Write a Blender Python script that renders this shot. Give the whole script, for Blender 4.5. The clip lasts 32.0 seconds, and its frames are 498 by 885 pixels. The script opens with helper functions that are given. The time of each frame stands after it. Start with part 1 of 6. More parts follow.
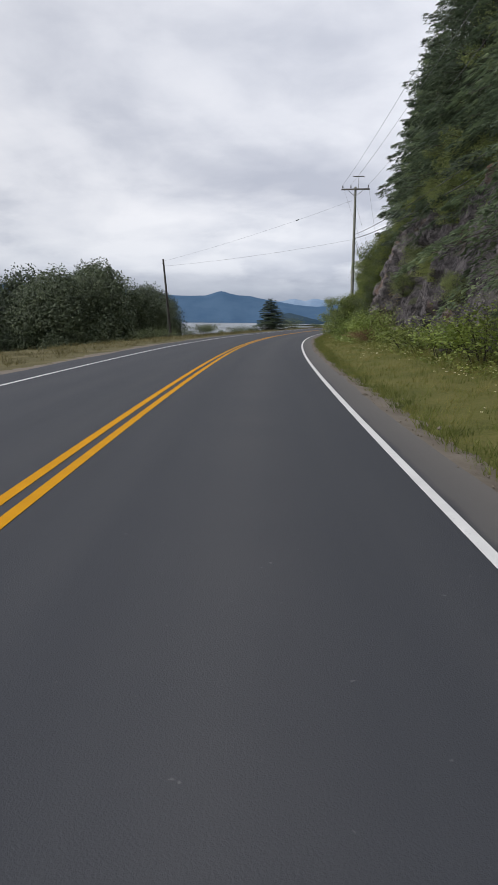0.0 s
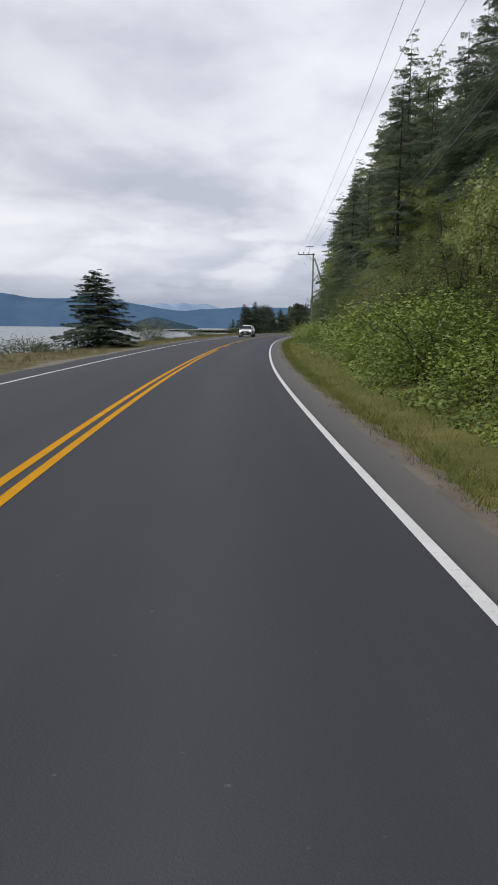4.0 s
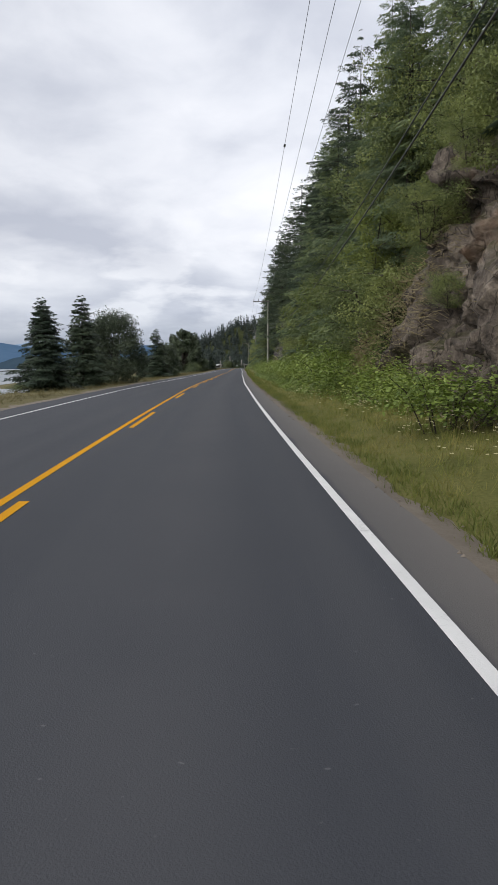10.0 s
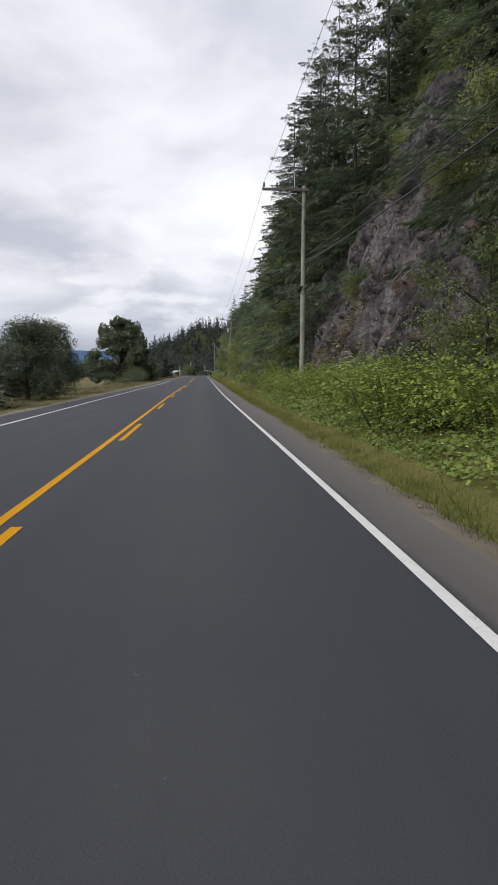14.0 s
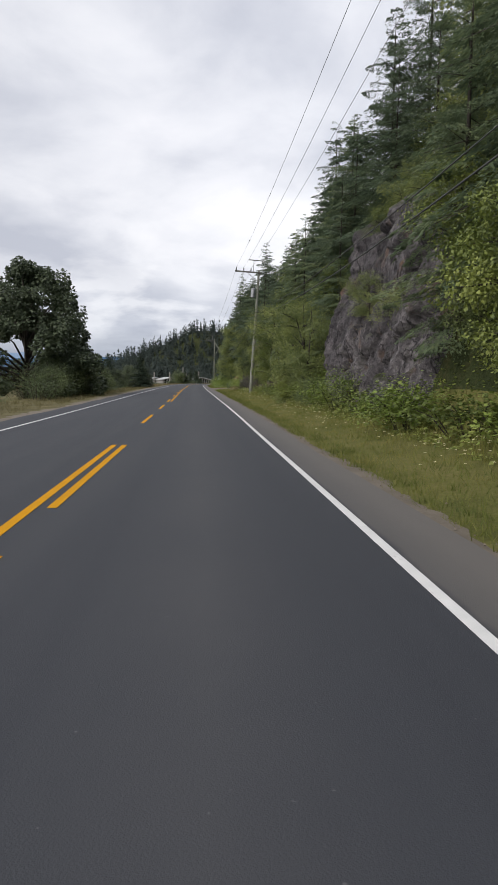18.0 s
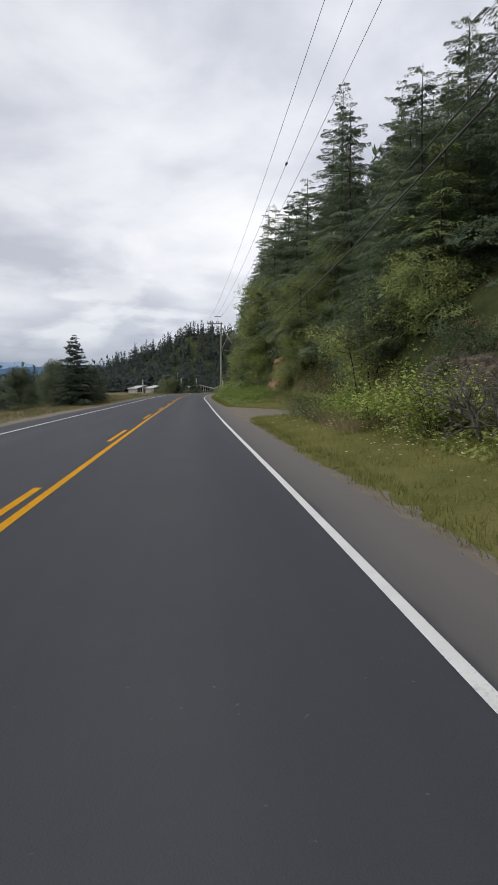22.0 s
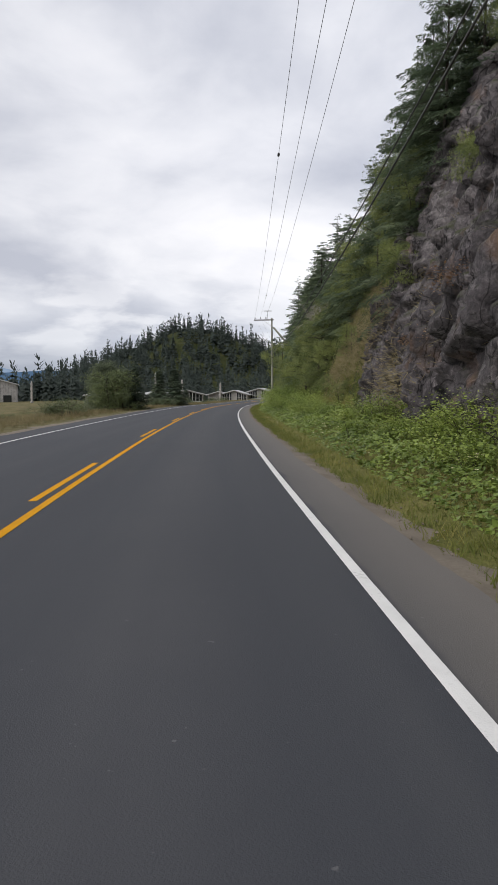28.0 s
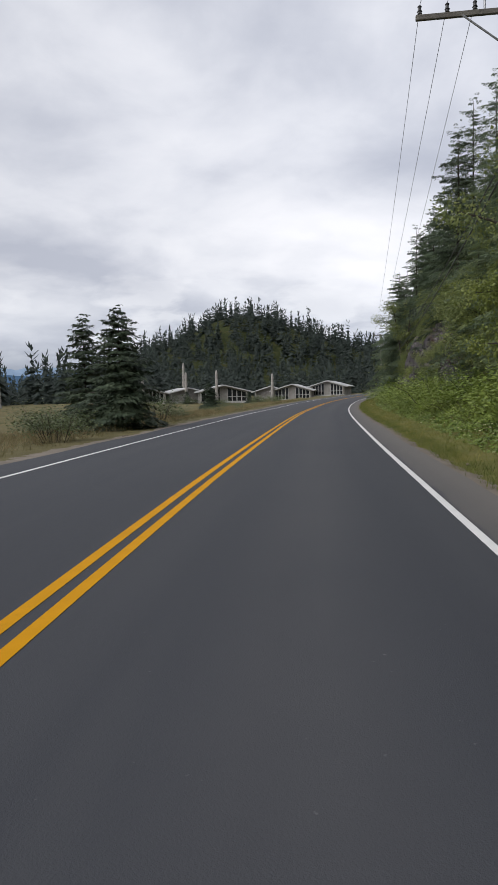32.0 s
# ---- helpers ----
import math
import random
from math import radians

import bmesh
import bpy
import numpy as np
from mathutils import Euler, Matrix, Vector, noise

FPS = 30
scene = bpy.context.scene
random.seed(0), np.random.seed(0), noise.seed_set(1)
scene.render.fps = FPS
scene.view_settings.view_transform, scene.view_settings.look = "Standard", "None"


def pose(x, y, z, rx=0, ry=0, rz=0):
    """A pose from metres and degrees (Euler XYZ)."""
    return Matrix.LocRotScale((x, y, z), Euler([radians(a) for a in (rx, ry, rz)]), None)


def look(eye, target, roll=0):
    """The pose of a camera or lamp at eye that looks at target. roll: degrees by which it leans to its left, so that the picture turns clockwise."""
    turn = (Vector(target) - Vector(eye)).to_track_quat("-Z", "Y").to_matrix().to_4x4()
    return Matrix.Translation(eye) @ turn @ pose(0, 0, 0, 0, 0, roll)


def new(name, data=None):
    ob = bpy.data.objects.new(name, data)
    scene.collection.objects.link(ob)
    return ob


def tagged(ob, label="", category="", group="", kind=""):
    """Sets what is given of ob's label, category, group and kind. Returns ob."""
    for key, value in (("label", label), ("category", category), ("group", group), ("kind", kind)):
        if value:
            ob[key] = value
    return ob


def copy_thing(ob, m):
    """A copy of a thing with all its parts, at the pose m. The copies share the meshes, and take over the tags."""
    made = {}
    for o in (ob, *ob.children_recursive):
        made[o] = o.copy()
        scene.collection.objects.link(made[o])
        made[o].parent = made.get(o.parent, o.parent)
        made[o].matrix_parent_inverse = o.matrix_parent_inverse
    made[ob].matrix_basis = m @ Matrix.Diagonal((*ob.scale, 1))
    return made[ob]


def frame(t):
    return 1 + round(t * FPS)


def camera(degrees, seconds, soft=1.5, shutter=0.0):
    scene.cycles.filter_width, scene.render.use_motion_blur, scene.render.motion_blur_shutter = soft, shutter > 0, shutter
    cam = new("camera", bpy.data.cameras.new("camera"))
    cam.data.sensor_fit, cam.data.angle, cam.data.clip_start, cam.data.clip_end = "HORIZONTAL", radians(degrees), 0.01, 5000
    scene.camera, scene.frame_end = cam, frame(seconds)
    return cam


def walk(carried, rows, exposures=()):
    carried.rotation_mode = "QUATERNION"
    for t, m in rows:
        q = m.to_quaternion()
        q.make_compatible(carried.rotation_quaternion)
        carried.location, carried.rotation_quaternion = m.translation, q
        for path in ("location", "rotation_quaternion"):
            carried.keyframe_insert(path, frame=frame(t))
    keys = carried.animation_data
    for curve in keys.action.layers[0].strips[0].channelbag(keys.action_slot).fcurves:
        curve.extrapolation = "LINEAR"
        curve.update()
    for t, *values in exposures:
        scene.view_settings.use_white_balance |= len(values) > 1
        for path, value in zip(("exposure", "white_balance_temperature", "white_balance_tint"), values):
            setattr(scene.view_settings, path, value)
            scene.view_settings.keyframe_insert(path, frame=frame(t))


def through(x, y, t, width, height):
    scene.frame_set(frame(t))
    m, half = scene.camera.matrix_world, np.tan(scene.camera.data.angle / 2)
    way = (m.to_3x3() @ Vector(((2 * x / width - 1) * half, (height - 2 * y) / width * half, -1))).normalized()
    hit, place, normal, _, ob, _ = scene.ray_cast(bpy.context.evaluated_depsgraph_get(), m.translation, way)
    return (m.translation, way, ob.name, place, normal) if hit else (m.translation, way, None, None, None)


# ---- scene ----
cam = camera(40.29, 32.0, 1.2)
# seconds, place, heading to the right of the start, tilt, lean
ROWS = [
    (0.0, -0.09, 0.00, 1.310, -0.35, -10.07, -0.47),
    (0.5, -0.09, 9.36, 1.335, 1.58, -9.99, -0.61),
    (1.0, 0.03, 18.67, 1.371, 2.49, -9.82, -0.90),
    (1.5, 0.32, 27.95, 1.396, 4.46, -9.75, -1.33),
    (2.0, 0.78, 37.17, 1.432, 5.69, -9.65, -1.23),
    (2.5, 1.47, 46.33, 1.445, 6.82, -9.50, -0.94),
    (3.0, 2.37, 55.45, 1.468, 7.98, -9.77, -0.82),
    (3.5, 3.45, 64.49, 1.460, 9.18, -9.63, -0.39),
    (4.0, 4.70, 73.47, 1.452, 10.63, -9.60, -0.67),
    (4.5, 6.08, 82.37, 1.444, 11.72, -9.52, -0.60),
    (5.0, 7.59, 91.18, 1.446, 12.91, -9.44, -0.53),
    (5.5, 9.26, 99.91, 1.438, 14.25, -9.37, -0.45),
    (6.0, 11.12, 108.54, 1.460, 15.13, -9.23, 0.10),
    (6.5, 13.05, 117.08, 1.501, 16.29, -9.22, 0.22),
    (7.0, 15.05, 125.55, 1.533, 17.12, -9.05, 0.34),
    (7.5, 17.13, 133.93, 1.558, 17.89, -8.98, -0.24),
    (8.0, 19.29, 142.22, 1.594, 18.56, -8.21, 0.09),
    (8.5, 21.48, 150.50, 1.619, 19.24, -7.18, -0.10),
    (9.0, 23.81, 158.78, 1.645, 19.78, -6.38, -0.94),
    (9.5, 26.27, 167.08, 1.672, 20.40, -6.36, -0.64),
    (10.0, 28.82, 175.38, 1.700, 20.53, -6.49, 0.39),
    (10.5, 31.45, 183.70, 1.724, 21.17, -6.61, 0.70),
    (11.0, 34.15, 192.04, 1.749, 21.68, -6.40, 0.86),
    (11.5, 36.97, 200.39, 1.783, 22.51, -6.37, 0.95),
    (12.0, 39.83, 208.77, 1.808, 23.14, -6.26, 0.48),
    (12.5, 42.71, 217.15, 1.799, 23.40, -6.33, 0.39),
    (13.0, 45.61, 225.53, 1.770, 23.61, -6.16, 0.30),
    (13.5, 48.57, 233.90, 1.746, 23.76, -6.01, 0.11),
    (14.0, 51.56, 242.25, 1.722, 23.87, -5.94, 0.07),
    (14.5, 54.51, 250.62, 1.688, 23.97, -5.89, 0.11),
    (15.0, 57.49, 258.98, 1.671, 23.88, -5.77, -0.09),
    (15.5, 60.45, 267.34, 1.653, 23.92, -5.67, -0.28),
    (16.0, 63.42, 275.71, 1.635, 24.05, -5.56, -0.47),
    (16.5, 66.39, 284.06, 1.618, 24.25, -5.42, -0.75),
    (17.0, 69.36, 292.36, 1.600, 24.41, -5.34, -0.86),
    (17.5, 72.43, 300.61, 1.596, 24.40, -5.34, -0.75),
    (18.0, 75.49, 308.80, 1.583, 24.48, -5.26, -0.64),
    (18.5, 78.55, 316.97, 1.579, 24.56, -5.19, -0.59),
    (19.0, 81.59, 325.11, 1.565, 24.46, -5.06, -0.21),
    (19.5, 84.59, 333.22, 1.560, 24.54, -4.95, -0.29),
    (20.0, 87.56, 341.31, 1.564, 24.65, -4.75, -0.62),
    (20.5, 90.52, 349.41, 1.568, 24.69, -4.67, -0.71),
    (21.0, 93.49, 357.56, 1.572, 24.77, -4.49, -0.46),
    (21.5, 96.46, 365.77, 1.577, 24.76, -4.49, -0.32),
    (22.0, 99.45, 374.01, 1.582, 24.64, -4.64, 0.00),
    (22.5, 102.43, 382.32, 1.586, 24.88, -4.58, -0.30),
    (23.0, 105.41, 390.68, 1.581, 24.79, -4.38, -0.52),
    (23.5, 108.46, 399.08, 1.577, 24.78, -4.14, -0.47),
    (24.0, 111.55, 407.52, 1.573, 24.90, -4.37, -0.43),
    (24.5, 114.68, 415.96, 1.569, 24.79, -4.32, 0.09),
    (25.0, 117.84, 424.40, 1.575, 24.94, -4.27, -0.28),
    (25.5, 120.95, 432.85, 1.565, 24.97, -4.25, -0.50),
    (26.0, 124.04, 441.30, 1.555, 24.68, -4.20, -0.27),
    (26.5, 127.11, 449.77, 1.565, 24.69, -4.16, -0.26),
    (27.0, 130.23, 458.21, 1.585, 25.08, -4.12, -0.25),
    (27.5, 133.42, 466.62, 1.595, 25.69, -4.09, -0.25),
    (28.0, 136.72, 475.00, 1.606, 25.81, -4.12, -0.03),
    (28.5, 140.09, 483.32, 1.616, 26.31, -4.08, -0.42),
    (29.0, 143.56, 491.61, 1.616, 26.84, -4.11, -0.25),
    (29.5, 147.08, 499.89, 1.608, 27.43, -4.06, -0.01),
    (30.0, 150.65, 508.12, 1.579, 28.06, -3.86, -0.02),
    (30.5, 154.26, 516.34, 1.569, 27.80, -3.57, 0.37),
    (31.0, 157.94, 524.51, 1.558, 26.25, -3.94, 0.82),
    (31.5, 161.80, 532.61, 1.550, 22.80, -4.29, 0.64),
    (32.0, 165.74, 540.65, 1.531, 21.15, -4.40, 1.16),
]


def row_pose(px, py, pz, heading, tilt, lean):
    a, b = radians(heading), radians(tilt)
    way = Vector((math.sin(a) * math.cos(b), math.cos(a) * math.cos(b), math.sin(b)))
    return look((px, py, pz), Vector((px, py, pz)) + way * 10, -lean)


TONE = [(0, 0.02, 6400, 12), (4, 0.0, 6400, 12), (9, 0.04, 6400, 11), (12, 0.10, 6500, 12), (17, 0.10, 6550, 12), (20, -0.01, 6500, 11), (25, 0.04, 6500, 11), (28, 0.02, 6550, 12), (32, -0.05, 6450, 12)]
walk(cam, [(r[0], row_pose(*r[1:])) for r in ROWS], TONE)

# the road's line: curvature (1/km, right turns positive) every 20 m and height every 60 m, from 20 m behind the start
CURVE = [1.5, 1.52, 1.3, 2.24, 2.31, 1.59, 2.28, 1.02, 2.0, 1.72, 0.86, 0.66, 0.15, 0.74, -0.42, 0.1, 0.23, 0.26, -0.23, -0.43, 0.26, -0.24, 0.44, 0.19, -0.47, 1.15, 1.45, 0.86, 1.08, 1.43, 0.97, 0.31, 1.22, 1.68, 1.67, 1.52, 1.37, 1.23, 1.12, 1.03, 0.95, 0.89, 0.84, 0.8, 0.78, 0.76]
GRADE = [-0.26, -0.1, -0.09, 0.15, 0.29, 0.13, 0.02, 0.09, 0.04, 0.12, -0.0, -0.39, -0.25, -0.04, 0.15, 0.31]

# ---- world, sun ----
SUN_AZ, SUN_EL = radians(258), radians(36)
world = bpy.data.worlds.new("overcast_sky")
scene.world = world
world.use_nodes = True


class Nodes:
    """Short hand for building a node tree."""

    def __init__(self, tree):
        self.t = tree
        tree.nodes.clear()

    def add(self, kind, **inputs):
        n = self.t.nodes.new(kind)
        for key, v in inputs.items():
            self.put(n, key, v)
        return n

    def put(self, n, key, v):
        sock = n.inputs[int(key[1:])] if key[0] == "i" and key[1:].isdigit() else n.inputs[key]
        if isinstance(v, bpy.types.NodeSocket):
            self.t.links.new(v, sock)
        else:
            sock.default_value = v

    def math(self, op, a, b=0.0):
        n = self.add("ShaderNodeMath", i0=a, i1=b)
        n.operation = op
        return n.outputs[0]

    def mix(self, fac, a, b):
        n = self.t.nodes.new("ShaderNodeMix")
        n.data_type = "RGBA"
        for i, v in ((0, fac), (6, a), (7, b)):
            if isinstance(v, bpy.types.NodeSocket):
                self.t.links.new(v, n.inputs[i])
            else:
                n.inputs[i].default_value = v
        return n.outputs[2]

    def noise(self, vec, scale, detail=4.0, rough=0.55, dist=0.0):
        n = self.add("ShaderNodeTexNoise", Scale=scale, Detail=detail, Roughness=rough, Distortion=dist)
        if vec is not None:
            self.t.links.new(vec, n.inputs["Vector"])
        return n.outputs[0]

    def ramp(self, fac, *stops):
        n = self.t.nodes.new("ShaderNodeValToRGB")
        self.t.links.new(fac, n.inputs[0])
        els = n.color_ramp.elements
        while len(els) < len(stops):
            els.new(0.5)
        for e, (p, c) in zip(els, stops):
            e.position, e.color = p, (*c, 1) if len(c) == 3 else c
        return n.outputs[0]

    def link(self, a, b):
        self.t.links.new(a, b)


def grey(v):
    return (v, v, v)


def rgb_(r, g, b):
    return (r, g, b, 1.0)


w = Nodes(world.node_tree)
tc = w.add("ShaderNodeTexCoord")
sep = w.add("ShaderNodeSeparateXYZ", Vector=tc.outputs["Generated"])
up = w.math("MAXIMUM", sep.outputs[2], 0.0)
flat = w.math("ADD", up, 0.27)
plane = w.add("ShaderNodeCombineXYZ", X=w.math("DIVIDE", sep.outputs[0], flat), Y=w.math("DIVIDE", sep.outputs[1], flat), Z=2.1)
big = w.noise(plane.outputs[0], 1.25, 7.0, 0.48, 0.35)
fine = w.noise(plane.outputs[0], 4.2, 6.0, 0.55, 0.3)
cover = w.math("ADD", w.math("MULTIPLY", big, 0.80), w.math("MULTIPLY", fine, 0.20))
cloud = w.ramp(cover, (0.36, (0.47, 0.50, 0.57)), (0.45, (0.59, 0.617, 0.675)), (0.53, (0.725, 0.747, 0.79)), (0.64, (0.86, 0.872, 0.895)))
low = w.ramp(up, (0.0, (0.36, 0.41, 0.49)), (0.035, (0.48, 0.52, 0.58)), (0.075, (0.90, 0.92, 0.94)), (0.17, (1.02, 1.02, 1.02)), (0.32, (0.96, 0.965, 0.98)), (0.75, (1.06, 1.055, 1.05)))
flatter = w.add("ShaderNodeVectorMath", i0=tc.outputs["Generated"], i1=(1.0, 1.0, 3.2))
flatter.operation = "MULTIPLY"
heap = w.ramp(w.noise(flatter.outputs[0], 7.0, 7.0, 0.5, 0.2), (0.50, grey(0.0)), (0.60, grey(0.6)))
belt = w.ramp(up, (0.02, grey(0.0)), (0.07, grey(1.0)), (0.13, grey(0.8)), (0.20, grey(0.0)))
cloud = w.mix(w.math("MULTIPLY", heap, belt), cloud, rgb_(0.90, 0.91, 0.925))
lit = w.add("ShaderNodeVectorMath", i0=cloud, i1=low)
lit.operation = "MULTIPLY"
open_side = w.add("ShaderNodeVectorMath", i0=tc.outputs["Generated"], i1=(0.94, 0.34, 0.0))
open_side.operation = "DOT_PRODUCT"
thin = w.math("ADD", w.math("MULTIPLY", w.math("MAXIMUM", open_side.outputs["Value"], 0.0), 0.31), 0.955)
clouds = w.add("ShaderNodeBackground", Color=lit.outputs[0], Strength=thin)
sky = w.add("ShaderNodeTexSky")
sky.sky_type, sky.sun_disc = "NISHITA", False
sky.sun_elevation, sky.sun_rotation = SUN_EL, SUN_AZ
clear = w.add("ShaderNodeBackground", Color=sky.outputs[0], Strength=0.09)
gap = w.ramp(w.noise(plane.outputs[0], 2.2, 3.0, 0.5), (0.80, grey(1.0)), (0.86, grey(0.5)))
both = w.add("ShaderNodeMixShader", i0=gap, i1=clear.outputs[0], i2=clouds.outputs[0])
w.add("ShaderNodeOutputWorld", Surface=both.outputs[0])

sun = new("sun", bpy.data.lights.new("sun", "SUN"))
sun.data.energy, sun.data.angle, sun.data.color = 2.7, radians(60), (1.0, 0.97, 0.93)
sun.matrix_world = look((math.sin(SUN_AZ) * 300, math.cos(SUN_AZ) * 300, 300 * math.tan(SUN_EL)), (0, 0, 0))


# ---- materials ----
def material(name):
    m = bpy.data.materials.new(name)
    m.use_nodes = True
    return m, Nodes(m.node_tree)


def finish(n, color, rough=0.7, metal=0.0, spec=0.5, bump=None, strength=0.3, distance=0.02, coat=0.0):
    b = n.add("ShaderNodeBsdfPrincipled", Roughness=rough, Metallic=metal)
    n.put(b, "Base Color", color)
    n.put(b, "Specular IOR Level", spec)
    n.put(b, "Coat Weight", coat)
    if bump is not None:
        k = n.add("ShaderNodeBump", Height=bump, Strength=strength, Distance=distance)
        n.link(k.outputs[0], b.inputs["Normal"])
    out = n.add("ShaderNodeOutputMaterial", Surface=b.outputs[0])
    return b, out


def rgb(r, g, b):
    return (r, g, b, 1.0)


def where(n):
    return n.add("ShaderNodeNewGeometry").outputs["Position"]


def mottled(name, stops, scale, rough=0.75, fine_scale=None, bump=0.3, spec=0.4, metal=0.0, detail=6.0, distance=0.02):
    """A surface with variation at two scales."""
    m, n = material(name)
    p = where(n)
    a = n.noise(p, scale, detail, 0.6)
    f = n.noise(p, fine_scale or scale * 9, 4.0, 0.6)
    c = n.ramp(n.math("ADD", n.math("MULTIPLY", a, 0.65), n.math("MULTIPLY", f, 0.35)), *stops)
    finish(n, c, rough, metal, spec, f, bump, distance)
    return m


def leafy(name, dark, mid, light, rough=0.55, through=0.3, patchy=0.48, span=0.75):
    """Foliage: every leaf its own tone, every plant its own tint, light coming through the leaf."""
    m, n = material(name)
    geo = n.add("ShaderNodeNewGeometry")
    info = n.add("ShaderNodeObjectInfo")
    v = n.math("ADD", n.math("MULTIPLY", geo.outputs["Random Per Island"], 0.45), n.math("MULTIPLY", info.outputs["Random"], 0.55))
    patch = n.ramp(n.noise(geo.outputs["Position"], span * 1.3, 3.0), (0.30, grey(0.05)), (0.70, grey(0.95)))
    v = n.math("ADD", n.math("MULTIPLY", v, 1 - patchy), n.math("MULTIPLY", patch, patchy))
    c = n.ramp(v, (0.15, dark), (0.5, mid), (0.85, light))
    b = n.add("ShaderNodeBsdfPrincipled", Roughness=rough)
    n.put(b, "Base Color", c)
    n.put(b, "Specular IOR Level", 0.3)
    tl = n.add("ShaderNodeBsdfTranslucent", Color=c)
    mx = n.add("ShaderNodeMixShader", i0=through, i1=b.outputs[0], i2=tl.outputs[0])
    n.add("ShaderNodeOutputMaterial", Surface=mx.outputs[0])
    return m


def asphalt_material():
    m, n = material("asphalt")
    uv = n.add("ShaderNodeUVMap")
    uv.uv_map = "lane"
    p = where(n)
    s = n.add("ShaderNodeSeparateXYZ", Vector=uv.outputs[0])
    stretched = n.add("ShaderNodeCombineXYZ", X=n.math("MULTIPLY", s.outputs[0], 0.03), Y=n.math("MULTIPLY", s.outputs[1], 0.9), Z=0.0)
    tracks = n.noise(stretched.outputs[0], 1.6, 4.0, 0.55)
    stains = n.noise(p, 0.45, 6.0, 0.6)
    grit = n.noise(p, 90.0, 2.0, 0.7)
    c = n.ramp(n.math("ADD", n.math("MULTIPLY", tracks, 0.88), n.math("MULTIPLY", stains, 0.12)), (0.3, (0.0268, 0.0297, 0.0385)), (0.5, (0.0336, 0.0367, 0.0455)), (0.72, (0.0440, 0.0464, 0.0540)))
    c = n.mix(n.math("MULTIPLY", grit, 0.35), c, rgb(0.080, 0.084, 0.087))
    middle = n.math("ABSOLUTE", n.math("ADD", s.outputs[1], 0.25))
    worn = n.math("MULTIPLY", n.ramp(n.math("ADD", middle, n.math("MULTIPLY", n.math("SUBTRACT", tracks, 0.5), 0.8)), (0.15, grey(0.5)), (0.75, grey(0.0))), stains)
    c = n.mix(worn, c, rgb(0.085, 0.084, 0.088))
    # the dusty paved edge beyond the white line
    d = n.math("ADD", s.outputs[1], n.math("MULTIPLY", n.math("SUBTRACT", stains, 0.5), 0.3))
    dust = n.ramp(n.math("MULTIPLY", n.math("SUBTRACT", d, 1.5), 1.2), (0.0, grey(0.0)), (0.12, grey(0.62)), (0.7, grey(0.97)))
    c = n.mix(dust, c, rgb(0.128, 0.119, 0.111))
    # fine cracks and pale scuffs
    scuff = n.ramp(n.noise(p, 17.0, 2.0, 0.5), (0.74, grey(0.0)), (0.80, grey(0.4)))
    c = n.mix(scuff, c, rgb(0.2, 0.2, 0.2))
    finish(n, c, 0.80, 0.0, 0.3, grit, 0.5, 0.006)
    return m


def paint_material(name, color, worn):
    m, n = material(name)
    p = where(n)
    wear = n.ramp(n.math("ADD", n.math("MULTIPLY", n.noise(p, 26.0, 4.0, 0.7), 0.6), n.math("MULTIPLY", n.noise(p, 1.3, 4.0), 0.4)), (0.56, grey(0.0)), (0.72, grey(0.75)))
    tone = n.ramp(n.noise(p, 3.0, 4.0), (0.3, tuple(v * 0.88 for v in color)), (0.7, color))
    finish(n, n.mix(wear, tone, rgb(*worn)), 0.85, 0.0, 0.12, n.noise(p, 80.0), 0.3, 0.004)
    return m


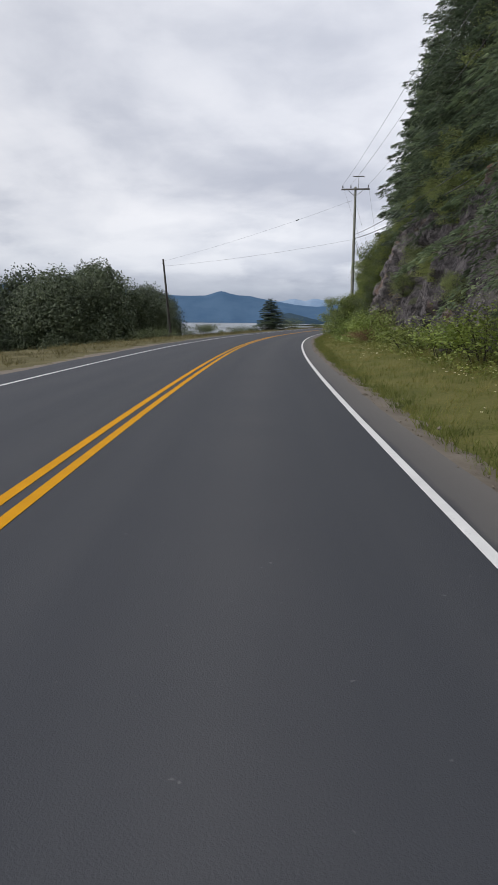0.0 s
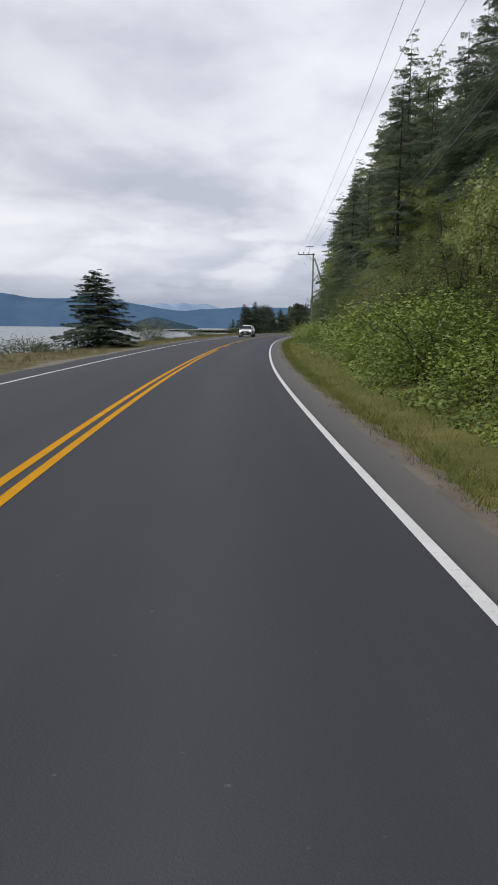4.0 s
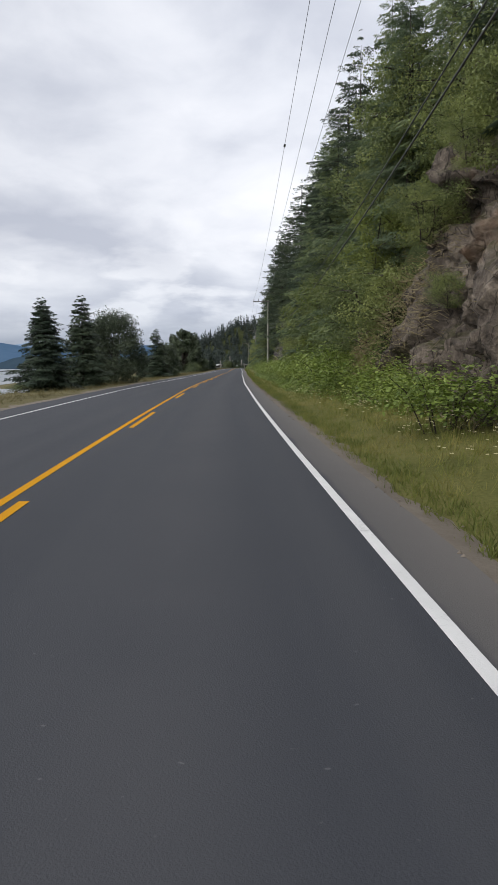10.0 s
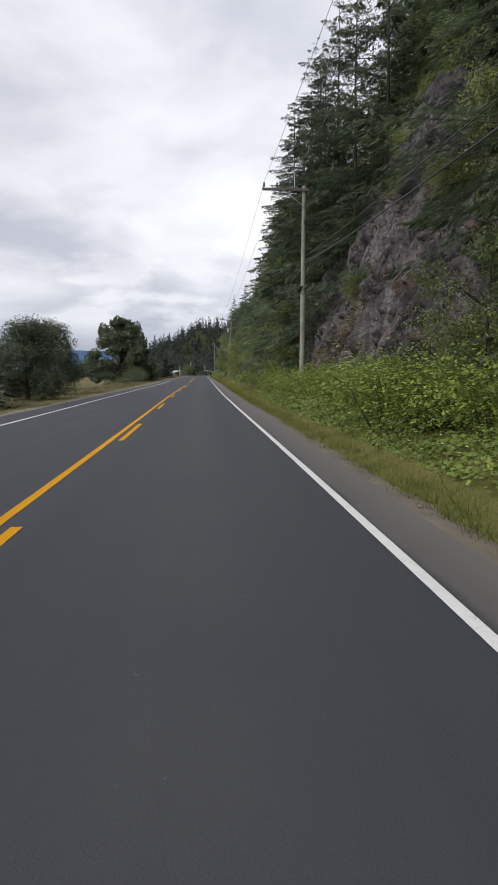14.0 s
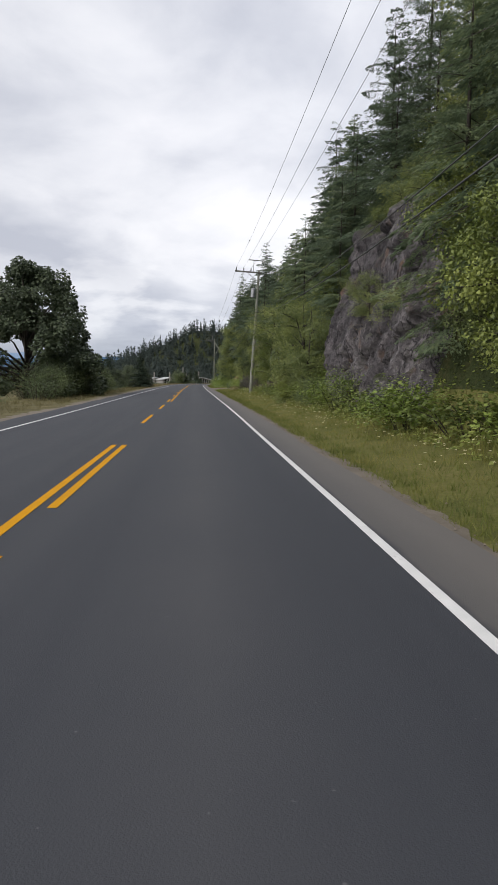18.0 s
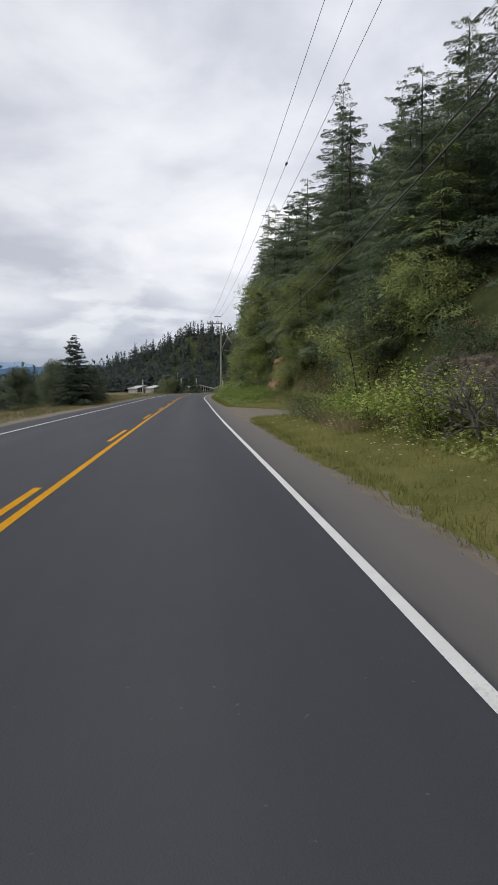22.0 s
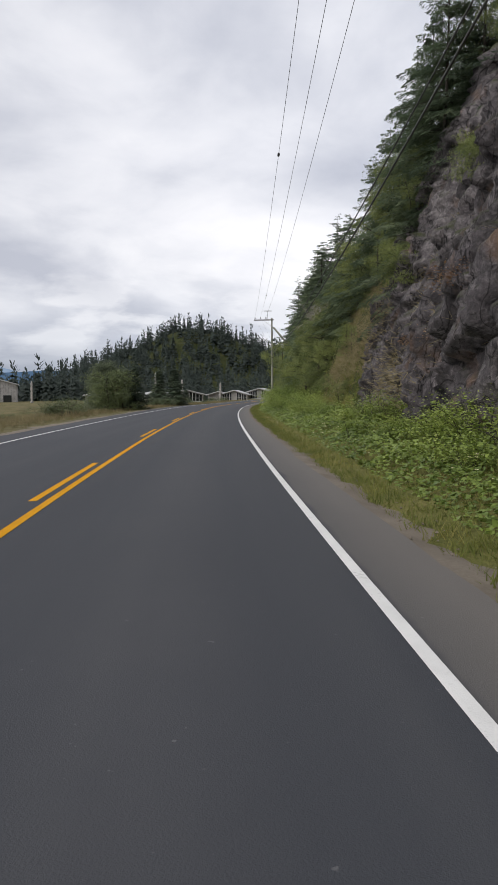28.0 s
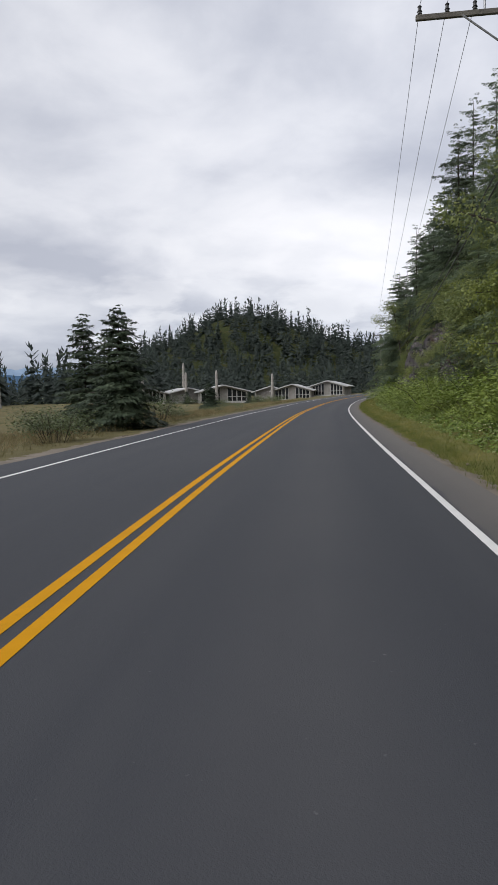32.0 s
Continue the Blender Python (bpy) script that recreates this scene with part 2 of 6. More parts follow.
def rock_material(name, a, b, c, moss):
    m, n = material(name)
    geo = n.add("ShaderNodeNewGeometry")
    p = geo.outputs["Position"]
    big_ = n.noise(p, 0.28, 5.0, 0.6, 0.4)
    mid_ = n.noise(p, 1.7, 6.0, 0.65, 0.8)
    fin_ = n.noise(p, 11.0, 5.0, 0.7)
    col = n.ramp(n.math("ADD", n.math("MULTIPLY", big_, 0.5), n.math("MULTIPLY", mid_, 0.5)), (0.32, a), (0.5, b), (0.68, c))
    small = n.noise(p, 4.5, 6.0, 0.7, 0.6)
    fresh = n.math("MULTIPLY", n.ramp(small, (0.50, grey(0.0)), (0.64, grey(0.62))), n.ramp(big_, (0.40, grey(0.2)), (0.55, grey(1.0))))
    col = n.mix(fresh, col, rgb(*[min(1, v * 1.5) for v in c]))
    col = n.mix(n.ramp(small, (0.34, grey(0.55)), (0.47, grey(0.0))), col, rgb(*[v * 0.5 for v in a]))
    col = n.mix(n.ramp(fin_, (0.52, grey(0.0)), (0.78, grey(0.4))), col, rgb(*[min(1, v * 1.5) for v in c]))
    crack = n.add("ShaderNodeVectorMath", i0=p, i1=(1.0, 1.0, 0.45))
    crack.operation = "MULTIPLY"
    seam = n.math("ABSOLUTE", n.math("SUBTRACT", n.noise(crack.outputs[0], 0.9, 3.0, 0.5, 1.5), 0.5))
    col = n.mix(n.ramp(seam, (0.0, grey(0.95)), (0.022, grey(0.0))), col, rgb(*[v * 0.3 for v in a]))
    stained = n.add("ShaderNodeVectorMath", i0=p, i1=(0.9, 0.9, 0.16))
    stained.operation = "MULTIPLY"
    streak = n.ramp(n.noise(stained.outputs[0], 1.5, 5.0, 0.6), (0.42, grey(0.5)), (0.54, grey(0.0)))
    col = n.mix(streak, col, rgb(*[v * 0.32 for v in a]))
    rust = n.ramp(n.noise(p, 0.55, 4.0, 0.6), (0.58, grey(0.0)), (0.72, grey(0.5)))
    col = n.mix(rust, col, rgb(0.21, 0.115, 0.06))
    nz = n.add("ShaderNodeSeparateXYZ", Vector=geo.outputs["Normal"]).outputs[2]
    grown = n.math("MULTIPLY", n.ramp(nz, (0.35, grey(0.0)), (0.75, grey(1.0))), n.ramp(mid_, (0.4, grey(0.0)), (0.6, grey(0.9))))
    col = n.mix(grown, col, rgb(*moss))
    finish(n, col, 0.85, 0.0, 0.3, n.math("ADD", n.math("ADD", n.math("MULTIPLY", mid_, 0.8), small), n.math("MULTIPLY", fin_, 0.35)), 1.0, 0.16)
    return m


M = {}
M["asphalt"] = asphalt_material()
M["white_paint"] = paint_material("white_paint", (0.69, 0.69, 0.68), (0.30, 0.30, 0.30))
M["yellow_paint"] = paint_material("yellow_paint", (0.60, 0.285, 0.004), (0.40, 0.20, 0.012))
M["gravel"] = mottled("gravel", [(0.3, (0.122, 0.103, 0.082)), (0.5, (0.168, 0.144, 0.116)), (0.7, (0.230, 0.200, 0.163))], 1.6, 0.9, 26.0, 0.45, 0.2, distance=0.02)
M["turf"] = mottled("turf", [(0.3, (0.062, 0.074, 0.020)), (0.48, (0.122, 0.122, 0.038)), (0.7, (0.185, 0.162, 0.064))], 0.5, 0.95, 14.0, 0.9, 0.1, distance=0.06)
M["dry_turf"] = mottled("dry_turf", [(0.3, (0.075, 0.066, 0.032)), (0.48, (0.114, 0.102, 0.049)), (0.7, (0.190, 0.160, 0.088))], 0.5, 0.95, 14.0, 0.9, 0.1, distance=0.06)
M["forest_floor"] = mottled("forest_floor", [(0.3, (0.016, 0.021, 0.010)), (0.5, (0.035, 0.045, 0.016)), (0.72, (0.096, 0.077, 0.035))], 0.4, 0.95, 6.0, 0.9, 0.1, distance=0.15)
M["dry_bank"] = mottled("dry_bank", [(0.3, (0.080, 0.052, 0.031)), (0.5, (0.165, 0.112, 0.064)), (0.72, (0.28, 0.205, 0.120))], 0.9, 0.95, 12.0, 0.9, 0.1, distance=0.08)
M["rock_grey"] = rock_material("grey_rock", (0.034, 0.031, 0.035), (0.090, 0.081, 0.086), (0.198, 0.181, 0.183), (0.045, 0.055, 0.016))
M["rock_brown"] = rock_material("brown_rock", (0.062, 0.051, 0.043), (0.130, 0.106, 0.085), (0.235, 0.197, 0.155), (0.050, 0.053, 0.016))
M["needles"] = leafy("needles", (0.062, 0.088, 0.056), (0.150, 0.196, 0.104), (0.290, 0.335, 0.160), 0.6, 0.42)
M["needles_ragged"] = leafy("grey_green_needles", (0.034, 0.048, 0.034), (0.068, 0.092, 0.056), (0.120, 0.150, 0.082), 0.6, 0.42)
M["needles_dark"] = leafy("shaded_needles", (0.050, 0.072, 0.050), (0.104, 0.142, 0.086), (0.185, 0.225, 0.122), 0.6, 0.42)
M["leaves_deep"] = leafy("deep_leaves", (0.044, 0.062, 0.032), (0.092, 0.120, 0.052), (0.170, 0.200, 0.078), 0.5, 0.25)
# seaward trees stand backlit: their shaded look is put into darker leaf tones
M["leaves_sea"] = leafy("shaded_leaves", (0.040, 0.054, 0.034), (0.080, 0.104, 0.058), (0.136, 0.162, 0.086), 0.5, 0.2)
M["needles_sea"] = leafy("dark_needles", (0.020, 0.032, 0.022), (0.042, 0.062, 0.038), (0.070, 0.094, 0.052), 0.6, 0.15)
M["needles_pale"] = leafy("pale_needles", (0.052, 0.076, 0.034), (0.128, 0.168, 0.062), (0.23, 0.27, 0.095), 0.6, 0.15)
M["leaves_dark"] = leafy("dark_leaves", (0.066, 0.088, 0.036), (0.165, 0.200, 0.068), (0.310, 0.345, 0.110), 0.5, 0.32)
M["leaves"] = leafy("leaves", (0.058, 0.084, 0.024), (0.142, 0.178, 0.042), (0.265, 0.3, 0.075), 0.5, 0.25)
M["bramble"] = leafy("bramble_leaves", (0.072, 0.112, 0.024), (0.178, 0.240, 0.048), (0.320, 0.380, 0.092), 0.45, 0.25)
M["grass"] = leafy("grass_blades", (0.064, 0.092, 0.020), (0.142, 0.158, 0.034), (0.265, 0.232, 0.078), 0.7, 0.25, 0.55, 0.8)
M["tawny_grass"] = leafy("tawny_grass", (0.080, 0.074, 0.032), (0.158, 0.140, 0.058), (0.290, 0.242, 0.120), 0.7, 0.25, 0.55, 0.5)
M["straw"] = leafy("dry_grass", (0.095, 0.074, 0.036), (0.195, 0.160, 0.082), (0.33, 0.280, 0.165), 0.75, 0.2)
M["rusty"] = leafy("rusty_leaves", (0.100, 0.056, 0.032), (0.215, 0.128, 0.072), (0.340, 0.230, 0.140), 0.7, 0.3)
M["bark"] = mottled("bark", [(0.3, (0.024, 0.020, 0.017)), (0.5, (0.050, 0.043, 0.036)), (0.7, (0.10, 0.088, 0.074))], 2.0, 0.9, 22.0, 0.9, 0.2)
M["dead_wood"] = mottled("dead_wood", [(0.3, (0.20, 0.18, 0.155)), (0.5, (0.34, 0.315, 0.28)), (0.7, (0.50, 0.47, 0.42))], 1.4, 0.85, 16.0, 0.8, 0.2)
M["pole_wood"] = mottled("weathered_pole", [(0.3, (0.12, 0.125, 0.10)), (0.5, (0.20, 0.205, 0.17)), (0.7, (0.30, 0.30, 0.26))], 1.2, 0.85, 24.0, 0.7, 0.25)
M["old_pole"] = mottled("old_pole", [(0.3, (0.035, 0.032, 0.030)), (0.5, (0.065, 0.060, 0.055)), (0.7, (0.12, 0.11, 0.10))], 1.2, 0.9, 24.0, 0.7, 0.25)
M["arm_wood"] = mottled("crossarm_wood", [(0.3, (0.07, 0.065, 0.06)), (0.5, (0.12, 0.112, 0.10)), (0.7, (0.19, 0.18, 0.16))], 2.0, 0.85, 24.0, 0.7, 0.25)
M["steel"] = mottled("galvanised_steel", [(0.3, (0.22, 0.23, 0.24)), (0.6, (0.36, 0.37, 0.38))], 3.0, 0.5, 30.0, 0.2, 0.5, 0.7)
M["insulator"] = mottled("insulator", [(0.3, (0.02, 0.02, 0.022)), (0.7, (0.05, 0.05, 0.055))], 8.0, 0.35, 30.0, 0.1, 0.5)
M["wire"] = mottled("wire", [(0.3, (0.10, 0.102, 0.11)), (0.7, (0.18, 0.18, 0.19))], 3.0, 0.6, 30.0, 0.1, 0.4)
M["cable"] = mottled("cable", [(0.3, (0.030, 0.032, 0.030)), (0.7, (0.070, 0.072, 0.066))], 3.0, 0.7, 30.0, 0.1, 0.4)
M["petal"] = leafy("petals", (0.55, 0.52, 0.30), (0.66, 0.62, 0.40), (0.78, 0.77, 0.68), 0.6, 0.3)
M["cedar_wall"] = mottled("grey_cedar_wall", [(0.3, (0.17, 0.16, 0.15)), (0.5, (0.27, 0.26, 0.25)), (0.7, (0.36, 0.35, 0.335))], 0.8, 0.9, 10.0, 0.5, 0.2)
M["cedar_pole"] = mottled("grey_cedar_pole", [(0.3, (0.20, 0.19, 0.175)), (0.7, (0.36, 0.345, 0.32))], 1.5, 0.9, 14.0, 0.5, 0.2)
M["pale_roof"] = mottled("pale_roof", [(0.3, (0.300, 0.307, 0.307)), (0.5, (0.375, 0.383, 0.383)), (0.7, (0.450, 0.458, 0.458))], 0.7, 0.6, 9.0, 0.2, 0.4)
M["white_trim"] = mottled("white_trim", [(0.3, (0.36, 0.36, 0.355)), (0.7, (0.46, 0.46, 0.455))], 1.4, 0.6, 12.0, 0.1, 0.4)
M["dark_glass"] = mottled("dark_glass", [(0.3, (0.012, 0.014, 0.016)), (0.7, (0.022, 0.025, 0.028))], 0.8, 0.08, 9.0, 0.02, 0.6)
M["tag"] = mottled("white_tag", [(0.3, (0.6, 0.6, 0.6)), (0.7, (0.72, 0.72, 0.72))], 5.0, 0.6, 30.0, 0.1)
M["bar"] = mottled("dark_print", [(0.3, (0.06, 0.06, 0.06)), (0.7, (0.09, 0.09, 0.09))], 5.0, 0.6, 30.0, 0.1)


def water_material():
    m, n = material("sea_water")
    p = where(n)
    st = n.add("ShaderNodeVectorMath", i0=p, i1=(1.0, 0.45, 1.0))
    st.operation = "MULTIPLY"
    waves = n.math("ADD", n.math("MULTIPLY", n.noise(st.outputs[0], 0.09, 5.0, 0.6), 1.0), n.math("MULTIPLY", n.noise(st.outputs[0], 0.9, 4.0, 0.6), 0.25))
    c = n.ramp(n.noise(p, 0.008, 4.0), (0.35, (0.10, 0.125, 0.145)), (0.65, (0.17, 0.20, 0.22)))
    finish(n, c, 0.32, 0.0, 0.6, waves, 0.55, 1.2)
    return m


def far_material(name, shade, pale, haze_glow):
    """Distant land: haze is put into its bluish colours and a faint emission."""
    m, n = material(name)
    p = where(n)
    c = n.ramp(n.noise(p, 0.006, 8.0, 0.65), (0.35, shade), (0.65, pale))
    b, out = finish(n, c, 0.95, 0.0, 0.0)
    n.put(b, "Emission Color", rgb(*haze_glow))
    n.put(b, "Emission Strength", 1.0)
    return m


M["water"] = water_material()
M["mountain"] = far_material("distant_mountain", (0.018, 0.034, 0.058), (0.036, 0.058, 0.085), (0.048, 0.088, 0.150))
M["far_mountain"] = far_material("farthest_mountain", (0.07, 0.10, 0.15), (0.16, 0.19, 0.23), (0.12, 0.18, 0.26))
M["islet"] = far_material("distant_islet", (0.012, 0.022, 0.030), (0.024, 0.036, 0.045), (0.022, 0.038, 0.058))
# greyer and bluer than the slope's needles: distance haze put into the colour
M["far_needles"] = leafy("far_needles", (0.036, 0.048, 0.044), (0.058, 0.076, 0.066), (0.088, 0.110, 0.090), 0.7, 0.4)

# ---- the road's line ----
KS = np.arange(-20.0, 900.0, 20.0)
SS = np.arange(-1000.0, 2000.0, 2.0)
turn = np.interp(SS, KS, CURVE, left=0.0, right=0.0) / 1000.0
turn[(SS < -20) | (SS > 880)] = 0
HEAD = np.cumsum(turn) * 2.0
HEAD -= np.interp(0, SS, HEAD)
LX, LY = np.cumsum(np.sin(HEAD)) * 2.0, np.cumsum(np.cos(HEAD)) * 2.0
LX -= np.interp(0, SS, LX)
LY -= np.interp(0, SS, LY)


def road_z(s):
    return np.interp(s, KS[::3], GRADE)


def heading(s):
    return np.interp(s, SS, HEAD)


def place(s, d):
    """World x, y at s metres along the line and d metres to its right."""
    a = heading(s)
    return np.interp(s, SS, LX) + d * np.cos(a), np.interp(s, SS, LY) - d * np.sin(a)


RIGHT_LINE, CENTRE, LEFT_LINE = 1.474, -2.126, -6.07
PAVED_L, PAVED_R = -7.25, 2.15


def table(*rows):
    xs, ys = zip(*rows)
    return lambda s: np.interp(s, xs, ys)


toe = table((-400, 8), (0, 7.6), (20, 7.0), (70, 6.6), (100, 6.8), (150, 6.8), (168, 6.0), (175, 5.5), (205, 5.7), (212, 6.6), (250, 7.6), (272, 7.2), (300, 6.8), (335, 6.6), (380, 6.8), (412, 7.0), (421, 7.8), (427, 10.5), (436, 11.5), (444, 8.6), (458, 8.0), (485, 7.0), (505, 6.4), (530, 7.0), (560, 7.4), (610, 6.6), (700, 6.5), (900, 7.0))
cliff = table((-400, 8), (0, 7), (24, 7.2), (34, 9.0), (46, 9.4), (52, 7.5), (60, 4.4), (70, 4), (120, 4), (160, 5), (168, 8.5), (182, 9.5), (200, 9.5), (210, 6.5), (235, 6), (262, 8), (270, 16), (294, 16.5), (301, 10), (306, 8), (318, 8.6), (330, 9.0), (341, 9.8), (356, 10.2), (361, 6.0), (365, 5.0), (371, 4.6), (374, 4.4), (381, 2.9), (409, 2.9), (413, 3.4), (430, 4), (444, 4.2), (449, 5.0), (459, 5.0), (470, 6), (480, 7), (498, 13), (505, 18), (526, 18), (535, 9), (545, 6), (600, 6), (630, 8), (900, 8))
behind_rock = table((-400, 0), (20, 0), (23, 1), (65, 1), (68, 0), (111, 0), (114, 1), (121, 1), (124, 0), (164, 0), (168, 1), (201, 1), (205, 0), (265, 0), (268, 1), (301, 1), (304, 0), (315, 0), (318, 1), (330, 1), (333, 0), (340, 0), (343, 1), (368, 1), (371, 0), (377, 0), (380, 1), (410, 1), (413, 0), (448, 0), (450.5, 1), (458, 1), (460.5, 0), (501, 0), (504, 1), (528, 1), (531, 0), (604, 0), (607, 1), (639, 1), (642, 0), (900, 0))
# where the thicket begins, to the right of the line
front = table((-60, 5.4), (20, 5.2), (40, 4.9), (47, 4.4), (52, 3.9), (92, 3.9), (104, 4.7), (126, 4.5), (136, 3.4), (150, 3.8), (158, 3.9), (166, 4.3), (192, 5.0), (205, 4.6), (216, 3.8), (240, 4.0), (258, 3.7), (285, 3.7), (303, 4.6), (425, 8.0), (445, 6.4), (450, 3.6), (470, 4.0), (500, 3.4), (521, 3.8), (545, 3.9), (565, 3.5), (600, 4.4), (700, 4.6))
shore = table((-400, 30), (300, 20), (400, 45), (500, 60), (640, 75), (700, 118), (900, 130))


def ground_z(s, d):
    """Height of the ground: level beside the road, a steep rocky foot and a wooded slope to the right, a bank to the sea on the left."""
    s, d = np.broadcast_arrays(np.asarray(s, float), np.asarray(d, float))
    z = road_z(s).copy()
    t, h = toe(s), cliff(s)
    verge = np.clip(d - 2.8, 0, None)
    z += np.where(d > PAVED_R, -0.05 + 0.10 * (1 - np.exp(-((s - 432) / 12.0) ** 4)) * np.minimum(verge, np.maximum(t - 2.8, 0)), 0)
    x = np.clip(d - t - 1.2 * behind_rock(s), 0, None)
    w1 = h * 0.36
    z += h * np.clip(x / w1, 0, 1) ** 0.85
    z += 48 * (1 - np.exp(-np.clip(x - w1, 0, None) * 0.72 / 48))
    e = np.clip(-d + PAVED_L, 0, None)
    bank = np.clip(e - 6.5, 0, None)
    fall = np.interp(s, (95, 118, 300), (0.30, 0.95, 0.95))
    sea = np.maximum(-fall * bank, -9.0)
    land = np.maximum(-0.13 * bank, -0.9) - np.clip((-d - shore(s)) * 0.1, 0, 8)
    k = np.clip((s - 300) / 110, 0, 1)
    z += np.where(d < PAVED_L, -0.05 - 0.03 * np.minimum(e, 6.5) + (1 - k) * sea + k * land, 0)
    z -= np.where((d > PAVED_L + 0.3) & (d < PAVED_R - 0.3), 0.35, 0)
    return z


# ---- mesh helpers ----
def mesh_from(name, verts, faces, mat, smooth=False):
    me = bpy.data.meshes.new(name)
    me.from_pydata([tuple(v) for v in np.asarray(verts, float).tolist()], [], faces if isinstance(faces, list) else faces.tolist())
    for m in mat if isinstance(mat, (list, tuple)) else [mat]:
        me.materials.append(m)
    if smooth:
        me.polygons.foreach_set("use_smooth", [True] * len(me.polygons))
    me.update()
    return me


def bm_mesh(name, bm, mat, smooth=False):
    me = bpy.data.meshes.new(name)
    bmesh.ops.recalc_face_normals(bm, faces=bm.faces)
    bm.to_mesh(me)
    bm.free()
    me.materials.append(mat)
    if smooth:
        me.polygons.foreach_set("use_smooth", [True] * len(me.polygons))
    return me


def part(name, data, mat, parent, label=""):
    """One mesh object under a thing or a part. data: a bmesh or a mesh."""
    me = bm_mesh(name, data, mat) if isinstance(data, bmesh.types.BMesh) else data
    ob = new(name, me)
    ob.parent = parent
    return tagged(ob, label)


def thing(name, label, category, group="", m=None, kind=""):
    ob = new(name)
    if m is not None:
        ob.matrix_basis = m
    return tagged(ob, label, category, group, kind)


def grid_faces(rows, cols):
    i = np.arange(rows - 1)[:, None] * cols + np.arange(cols - 1)[None]
    i = i.ravel()
    return np.stack([i, i + 1, i + cols + 1, i + cols], 1)


def box(bm, size, at=(0, 0, 0), bevel=0.0, m=None):
    r = bmesh.ops.create_cube(bm, size=1.0)
    vs = r["verts"]
    for v in vs:
        v.co = Vector((v.co.x * size[0] + at[0], v.co.y * size[1] + at[1], v.co.z * size[2] + at[2]))
        if m is not None:
            v.co = m @ v.co
    if bevel:
        es = list({e for v in vs for e in v.link_edges})
        bmesh.ops.bevel(bm, geom=es, offset=bevel, segments=1, affect="EDGES")
    return vs


def tube(points, radii, sides=8, caps=True):
    """Vertices and faces of a tapered tube along points."""
    pts = np.asarray(points, float)
    radii = np.broadcast_to(np.asarray(radii, float), (len(pts),))
    tan = np.gradient(pts, axis=0)
    tan /= np.linalg.norm(tan, axis=1)[:, None] + 1e-9
    ref = np.where(np.abs(tan[:, 2:3]) > 0.9, np.array([[1.0, 0, 0]]), np.array([[0, 0, 1.0]]))
    a = np.cross(tan, ref)
    a /= np.linalg.norm(a, axis=1)[:, None] + 1e-9
    b = np.cross(tan, a)
    ang = np.arange(sides) * 2 * math.pi / sides
    v = pts[:, None] + radii[:, None, None] * (a[:, None] * np.cos(ang)[None, :, None] + b[:, None] * np.sin(ang)[None, :, None])
    v = v.reshape(-1, 3)
    f = []
    for i in range(len(pts) - 1):
        for j in range(sides):
            k = (j + 1) % sides
            f.append([i * sides + j, i * sides + k, (i + 1) * sides + k, (i + 1) * sides + j])
    if caps:
        f.append(list(range(sides))[::-1])
        f.append([(len(pts) - 1) * sides + j for j in range(sides)])
    return v, f


def join(chunks):
    vs, fs, n = [], [], 0
    for v, f in chunks:
        vs.append(np.asarray(v, float))
        fs += [[i + n for i in q] for q in f]
        n += len(v)
    return np.concatenate(vs), fs


def slivers(base, way, normal, length, width):
    """Needle sprays and small leaves: one pointed triangle each."""
    way = way / (np.linalg.norm(way, axis=1)[:, None] + 1e-9)
    side = np.cross(way, normal)
    side /= np.linalg.norm(side, axis=1)[:, None] + 1e-9
    s = side * (width / 2)[:, None]
    v = np.stack([base - s, base + s, base + way * length[:, None]], 1).reshape(-1, 3)
    return v, np.arange(len(base) * 3).reshape(-1, 3)


def blades(base, way, normal, length, width, fold=0.12):
    """Leaves, sprays or blades: a folded kite each, from base along way. Returns vertices and triangles."""
    way = way / (np.linalg.norm(way, axis=1)[:, None] + 1e-9)
    side = np.cross(way, normal)
    side /= np.linalg.norm(side, axis=1)[:, None] + 1e-9
    nrm = np.cross(side, way)
    L, W = length[:, None], width[:, None]
    mid = base + way * L * 0.45
    v = np.stack([base, mid + side * W / 2 - nrm * W * fold, base + way * L, mid - side * W / 2 - nrm * W * fold], 1).reshape(-1, 3)
    i = np.arange(len(base))[:, None] * 4
    f = np.concatenate([i + np.array([[0, 1, 2]]), i + np.array([[0, 2, 3]])], 0)
    return v, f

# ---- ground, road, sea, distance ----
rng = np.random.default_rng(7)


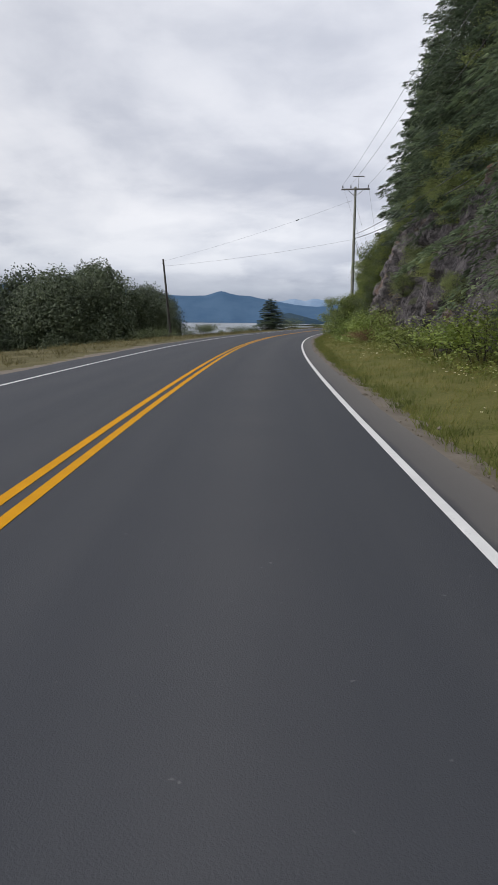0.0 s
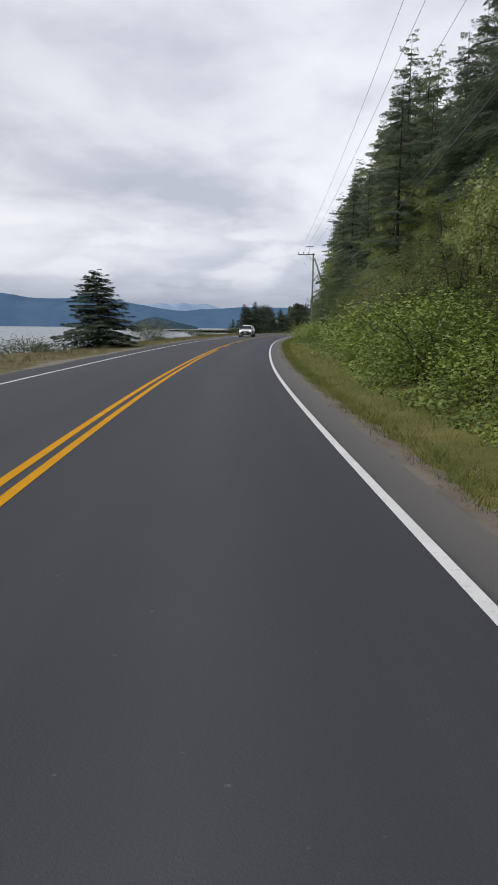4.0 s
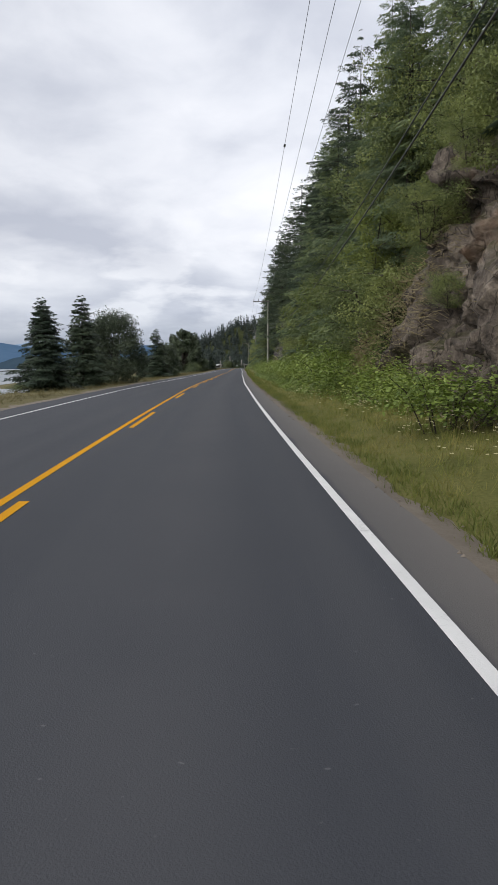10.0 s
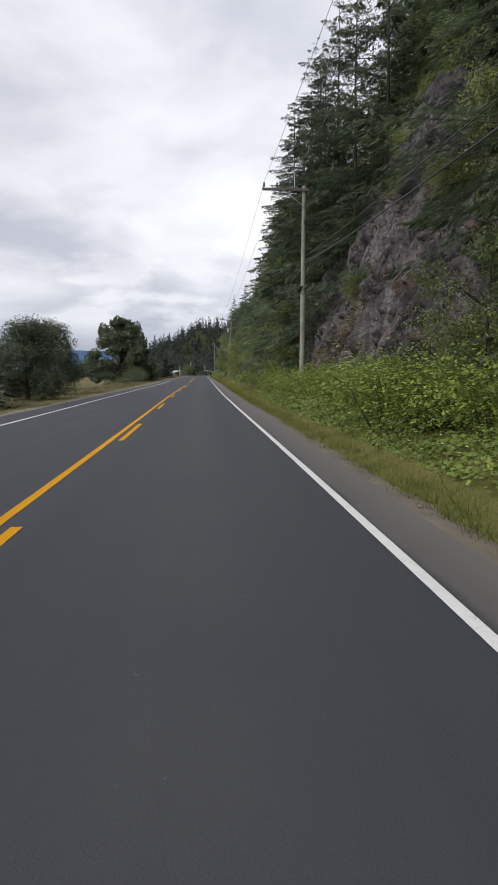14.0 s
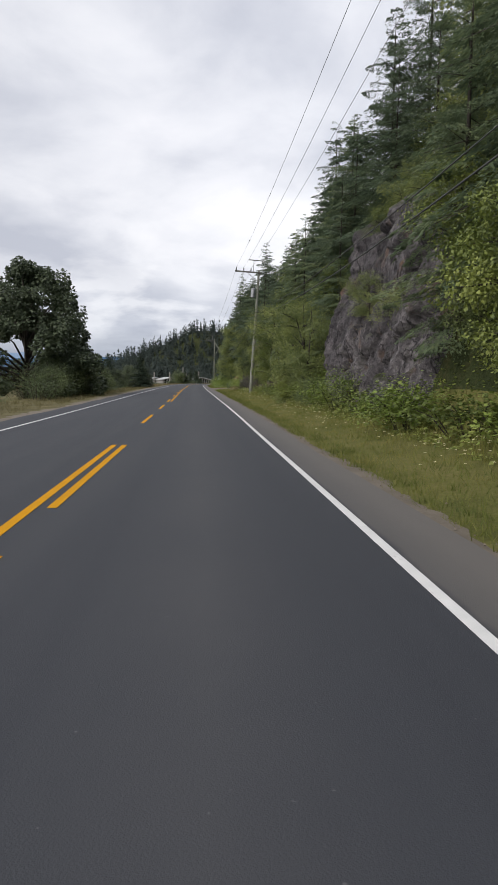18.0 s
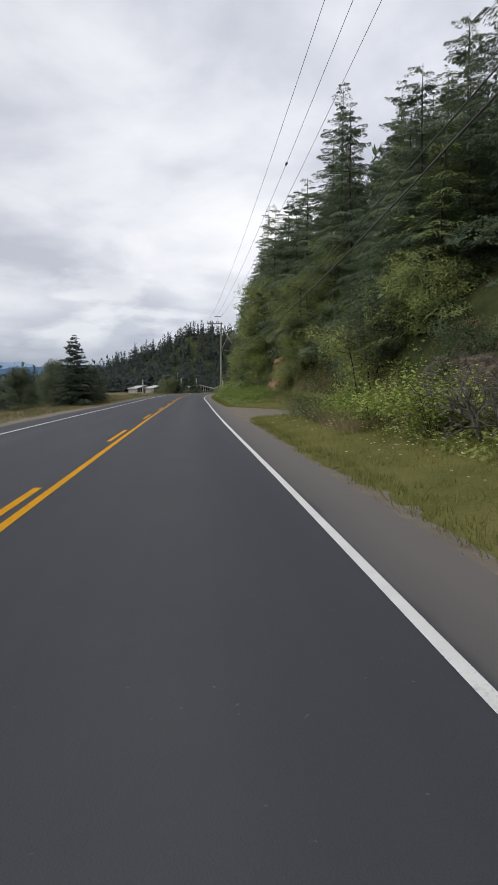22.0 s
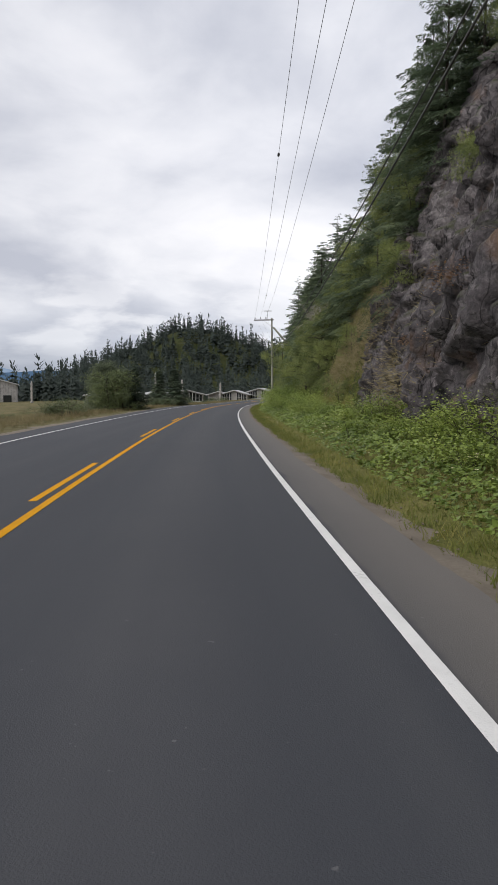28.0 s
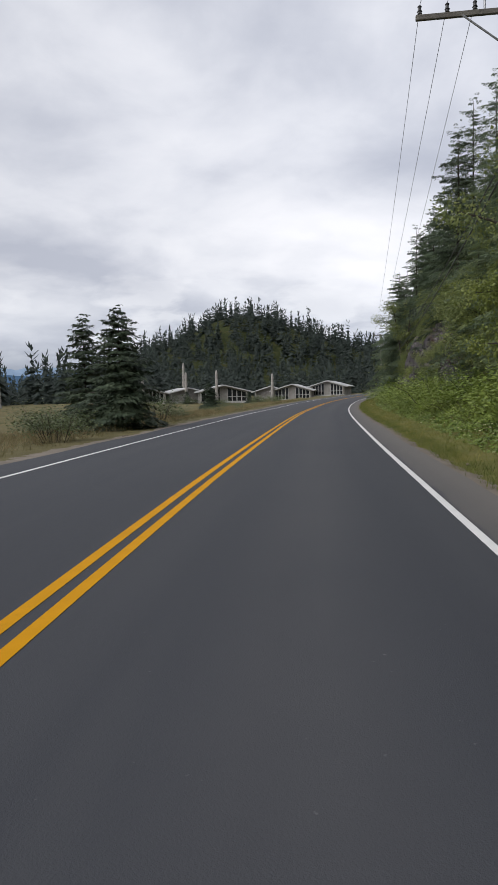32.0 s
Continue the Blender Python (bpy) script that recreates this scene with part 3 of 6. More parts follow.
def ground():
    s = np.concatenate([[-1000, -600, -300, -150], np.arange(-60, 860, 2.5), [880, 920, 1000, 1150, 1400, 1700, 1990]])
    left = np.array([-4600, -1500, -600, -300, -200, -140, -100, -75, -58, -48, -40, -34, -29, -25, -21.5, -19, -17, -15.3, -14, -13, -12, -11, -10, -9.2, -8.4, -7.8, -7.25, -7.0])
    road = np.array([-6.9, 1.8])
    right = np.array([1.95, 2.15, 3.0, 3.8, 4.6, 5.4, 6.0])
    out = np.array([0.0, 0.25, 0.6, 1.0, 1.5, 2.0, 2.6, 3.2, 4.0, 5.0, 6.5, 8.5, 11, 14, 18, 23, 30, 40, 55, 80, 120, 200, 330])
    cols = len(left) + len(road) + len(right) + len(out)
    D = np.zeros((len(s), cols))
    for i, si in enumerate(s):
        r = right.copy()
        t = float(toe(si))
        r[2:] = np.linspace(3.0, t - 0.35, 5)
        D[i] = np.concatenate([left, road, r, t + out])
    S = np.repeat(s[:, None], cols, 1)
    Z = ground_z(S, D)
    Z = Z - 0.10 * ((D > 1.85) & (D < 2.3)) - 0.06 * ((D < -6.95) & (D > -7.6))
    X, Y = place(S, D)
    V = np.stack([X, Y, Z], 2).reshape(-1, 3)
    for k, (si, di) in enumerate(zip(S.ravel(), D.ravel())):
        if -70 < si < 870 and -60 < di < 60:
            p = Vector(V[k])
            rough = min(1.0, max(0.0, (di - float(toe(si))) / 1.5)) if di > 0 else min(1.0, max(0.0, (-di - 11) / 4))
            edge = 0.05 if (di > 4.2 or di < -9.5) else (0.012 if (di > 2.6 or di < -7.6) else 0.0)
            V[k, 2] += rough * 0.7 * noise.noise(p * 0.35) + edge * noise.noise(p * 1.3)
            if rough > 0.2 and di > 0:
                V[k, :2] += np.array(noise.noise_vector(p * 0.3))[:2] * 0.6 * rough
    F = grid_faces(len(s), cols)
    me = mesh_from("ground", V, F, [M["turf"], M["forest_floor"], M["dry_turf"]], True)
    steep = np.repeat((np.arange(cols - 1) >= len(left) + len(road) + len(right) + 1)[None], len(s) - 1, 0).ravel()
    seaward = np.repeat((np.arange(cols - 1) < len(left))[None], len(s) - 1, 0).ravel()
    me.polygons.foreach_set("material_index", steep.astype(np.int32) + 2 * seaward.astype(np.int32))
    ob = new("ground", me)
    return tagged(ob, "grassy roadside ground rising into a steep wooded slope", "ground", kind="structure")


ground()


def strip(name, s, d0, d1, lift, mat, uv=False, smooth=True, cuts=1):
    """A ribbon along the road between two offsets (numbers or arrays), lift metres above it."""
    s = np.asarray(s, float)
    d0, d1 = np.broadcast_to(d0, s.shape), np.broadcast_to(d1, s.shape)
    u = np.linspace(0, 1, cuts + 1)
    D = d0[:, None] + (d1 - d0)[:, None] * u[None]
    S = np.repeat(s[:, None], cuts + 1, 1)
    X, Y = place(S, D)
    Z = road_z(S) + lift
    me = mesh_from(name, np.stack([X, Y, Z], 2).reshape(-1, 3), grid_faces(len(s), cuts + 1)[:, ::-1], mat, smooth)
    if uv:
        lay = me.uv_layers.new(name="lane")
        idx = np.zeros(len(me.loops), np.int32)
        me.loops.foreach_get("vertex_index", idx)
        lay.data.foreach_set("uv", np.stack([S.ravel()[idx], D.ravel()[idx]], 1).ravel().astype(np.float32))
    return me


ROAD_S = np.arange(-60, 900, 1.0)
paved_mean = table((-60, 2.06), (150, 2.06), (250, 2.15), (330, 2.34), (400, 2.42), (440, 2.42), (500, 2.30), (900, 2.22))


def paved_edge(s):
    """The ragged right edge of the asphalt."""
    return paved_mean(s) + np.array([0.10 * noise.noise(Vector((float(v) * 0.13, 4, 0))) + 0.05 * noise.noise(Vector((float(v) * 0.8, 4, 2))) for v in s])


road = new("road", strip("road", ROAD_S, PAVED_L + 0.06 * np.sin(ROAD_S * 0.7), paved_edge(ROAD_S), 0.0, M["asphalt"], True, True, 10))
tagged(road, "dark grey asphalt two-lane highway with worn wheel tracks", "road", kind="structure")

line_s = np.arange(-60, 880, 2.0)
for name, d, label in (("edge_line", RIGHT_LINE, "solid white painted edge line on the asphalt"), ("edge_line", LEFT_LINE, "solid white painted edge line on the asphalt")):
    tagged(new(name, strip(name, line_s, d - 0.052, d + 0.052, 0.004, M["white_paint"])), label, "road marking", "edge lines", "structure")

YL, YR = CENTRE - 0.12, CENTRE + 0.12


def yellow(name, a, b, d, label):
    s = np.linspace(a, b, max(3, int((b - a) / 2)))
    return tagged(new(name, strip(name, s, d - 0.06, d + 0.06, 0.004, M["yellow_paint"])), label, "road marking", "yellow centre lines", "structure")


for a, b, d in ((-60, 119, YR), (-60, 336, YL), (366.8, 880, YR), (561, 880, YL), (328, 336, YR)):
    yellow("centre_line", a, b, d, "solid yellow painted centre line on the asphalt")
dashes = [(125.0 + 13.97 * k, 5.2, YR) for k in range(15)] + [(344, 5.6, YL), (355.5, 5.2, YL)] + [(366.4 + 14.02 * k, 5.2, YL) for k in range(14)]
for a, n_, d in dashes:
    yellow("centre_dash", a, a + n_, d, "broken yellow centre line dash on the asphalt")


def wavy(s, base, amp, seed):
    return np.array([base + amp * noise.noise(Vector((v * 0.11, seed, 0))) + 0.4 * amp * noise.noise(Vector((v * 0.7, seed, 3))) for v in s])


gs = np.arange(-60, 760, 0.3)
turnout = np.exp(-((gs - 433.0) / 6.5) ** 2) * 5.4
for name, d0, d1, lift_side in (("gravel_shoulder", paved_edge(gs) - 0.15, paved_mean(gs) + wavy(gs, 0.52, 0.24, 2.0) + turnout, 1), ("gravel_shoulder", wavy(gs, -8.5, 0.7, 9.0), PAVED_L + 0.12, -1)):
    me = strip(name, gs, d0, d1, 0.0, M["gravel"], cuts=7)
    u = np.linspace(0, 1, 8)
    dd = np.broadcast_to(d0, gs.shape)[:, None] + (np.broadcast_to(d1, gs.shape) - np.broadcast_to(d0, gs.shape))[:, None] * u[None]
    zs = ground_z(np.repeat(gs[:, None], 8, 1), np.where(dd > 0, np.maximum(dd, PAVED_R + 0.001), np.minimum(dd, PAVED_L - 0.001))).ravel()
    for i, (v, zz) in enumerate(zip(me.vertices, zs)):
        k = i % 8 if lift_side > 0 else 7 - i % 8
        lumps = 0.030 * noise.noise(v.co * 3.1) + 0.034 * noise.noise(v.co * 1.1)
        bay = min(1.0, turnout[i // 8] / 2.0)
        v.co.z = zz + 0.058 - 0.092 * (k / 7) ** (1.1 + 6 * bay) + lumps * min(1, k / 2) * (1 - 0.75 * bay)
        if k < 3:
            low_ = float(road_z(gs[i // 8])) - 0.012
            v.co.z = low_ + (v.co.z - low_) * k / 3
    tagged(new(name, me), "strip of pale gravel and dust beside the asphalt", "gravel shoulder", kind="structure")
# the verge on the seaward and hill sides drops away under the gravel
sea_me = mesh_from("water", [(-4800, -4800, -5), (4800, -4800, -5), (4800, 4800, -5), (-4800, 4800, -5)], [[0, 1, 2, 3]], M["water"])
tagged(new("water", sea_me), "grey rippled sea water under an overcast sky", "water", kind="structure")


def ridge(name, dist, depth, rows, mat, label, step=0.25, rough=1.0, seed=0.0):
    """A range of hills round part of the horizon: rows of bearing and height in degrees."""
    az = np.arange(rows[0][0], rows[-1][0] + step, step)
    top = np.interp(az, [r[0] for r in rows], [r[1] for r in rows])
    lv = np.array([0.0, 0.3, 0.55, 0.75, 0.9, 1.0, 0.8, 0.0])
    back = np.array([0.0, 0.18, 0.34, 0.5, 0.62, 0.72, 0.9, 1.0])
    V = []
    for a, t in zip(az, top):
        for k in range(len(lv)):
            q = Vector((a * 0.35, k * 0.5, seed))
            spur = noise.noise(q) * 0.10 * (lv[k] > 0) * rough
            r = dist + depth * (back[k] + 0.10 * noise.noise(q * 1.7 + Vector((5, 2, 0))))
            h = dist * math.tan(radians(t)) * max(0, lv[k] + spur * (1 - 0.65 * lv[k])) - (12 if k in (0, 7) else 0)
            if k == 5:
                h += dist * 0.0006 * rough * noise.noise(Vector((a * 2.2, 7, seed)))
            V.append((r * math.sin(radians(a)), r * math.cos(radians(a)), h))
    me = mesh_from(name, V, grid_faces(len(az), len(lv)), mat, True)
    return tagged(new(name, me), label, "mountains", kind="structure")


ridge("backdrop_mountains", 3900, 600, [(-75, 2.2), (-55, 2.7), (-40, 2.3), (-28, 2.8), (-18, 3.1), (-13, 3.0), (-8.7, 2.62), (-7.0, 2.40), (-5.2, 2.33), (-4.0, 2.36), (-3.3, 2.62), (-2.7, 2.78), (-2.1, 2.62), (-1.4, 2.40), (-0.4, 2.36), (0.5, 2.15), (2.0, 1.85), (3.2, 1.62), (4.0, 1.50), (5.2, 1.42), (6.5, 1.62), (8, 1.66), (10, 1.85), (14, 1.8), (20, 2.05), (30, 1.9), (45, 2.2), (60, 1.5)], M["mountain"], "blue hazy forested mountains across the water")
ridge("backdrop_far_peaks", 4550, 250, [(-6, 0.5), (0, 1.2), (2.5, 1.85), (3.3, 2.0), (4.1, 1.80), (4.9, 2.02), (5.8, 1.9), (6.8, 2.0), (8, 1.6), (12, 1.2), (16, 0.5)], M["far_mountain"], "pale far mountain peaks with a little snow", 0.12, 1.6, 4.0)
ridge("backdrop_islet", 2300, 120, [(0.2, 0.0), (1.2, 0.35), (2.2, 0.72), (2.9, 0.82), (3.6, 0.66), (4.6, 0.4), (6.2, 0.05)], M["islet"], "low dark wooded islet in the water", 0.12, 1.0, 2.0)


# ---- rock faces ----
def cells(p, scale):
    """Blocky steps: the value of the nearest of scattered points, and how near a joint is."""
    d, pts = noise.voronoi(p * scale)
    c = pts[0]
    return noise.cell(c * 3.7), d[1] - d[0]


def rock_face(name, a, b, mat, label, seed, amp=1.0, steep=0.30, step=0.14, out=0.25):
    s = np.arange(a - 2.5, b + 2.5, step)
    hmax = max(float(cliff(v)) for v in s)
    nv = int(hmax / step) + 3
    V = []
    for si in s:
        t, h = float(toe(si)), float(cliff(si))
        end = min(1.0, max(0.0, min(si - a + 2.5, b + 2.5 - si) / 4.0))
        lean = noise.noise(Vector((si * 0.12, seed, 0)))
        tall = h * (0.95 + 0.20 * noise.noise(Vector((si * 0.22, seed, 5)))) * (0.5 + 0.5 * end)
        ang = float(heading(si))
        ca, sa = math.cos(ang), math.sin(ang)
        px, py = place(si, t)
        px, py, base = float(px), float(py), float(road_z(si)) - 0.1
        for j in range(nv):
            u = j / (nv - 1)
            zz = u * tall
            x = h * steep * (u ** 1.3) + 0.5 * lean * u
            q = Vector((si * 0.9 + 0.22 * zz, seed * 9 + x, zz * 0.42))
            q += 0.14 * noise.noise_vector(q * 0.6)
            b1, e1 = cells(q, 0.30)
            b2, e2 = cells(q + Vector((0.3 * zz, 0, 0.2 * zz)), 0.72)
            b3, _ = cells(Vector((si * 0.8 + 0.3 * zz, seed, zz * 0.9)), 1.9)
            b4, _ = cells(Vector((si * 1.1 - 0.25 * zz, seed + 4, zz * 0.8)), 3.6)
            push = (0.72 * (b1 - 0.30) + 0.52 * b2 + 0.24 * b3 + 0.08 * b4 + 0.9 * noise.noise(q * 0.25) + 0.13 * noise.fractal(q * 0.9, 1.0, 2.1, 4)) * (0.3 + 0.7 * end)
            push -= 0.45 * max(0, 0.09 - e1) / 0.09 + 0.22 * max(0, 0.07 - e2) / 0.07
            push *= amp
            push += 0.08 * noise.fractal(Vector((si, seed, zz * 0.8)) * 2.2, 0.8, 2.0, 4) + out - 1.6 * (1 - end)
            if u > 0.9:
                push -= (u - 0.9) * 14
            V.append((px + (x - push) * ca, py - (x - push) * sa, base + zz + 0.05 * b2))
    me = mesh_from(name, V, grid_faces(len(s), nv)[:, ::-1], mat, True)
    return tagged(new(name, me), label, "rock face", "rock faces", "structure")


ROCKS = [
    (22, 66, "rock_grey", "grey fractured rock cutting overgrown with shrubs", 1.0, 0.7, 0.24),
    (112, 122, "dry_bank", "reddish dry earth bank with loose rock", 9.0, 0.6, 0.3),
    (166, 203, "rock_brown", "brown and grey fractured rock face with dry grass", 2.0, 0.95, 0.3),
    (270, 299, "rock_grey", "tall dark grey rock face with rusty stains", 3.0, 0.75, 0.26),
    (317, 331, "rock_grey", "grey slabby rock face above the verge", 4.0, 0.32, 0.14),
    (341, 357, "rock_grey", "tall grey and rust rock slab beside shrubs", 5.0, 0.6, 0.16),
    (364, 371, "rock_grey", "low grey rock face among shrubs", 5.5, 0.5, 0.25),
    (379, 411, "rock_brown", "low dark rock outcrop under a reddish bank", 6.0, 0.7, 0.3),
    (449, 459.5, "dry_bank", "reddish brown dry earth bank below shrubs", 10.0, 0.9, 0.22),
    (503, 532, "rock_grey", "towering dark grey rock cliff beside the road", 7.0, 0.85, 0.3),
    (606, 640, "rock_grey", "dark rock outcrop among green shrubs", 8.0, 0.8, 0.3),
]
for a, b, mat, label, seed, amp, steep in ROCKS:
    rock_face("rock_face", a, b, M[mat], label, seed, amp, steep)


def on_rock(s):
    return any(a - 0.5 < s < b + 0.5 for a, b, *_ in ROCKS)


# ---- plants ----
def conifer(h, r0, seed, gap=0.36, droop=0.32, bare=0.1, mat="needles", fine=1.0, girth=0.011, broad=0.47):
    """A spruce or hemlock at the origin: trunk, limbs in whorls, and on each limb one drooping, leaf-shaped frond of needle sprays
    with air between it and the next."""
    g = np.random.default_rng(seed)
    tz = np.linspace(0, h * 0.97, 7)
    sway = np.cumsum(g.normal(0, 0.03, (7, 2)), 0)
    chunks = [tube(np.column_stack([sway, tz]), np.linspace(girth * h, 0.012, 7), 7)]
    B, Wy, L, N = [], [], [], []
    z = h * bare
    while z < h * 0.985:
        u = z / h
        reach = r0 * (1 - u) ** 0.72 * (0.62 + 0.38 * min(1, (u - bare) / 0.10 + 0.4)) + 0.12
        n = int(g.integers(5, 8)) if u < 0.9 else 4
        a0 = g.uniform(0, 6.28)
        for k in range(n):
            zb = z + g.uniform(-1.1, 1.1) * gap
            cx, cy = np.interp(zb, tz, sway[:, 0]), np.interp(zb, tz, sway[:, 1])
            a = a0 + k * 6.283 / n + g.normal(0, 0.22)
            ln = reach * g.uniform(0.42, 1.25)
            dr = droop * g.uniform(0.6, 1.4) * (1.15 - u)
            m = max(int(14 * fine ** 0.5), int(48 * ln * fine))
            w_ = g.uniform(0.10, 1.0, m) ** 0.7
            half = 0.34 * ln * np.sin(np.pi * np.clip(w_, 0, 1) ** 1.15) + 0.05
            lat = half * g.uniform(-1, 1, m)
            hang = np.abs(g.normal(0, 0.035, m)) * (0.5 + ln * 0.3) + 0.42 * np.abs(lat) * g.uniform(0.4, 1.2, m)
            x = math.cos(a) * ln * w_ - math.sin(a) * lat
            y = math.sin(a) * ln * w_ + math.cos(a) * lat
            zz = zb + ln * (0.20 * w_ - dr * w_ * w_) - hang
            B.append(np.column_stack([cx + x, cy + y, zz]))
            b = a + np.sign(lat) * g.uniform(0.1, 0.9, m)
            Wy.append(np.column_stack([np.cos(b), np.sin(b), -g.uniform(0.05, 0.9, m)]))
            N.append(np.column_stack([np.full(m, math.cos(a) * 0.35), np.full(m, math.sin(a) * 0.35), np.ones(m)]))
            L.append((0.15 + 0.030 * ln) * g.uniform(0.55, 1.45, m) / fine ** 0.5)
            if ln > 1.0 and k % 2 == 0:
                chunks.append(tube([(cx, cy, zb), (cx + math.cos(a) * ln * 0.9, cy + math.sin(a) * ln * 0.9, zb + ln * (0.18 - dr * 0.81))], [0.026, 0.006], 3, False))
        z += gap * g.uniform(0.75, 1.3) * (1.0 if u < 0.75 else 0.7)
    B, Wy, L, N = np.concatenate(B), np.concatenate(Wy), np.concatenate(L), np.concatenate(N)
    v, f = slivers(B, Wy, N + g.normal(0, 0.30, B.shape), L, L * broad * g.uniform(0.72, 1.28, len(L)))
    wood = join(chunks)
    return mesh_from("trunk", wood[0], wood[1], M["bark"], True), mesh_from("crown", v, f, M[mat])


def broadleaf(h, wide, seed, leaves, size, mat="leaves_dark", stems=1, low=0.25, leaf=0.55, clump=1.0, dome=0):
    """A leafy tree or tall shrub: limbs, and leaves gathered in uneven clumps at their ends."""
    g = np.random.default_rng(seed)
    chunks, cl = [], []
    for st in range(stems):
        bx, by = (g.normal(0, 0.12 * wide, 2) if stems > 1 else (0, 0))
        top = np.array([bx + g.normal(0, 0.10 * wide), by + g.normal(0, 0.10 * wide), h * g.uniform(0.78, 0.92)])
        zs = np.linspace(0, 1, 6)
        trunk = np.column_stack([bx + (top[0] - bx) * zs ** 1.3, by + (top[1] - by) * zs ** 1.3, top[2] * zs])
        chunks.append(tube(trunk, np.linspace(0.026 * h / stems ** 0.5, 0.02, 6), 7))
        for k in range(int(18 / stems ** 0.5)):
            u = g.uniform(low, 0.95)
            a = g.uniform(0, 6.28)
            ln = wide * 0.5 * g.uniform(0.45, 1.05) * (1.0 - 0.55 * abs(u - 0.45))
            st_ = np.array([np.interp(u, zs, trunk[:, i]) for i in range(3)])
            en = st_ + np.array([math.cos(a) * ln, math.sin(a) * ln, ln * g.uniform(-0.05, 0.5)])
            chunks.append(tube([st_, (st_ + en) / 2 + (0, 0, 0.06 * ln), en], [0.008 * h, 0.006 * h, 0.01], 4, False))
            cl += [en, (st_ + en * 2) / 3]
        cl.append(top)
    if dome:
        # a domed crown down to the ground: limbs fan out from the lower trunk
        cl, chunks = [], chunks[:1]
        for k in range(dome):
            u, a = g.uniform(0.04, 1.0), g.uniform(0, 6.28)
            edge = wide * 0.43 * math.sqrt(max(0.0, 1 - u ** 1.7)) * g.uniform(0.35, 1.0) ** 0.45
            en = np.array([math.cos(a) * edge, math.sin(a) * edge, h * (0.06 + 0.88 * u)])
            st_ = np.array([0, 0, h * (0.08 + 0.40 * u)])
            if k % 2 == 0:
                chunks.append(tube([st_, (st_ + en) / 2 + (0, 0, 0.05 * h), en], [0.010 * h, 0.006 * h, 0.01], 4, False))
            cl.append(en)
    cl = np.array(cl)
    rad = clump * wide * g.uniform(0.085, 0.165, len(cl))
    pick = g.integers(0, len(cl), leaves)
    dv = g.normal(0, 1, (leaves, 3))
    dv /= np.linalg.norm(dv, axis=1)[:, None]
    r = rad[pick] * g.uniform(0.25, 1.0, leaves) ** 0.33 * (1 + 0.25 * np.sin(dv[:, 0] * 5 + pick))
    P = cl[pick] + dv * r[:, None] * np.array([1.15, 1.15, 0.8])
    P[:, 2] = np.maximum(P[:, 2], 0.05)
    way = dv * 0.6 + g.normal(0, 0.6, (leaves, 3)) + np.array([0, 0, -0.35])
    nr = dv * 1.1 + np.array([0, 0, 0.6]) + g.normal(0, 0.3, (leaves, 3))
    ln = size * g.uniform(0.65, 1.35, leaves)
    v, f = blades(P, way, nr, ln, ln * (leaf + 0.1) * g.uniform(0.75, 1.25, leaves), 0.1)
    wood = join(chunks)
    return mesh_from("trunk", wood[0], wood[1], M["bark"], True), mesh_from("crown", v, f, M[mat])


def bush(wide, h, seed, leaves, size, mat, cane="bark"):
    """A low mound of leafy canes."""
    g = np.random.default_rng(seed)
    n = 16
    tips = np.column_stack([g.normal(0, wide * 0.24, n), g.normal(0, wide * 0.24, n), h * g.uniform(0.45, 1.0, n)])
    chunks = [tube([(t[0] * 0.3, t[1] * 0.3, -0.1), (t[0] * 0.7, t[1] * 0.7, t[2] * 0.75), t], [0.016, 0.012, 0.006], 4, False) for t in tips]
    pick = g.integers(0, n, leaves)
    dv = g.normal(0, 1, (leaves, 3))
    P = tips[pick] + dv * np.array([wide * 0.13, wide * 0.13, h * 0.16])
    P[:, 2] = np.abs(P[:, 2]) * g.uniform(0.55, 1.0, leaves) + 0.04
    way = np.column_stack([g.normal(0, 1, leaves), g.normal(0, 1, leaves), g.uniform(-0.7, 0.25, leaves)])
    nr = np.column_stack([g.normal(0, 0.35, leaves), g.normal(0, 0.35, leaves), np.ones(leaves)])
    ln = size * g.uniform(0.6, 1.3, leaves)
    v, f = blades(P, way, nr, ln, ln * g.uniform(0.6, 0.95, leaves), 0.1)
    wood = join(chunks)
    return mesh_from("cane_tangle", wood[0], wood[1], M[cane]), mesh_from("foliage", v, f, M[mat])


def plant(name, meshes, label, category, group, names=("trunk", "crown")):
    ob = thing(name, label, category, group)
    for nm, me in zip(names, meshes):
        p = part(nm, me, None, ob)
        if nm == "cane_tangle":
            tagged(p, kind="stuff")
    return ob


class Kind:
    """A kind of plant: built once, set down where asked, the first one in place of the pattern."""

    def __init__(self, *args, names=("trunk", "crown")):
        self.ob, self.used = plant(*args, names=names), False

    def put(self, s, d, scale=1.0, turn=None, sink=0.1, tall=1.0, lean=0.0, z=None):
        x, y = place(s, d)
        zz = float(ground_z(s, d)) if z is None else z
        r = float(rng.uniform(0, 360)) if turn is None else turn
        m = pose(float(x), float(y), zz - sink, lean, 0, r)
        sc = (scale, scale, scale * tall)
        ob = self.ob if not self.used else copy_thing(self.ob, m)
        ob.matrix_basis = m @ Matrix.Diagonal((*sc, 1))
        self.used = True
        return ob


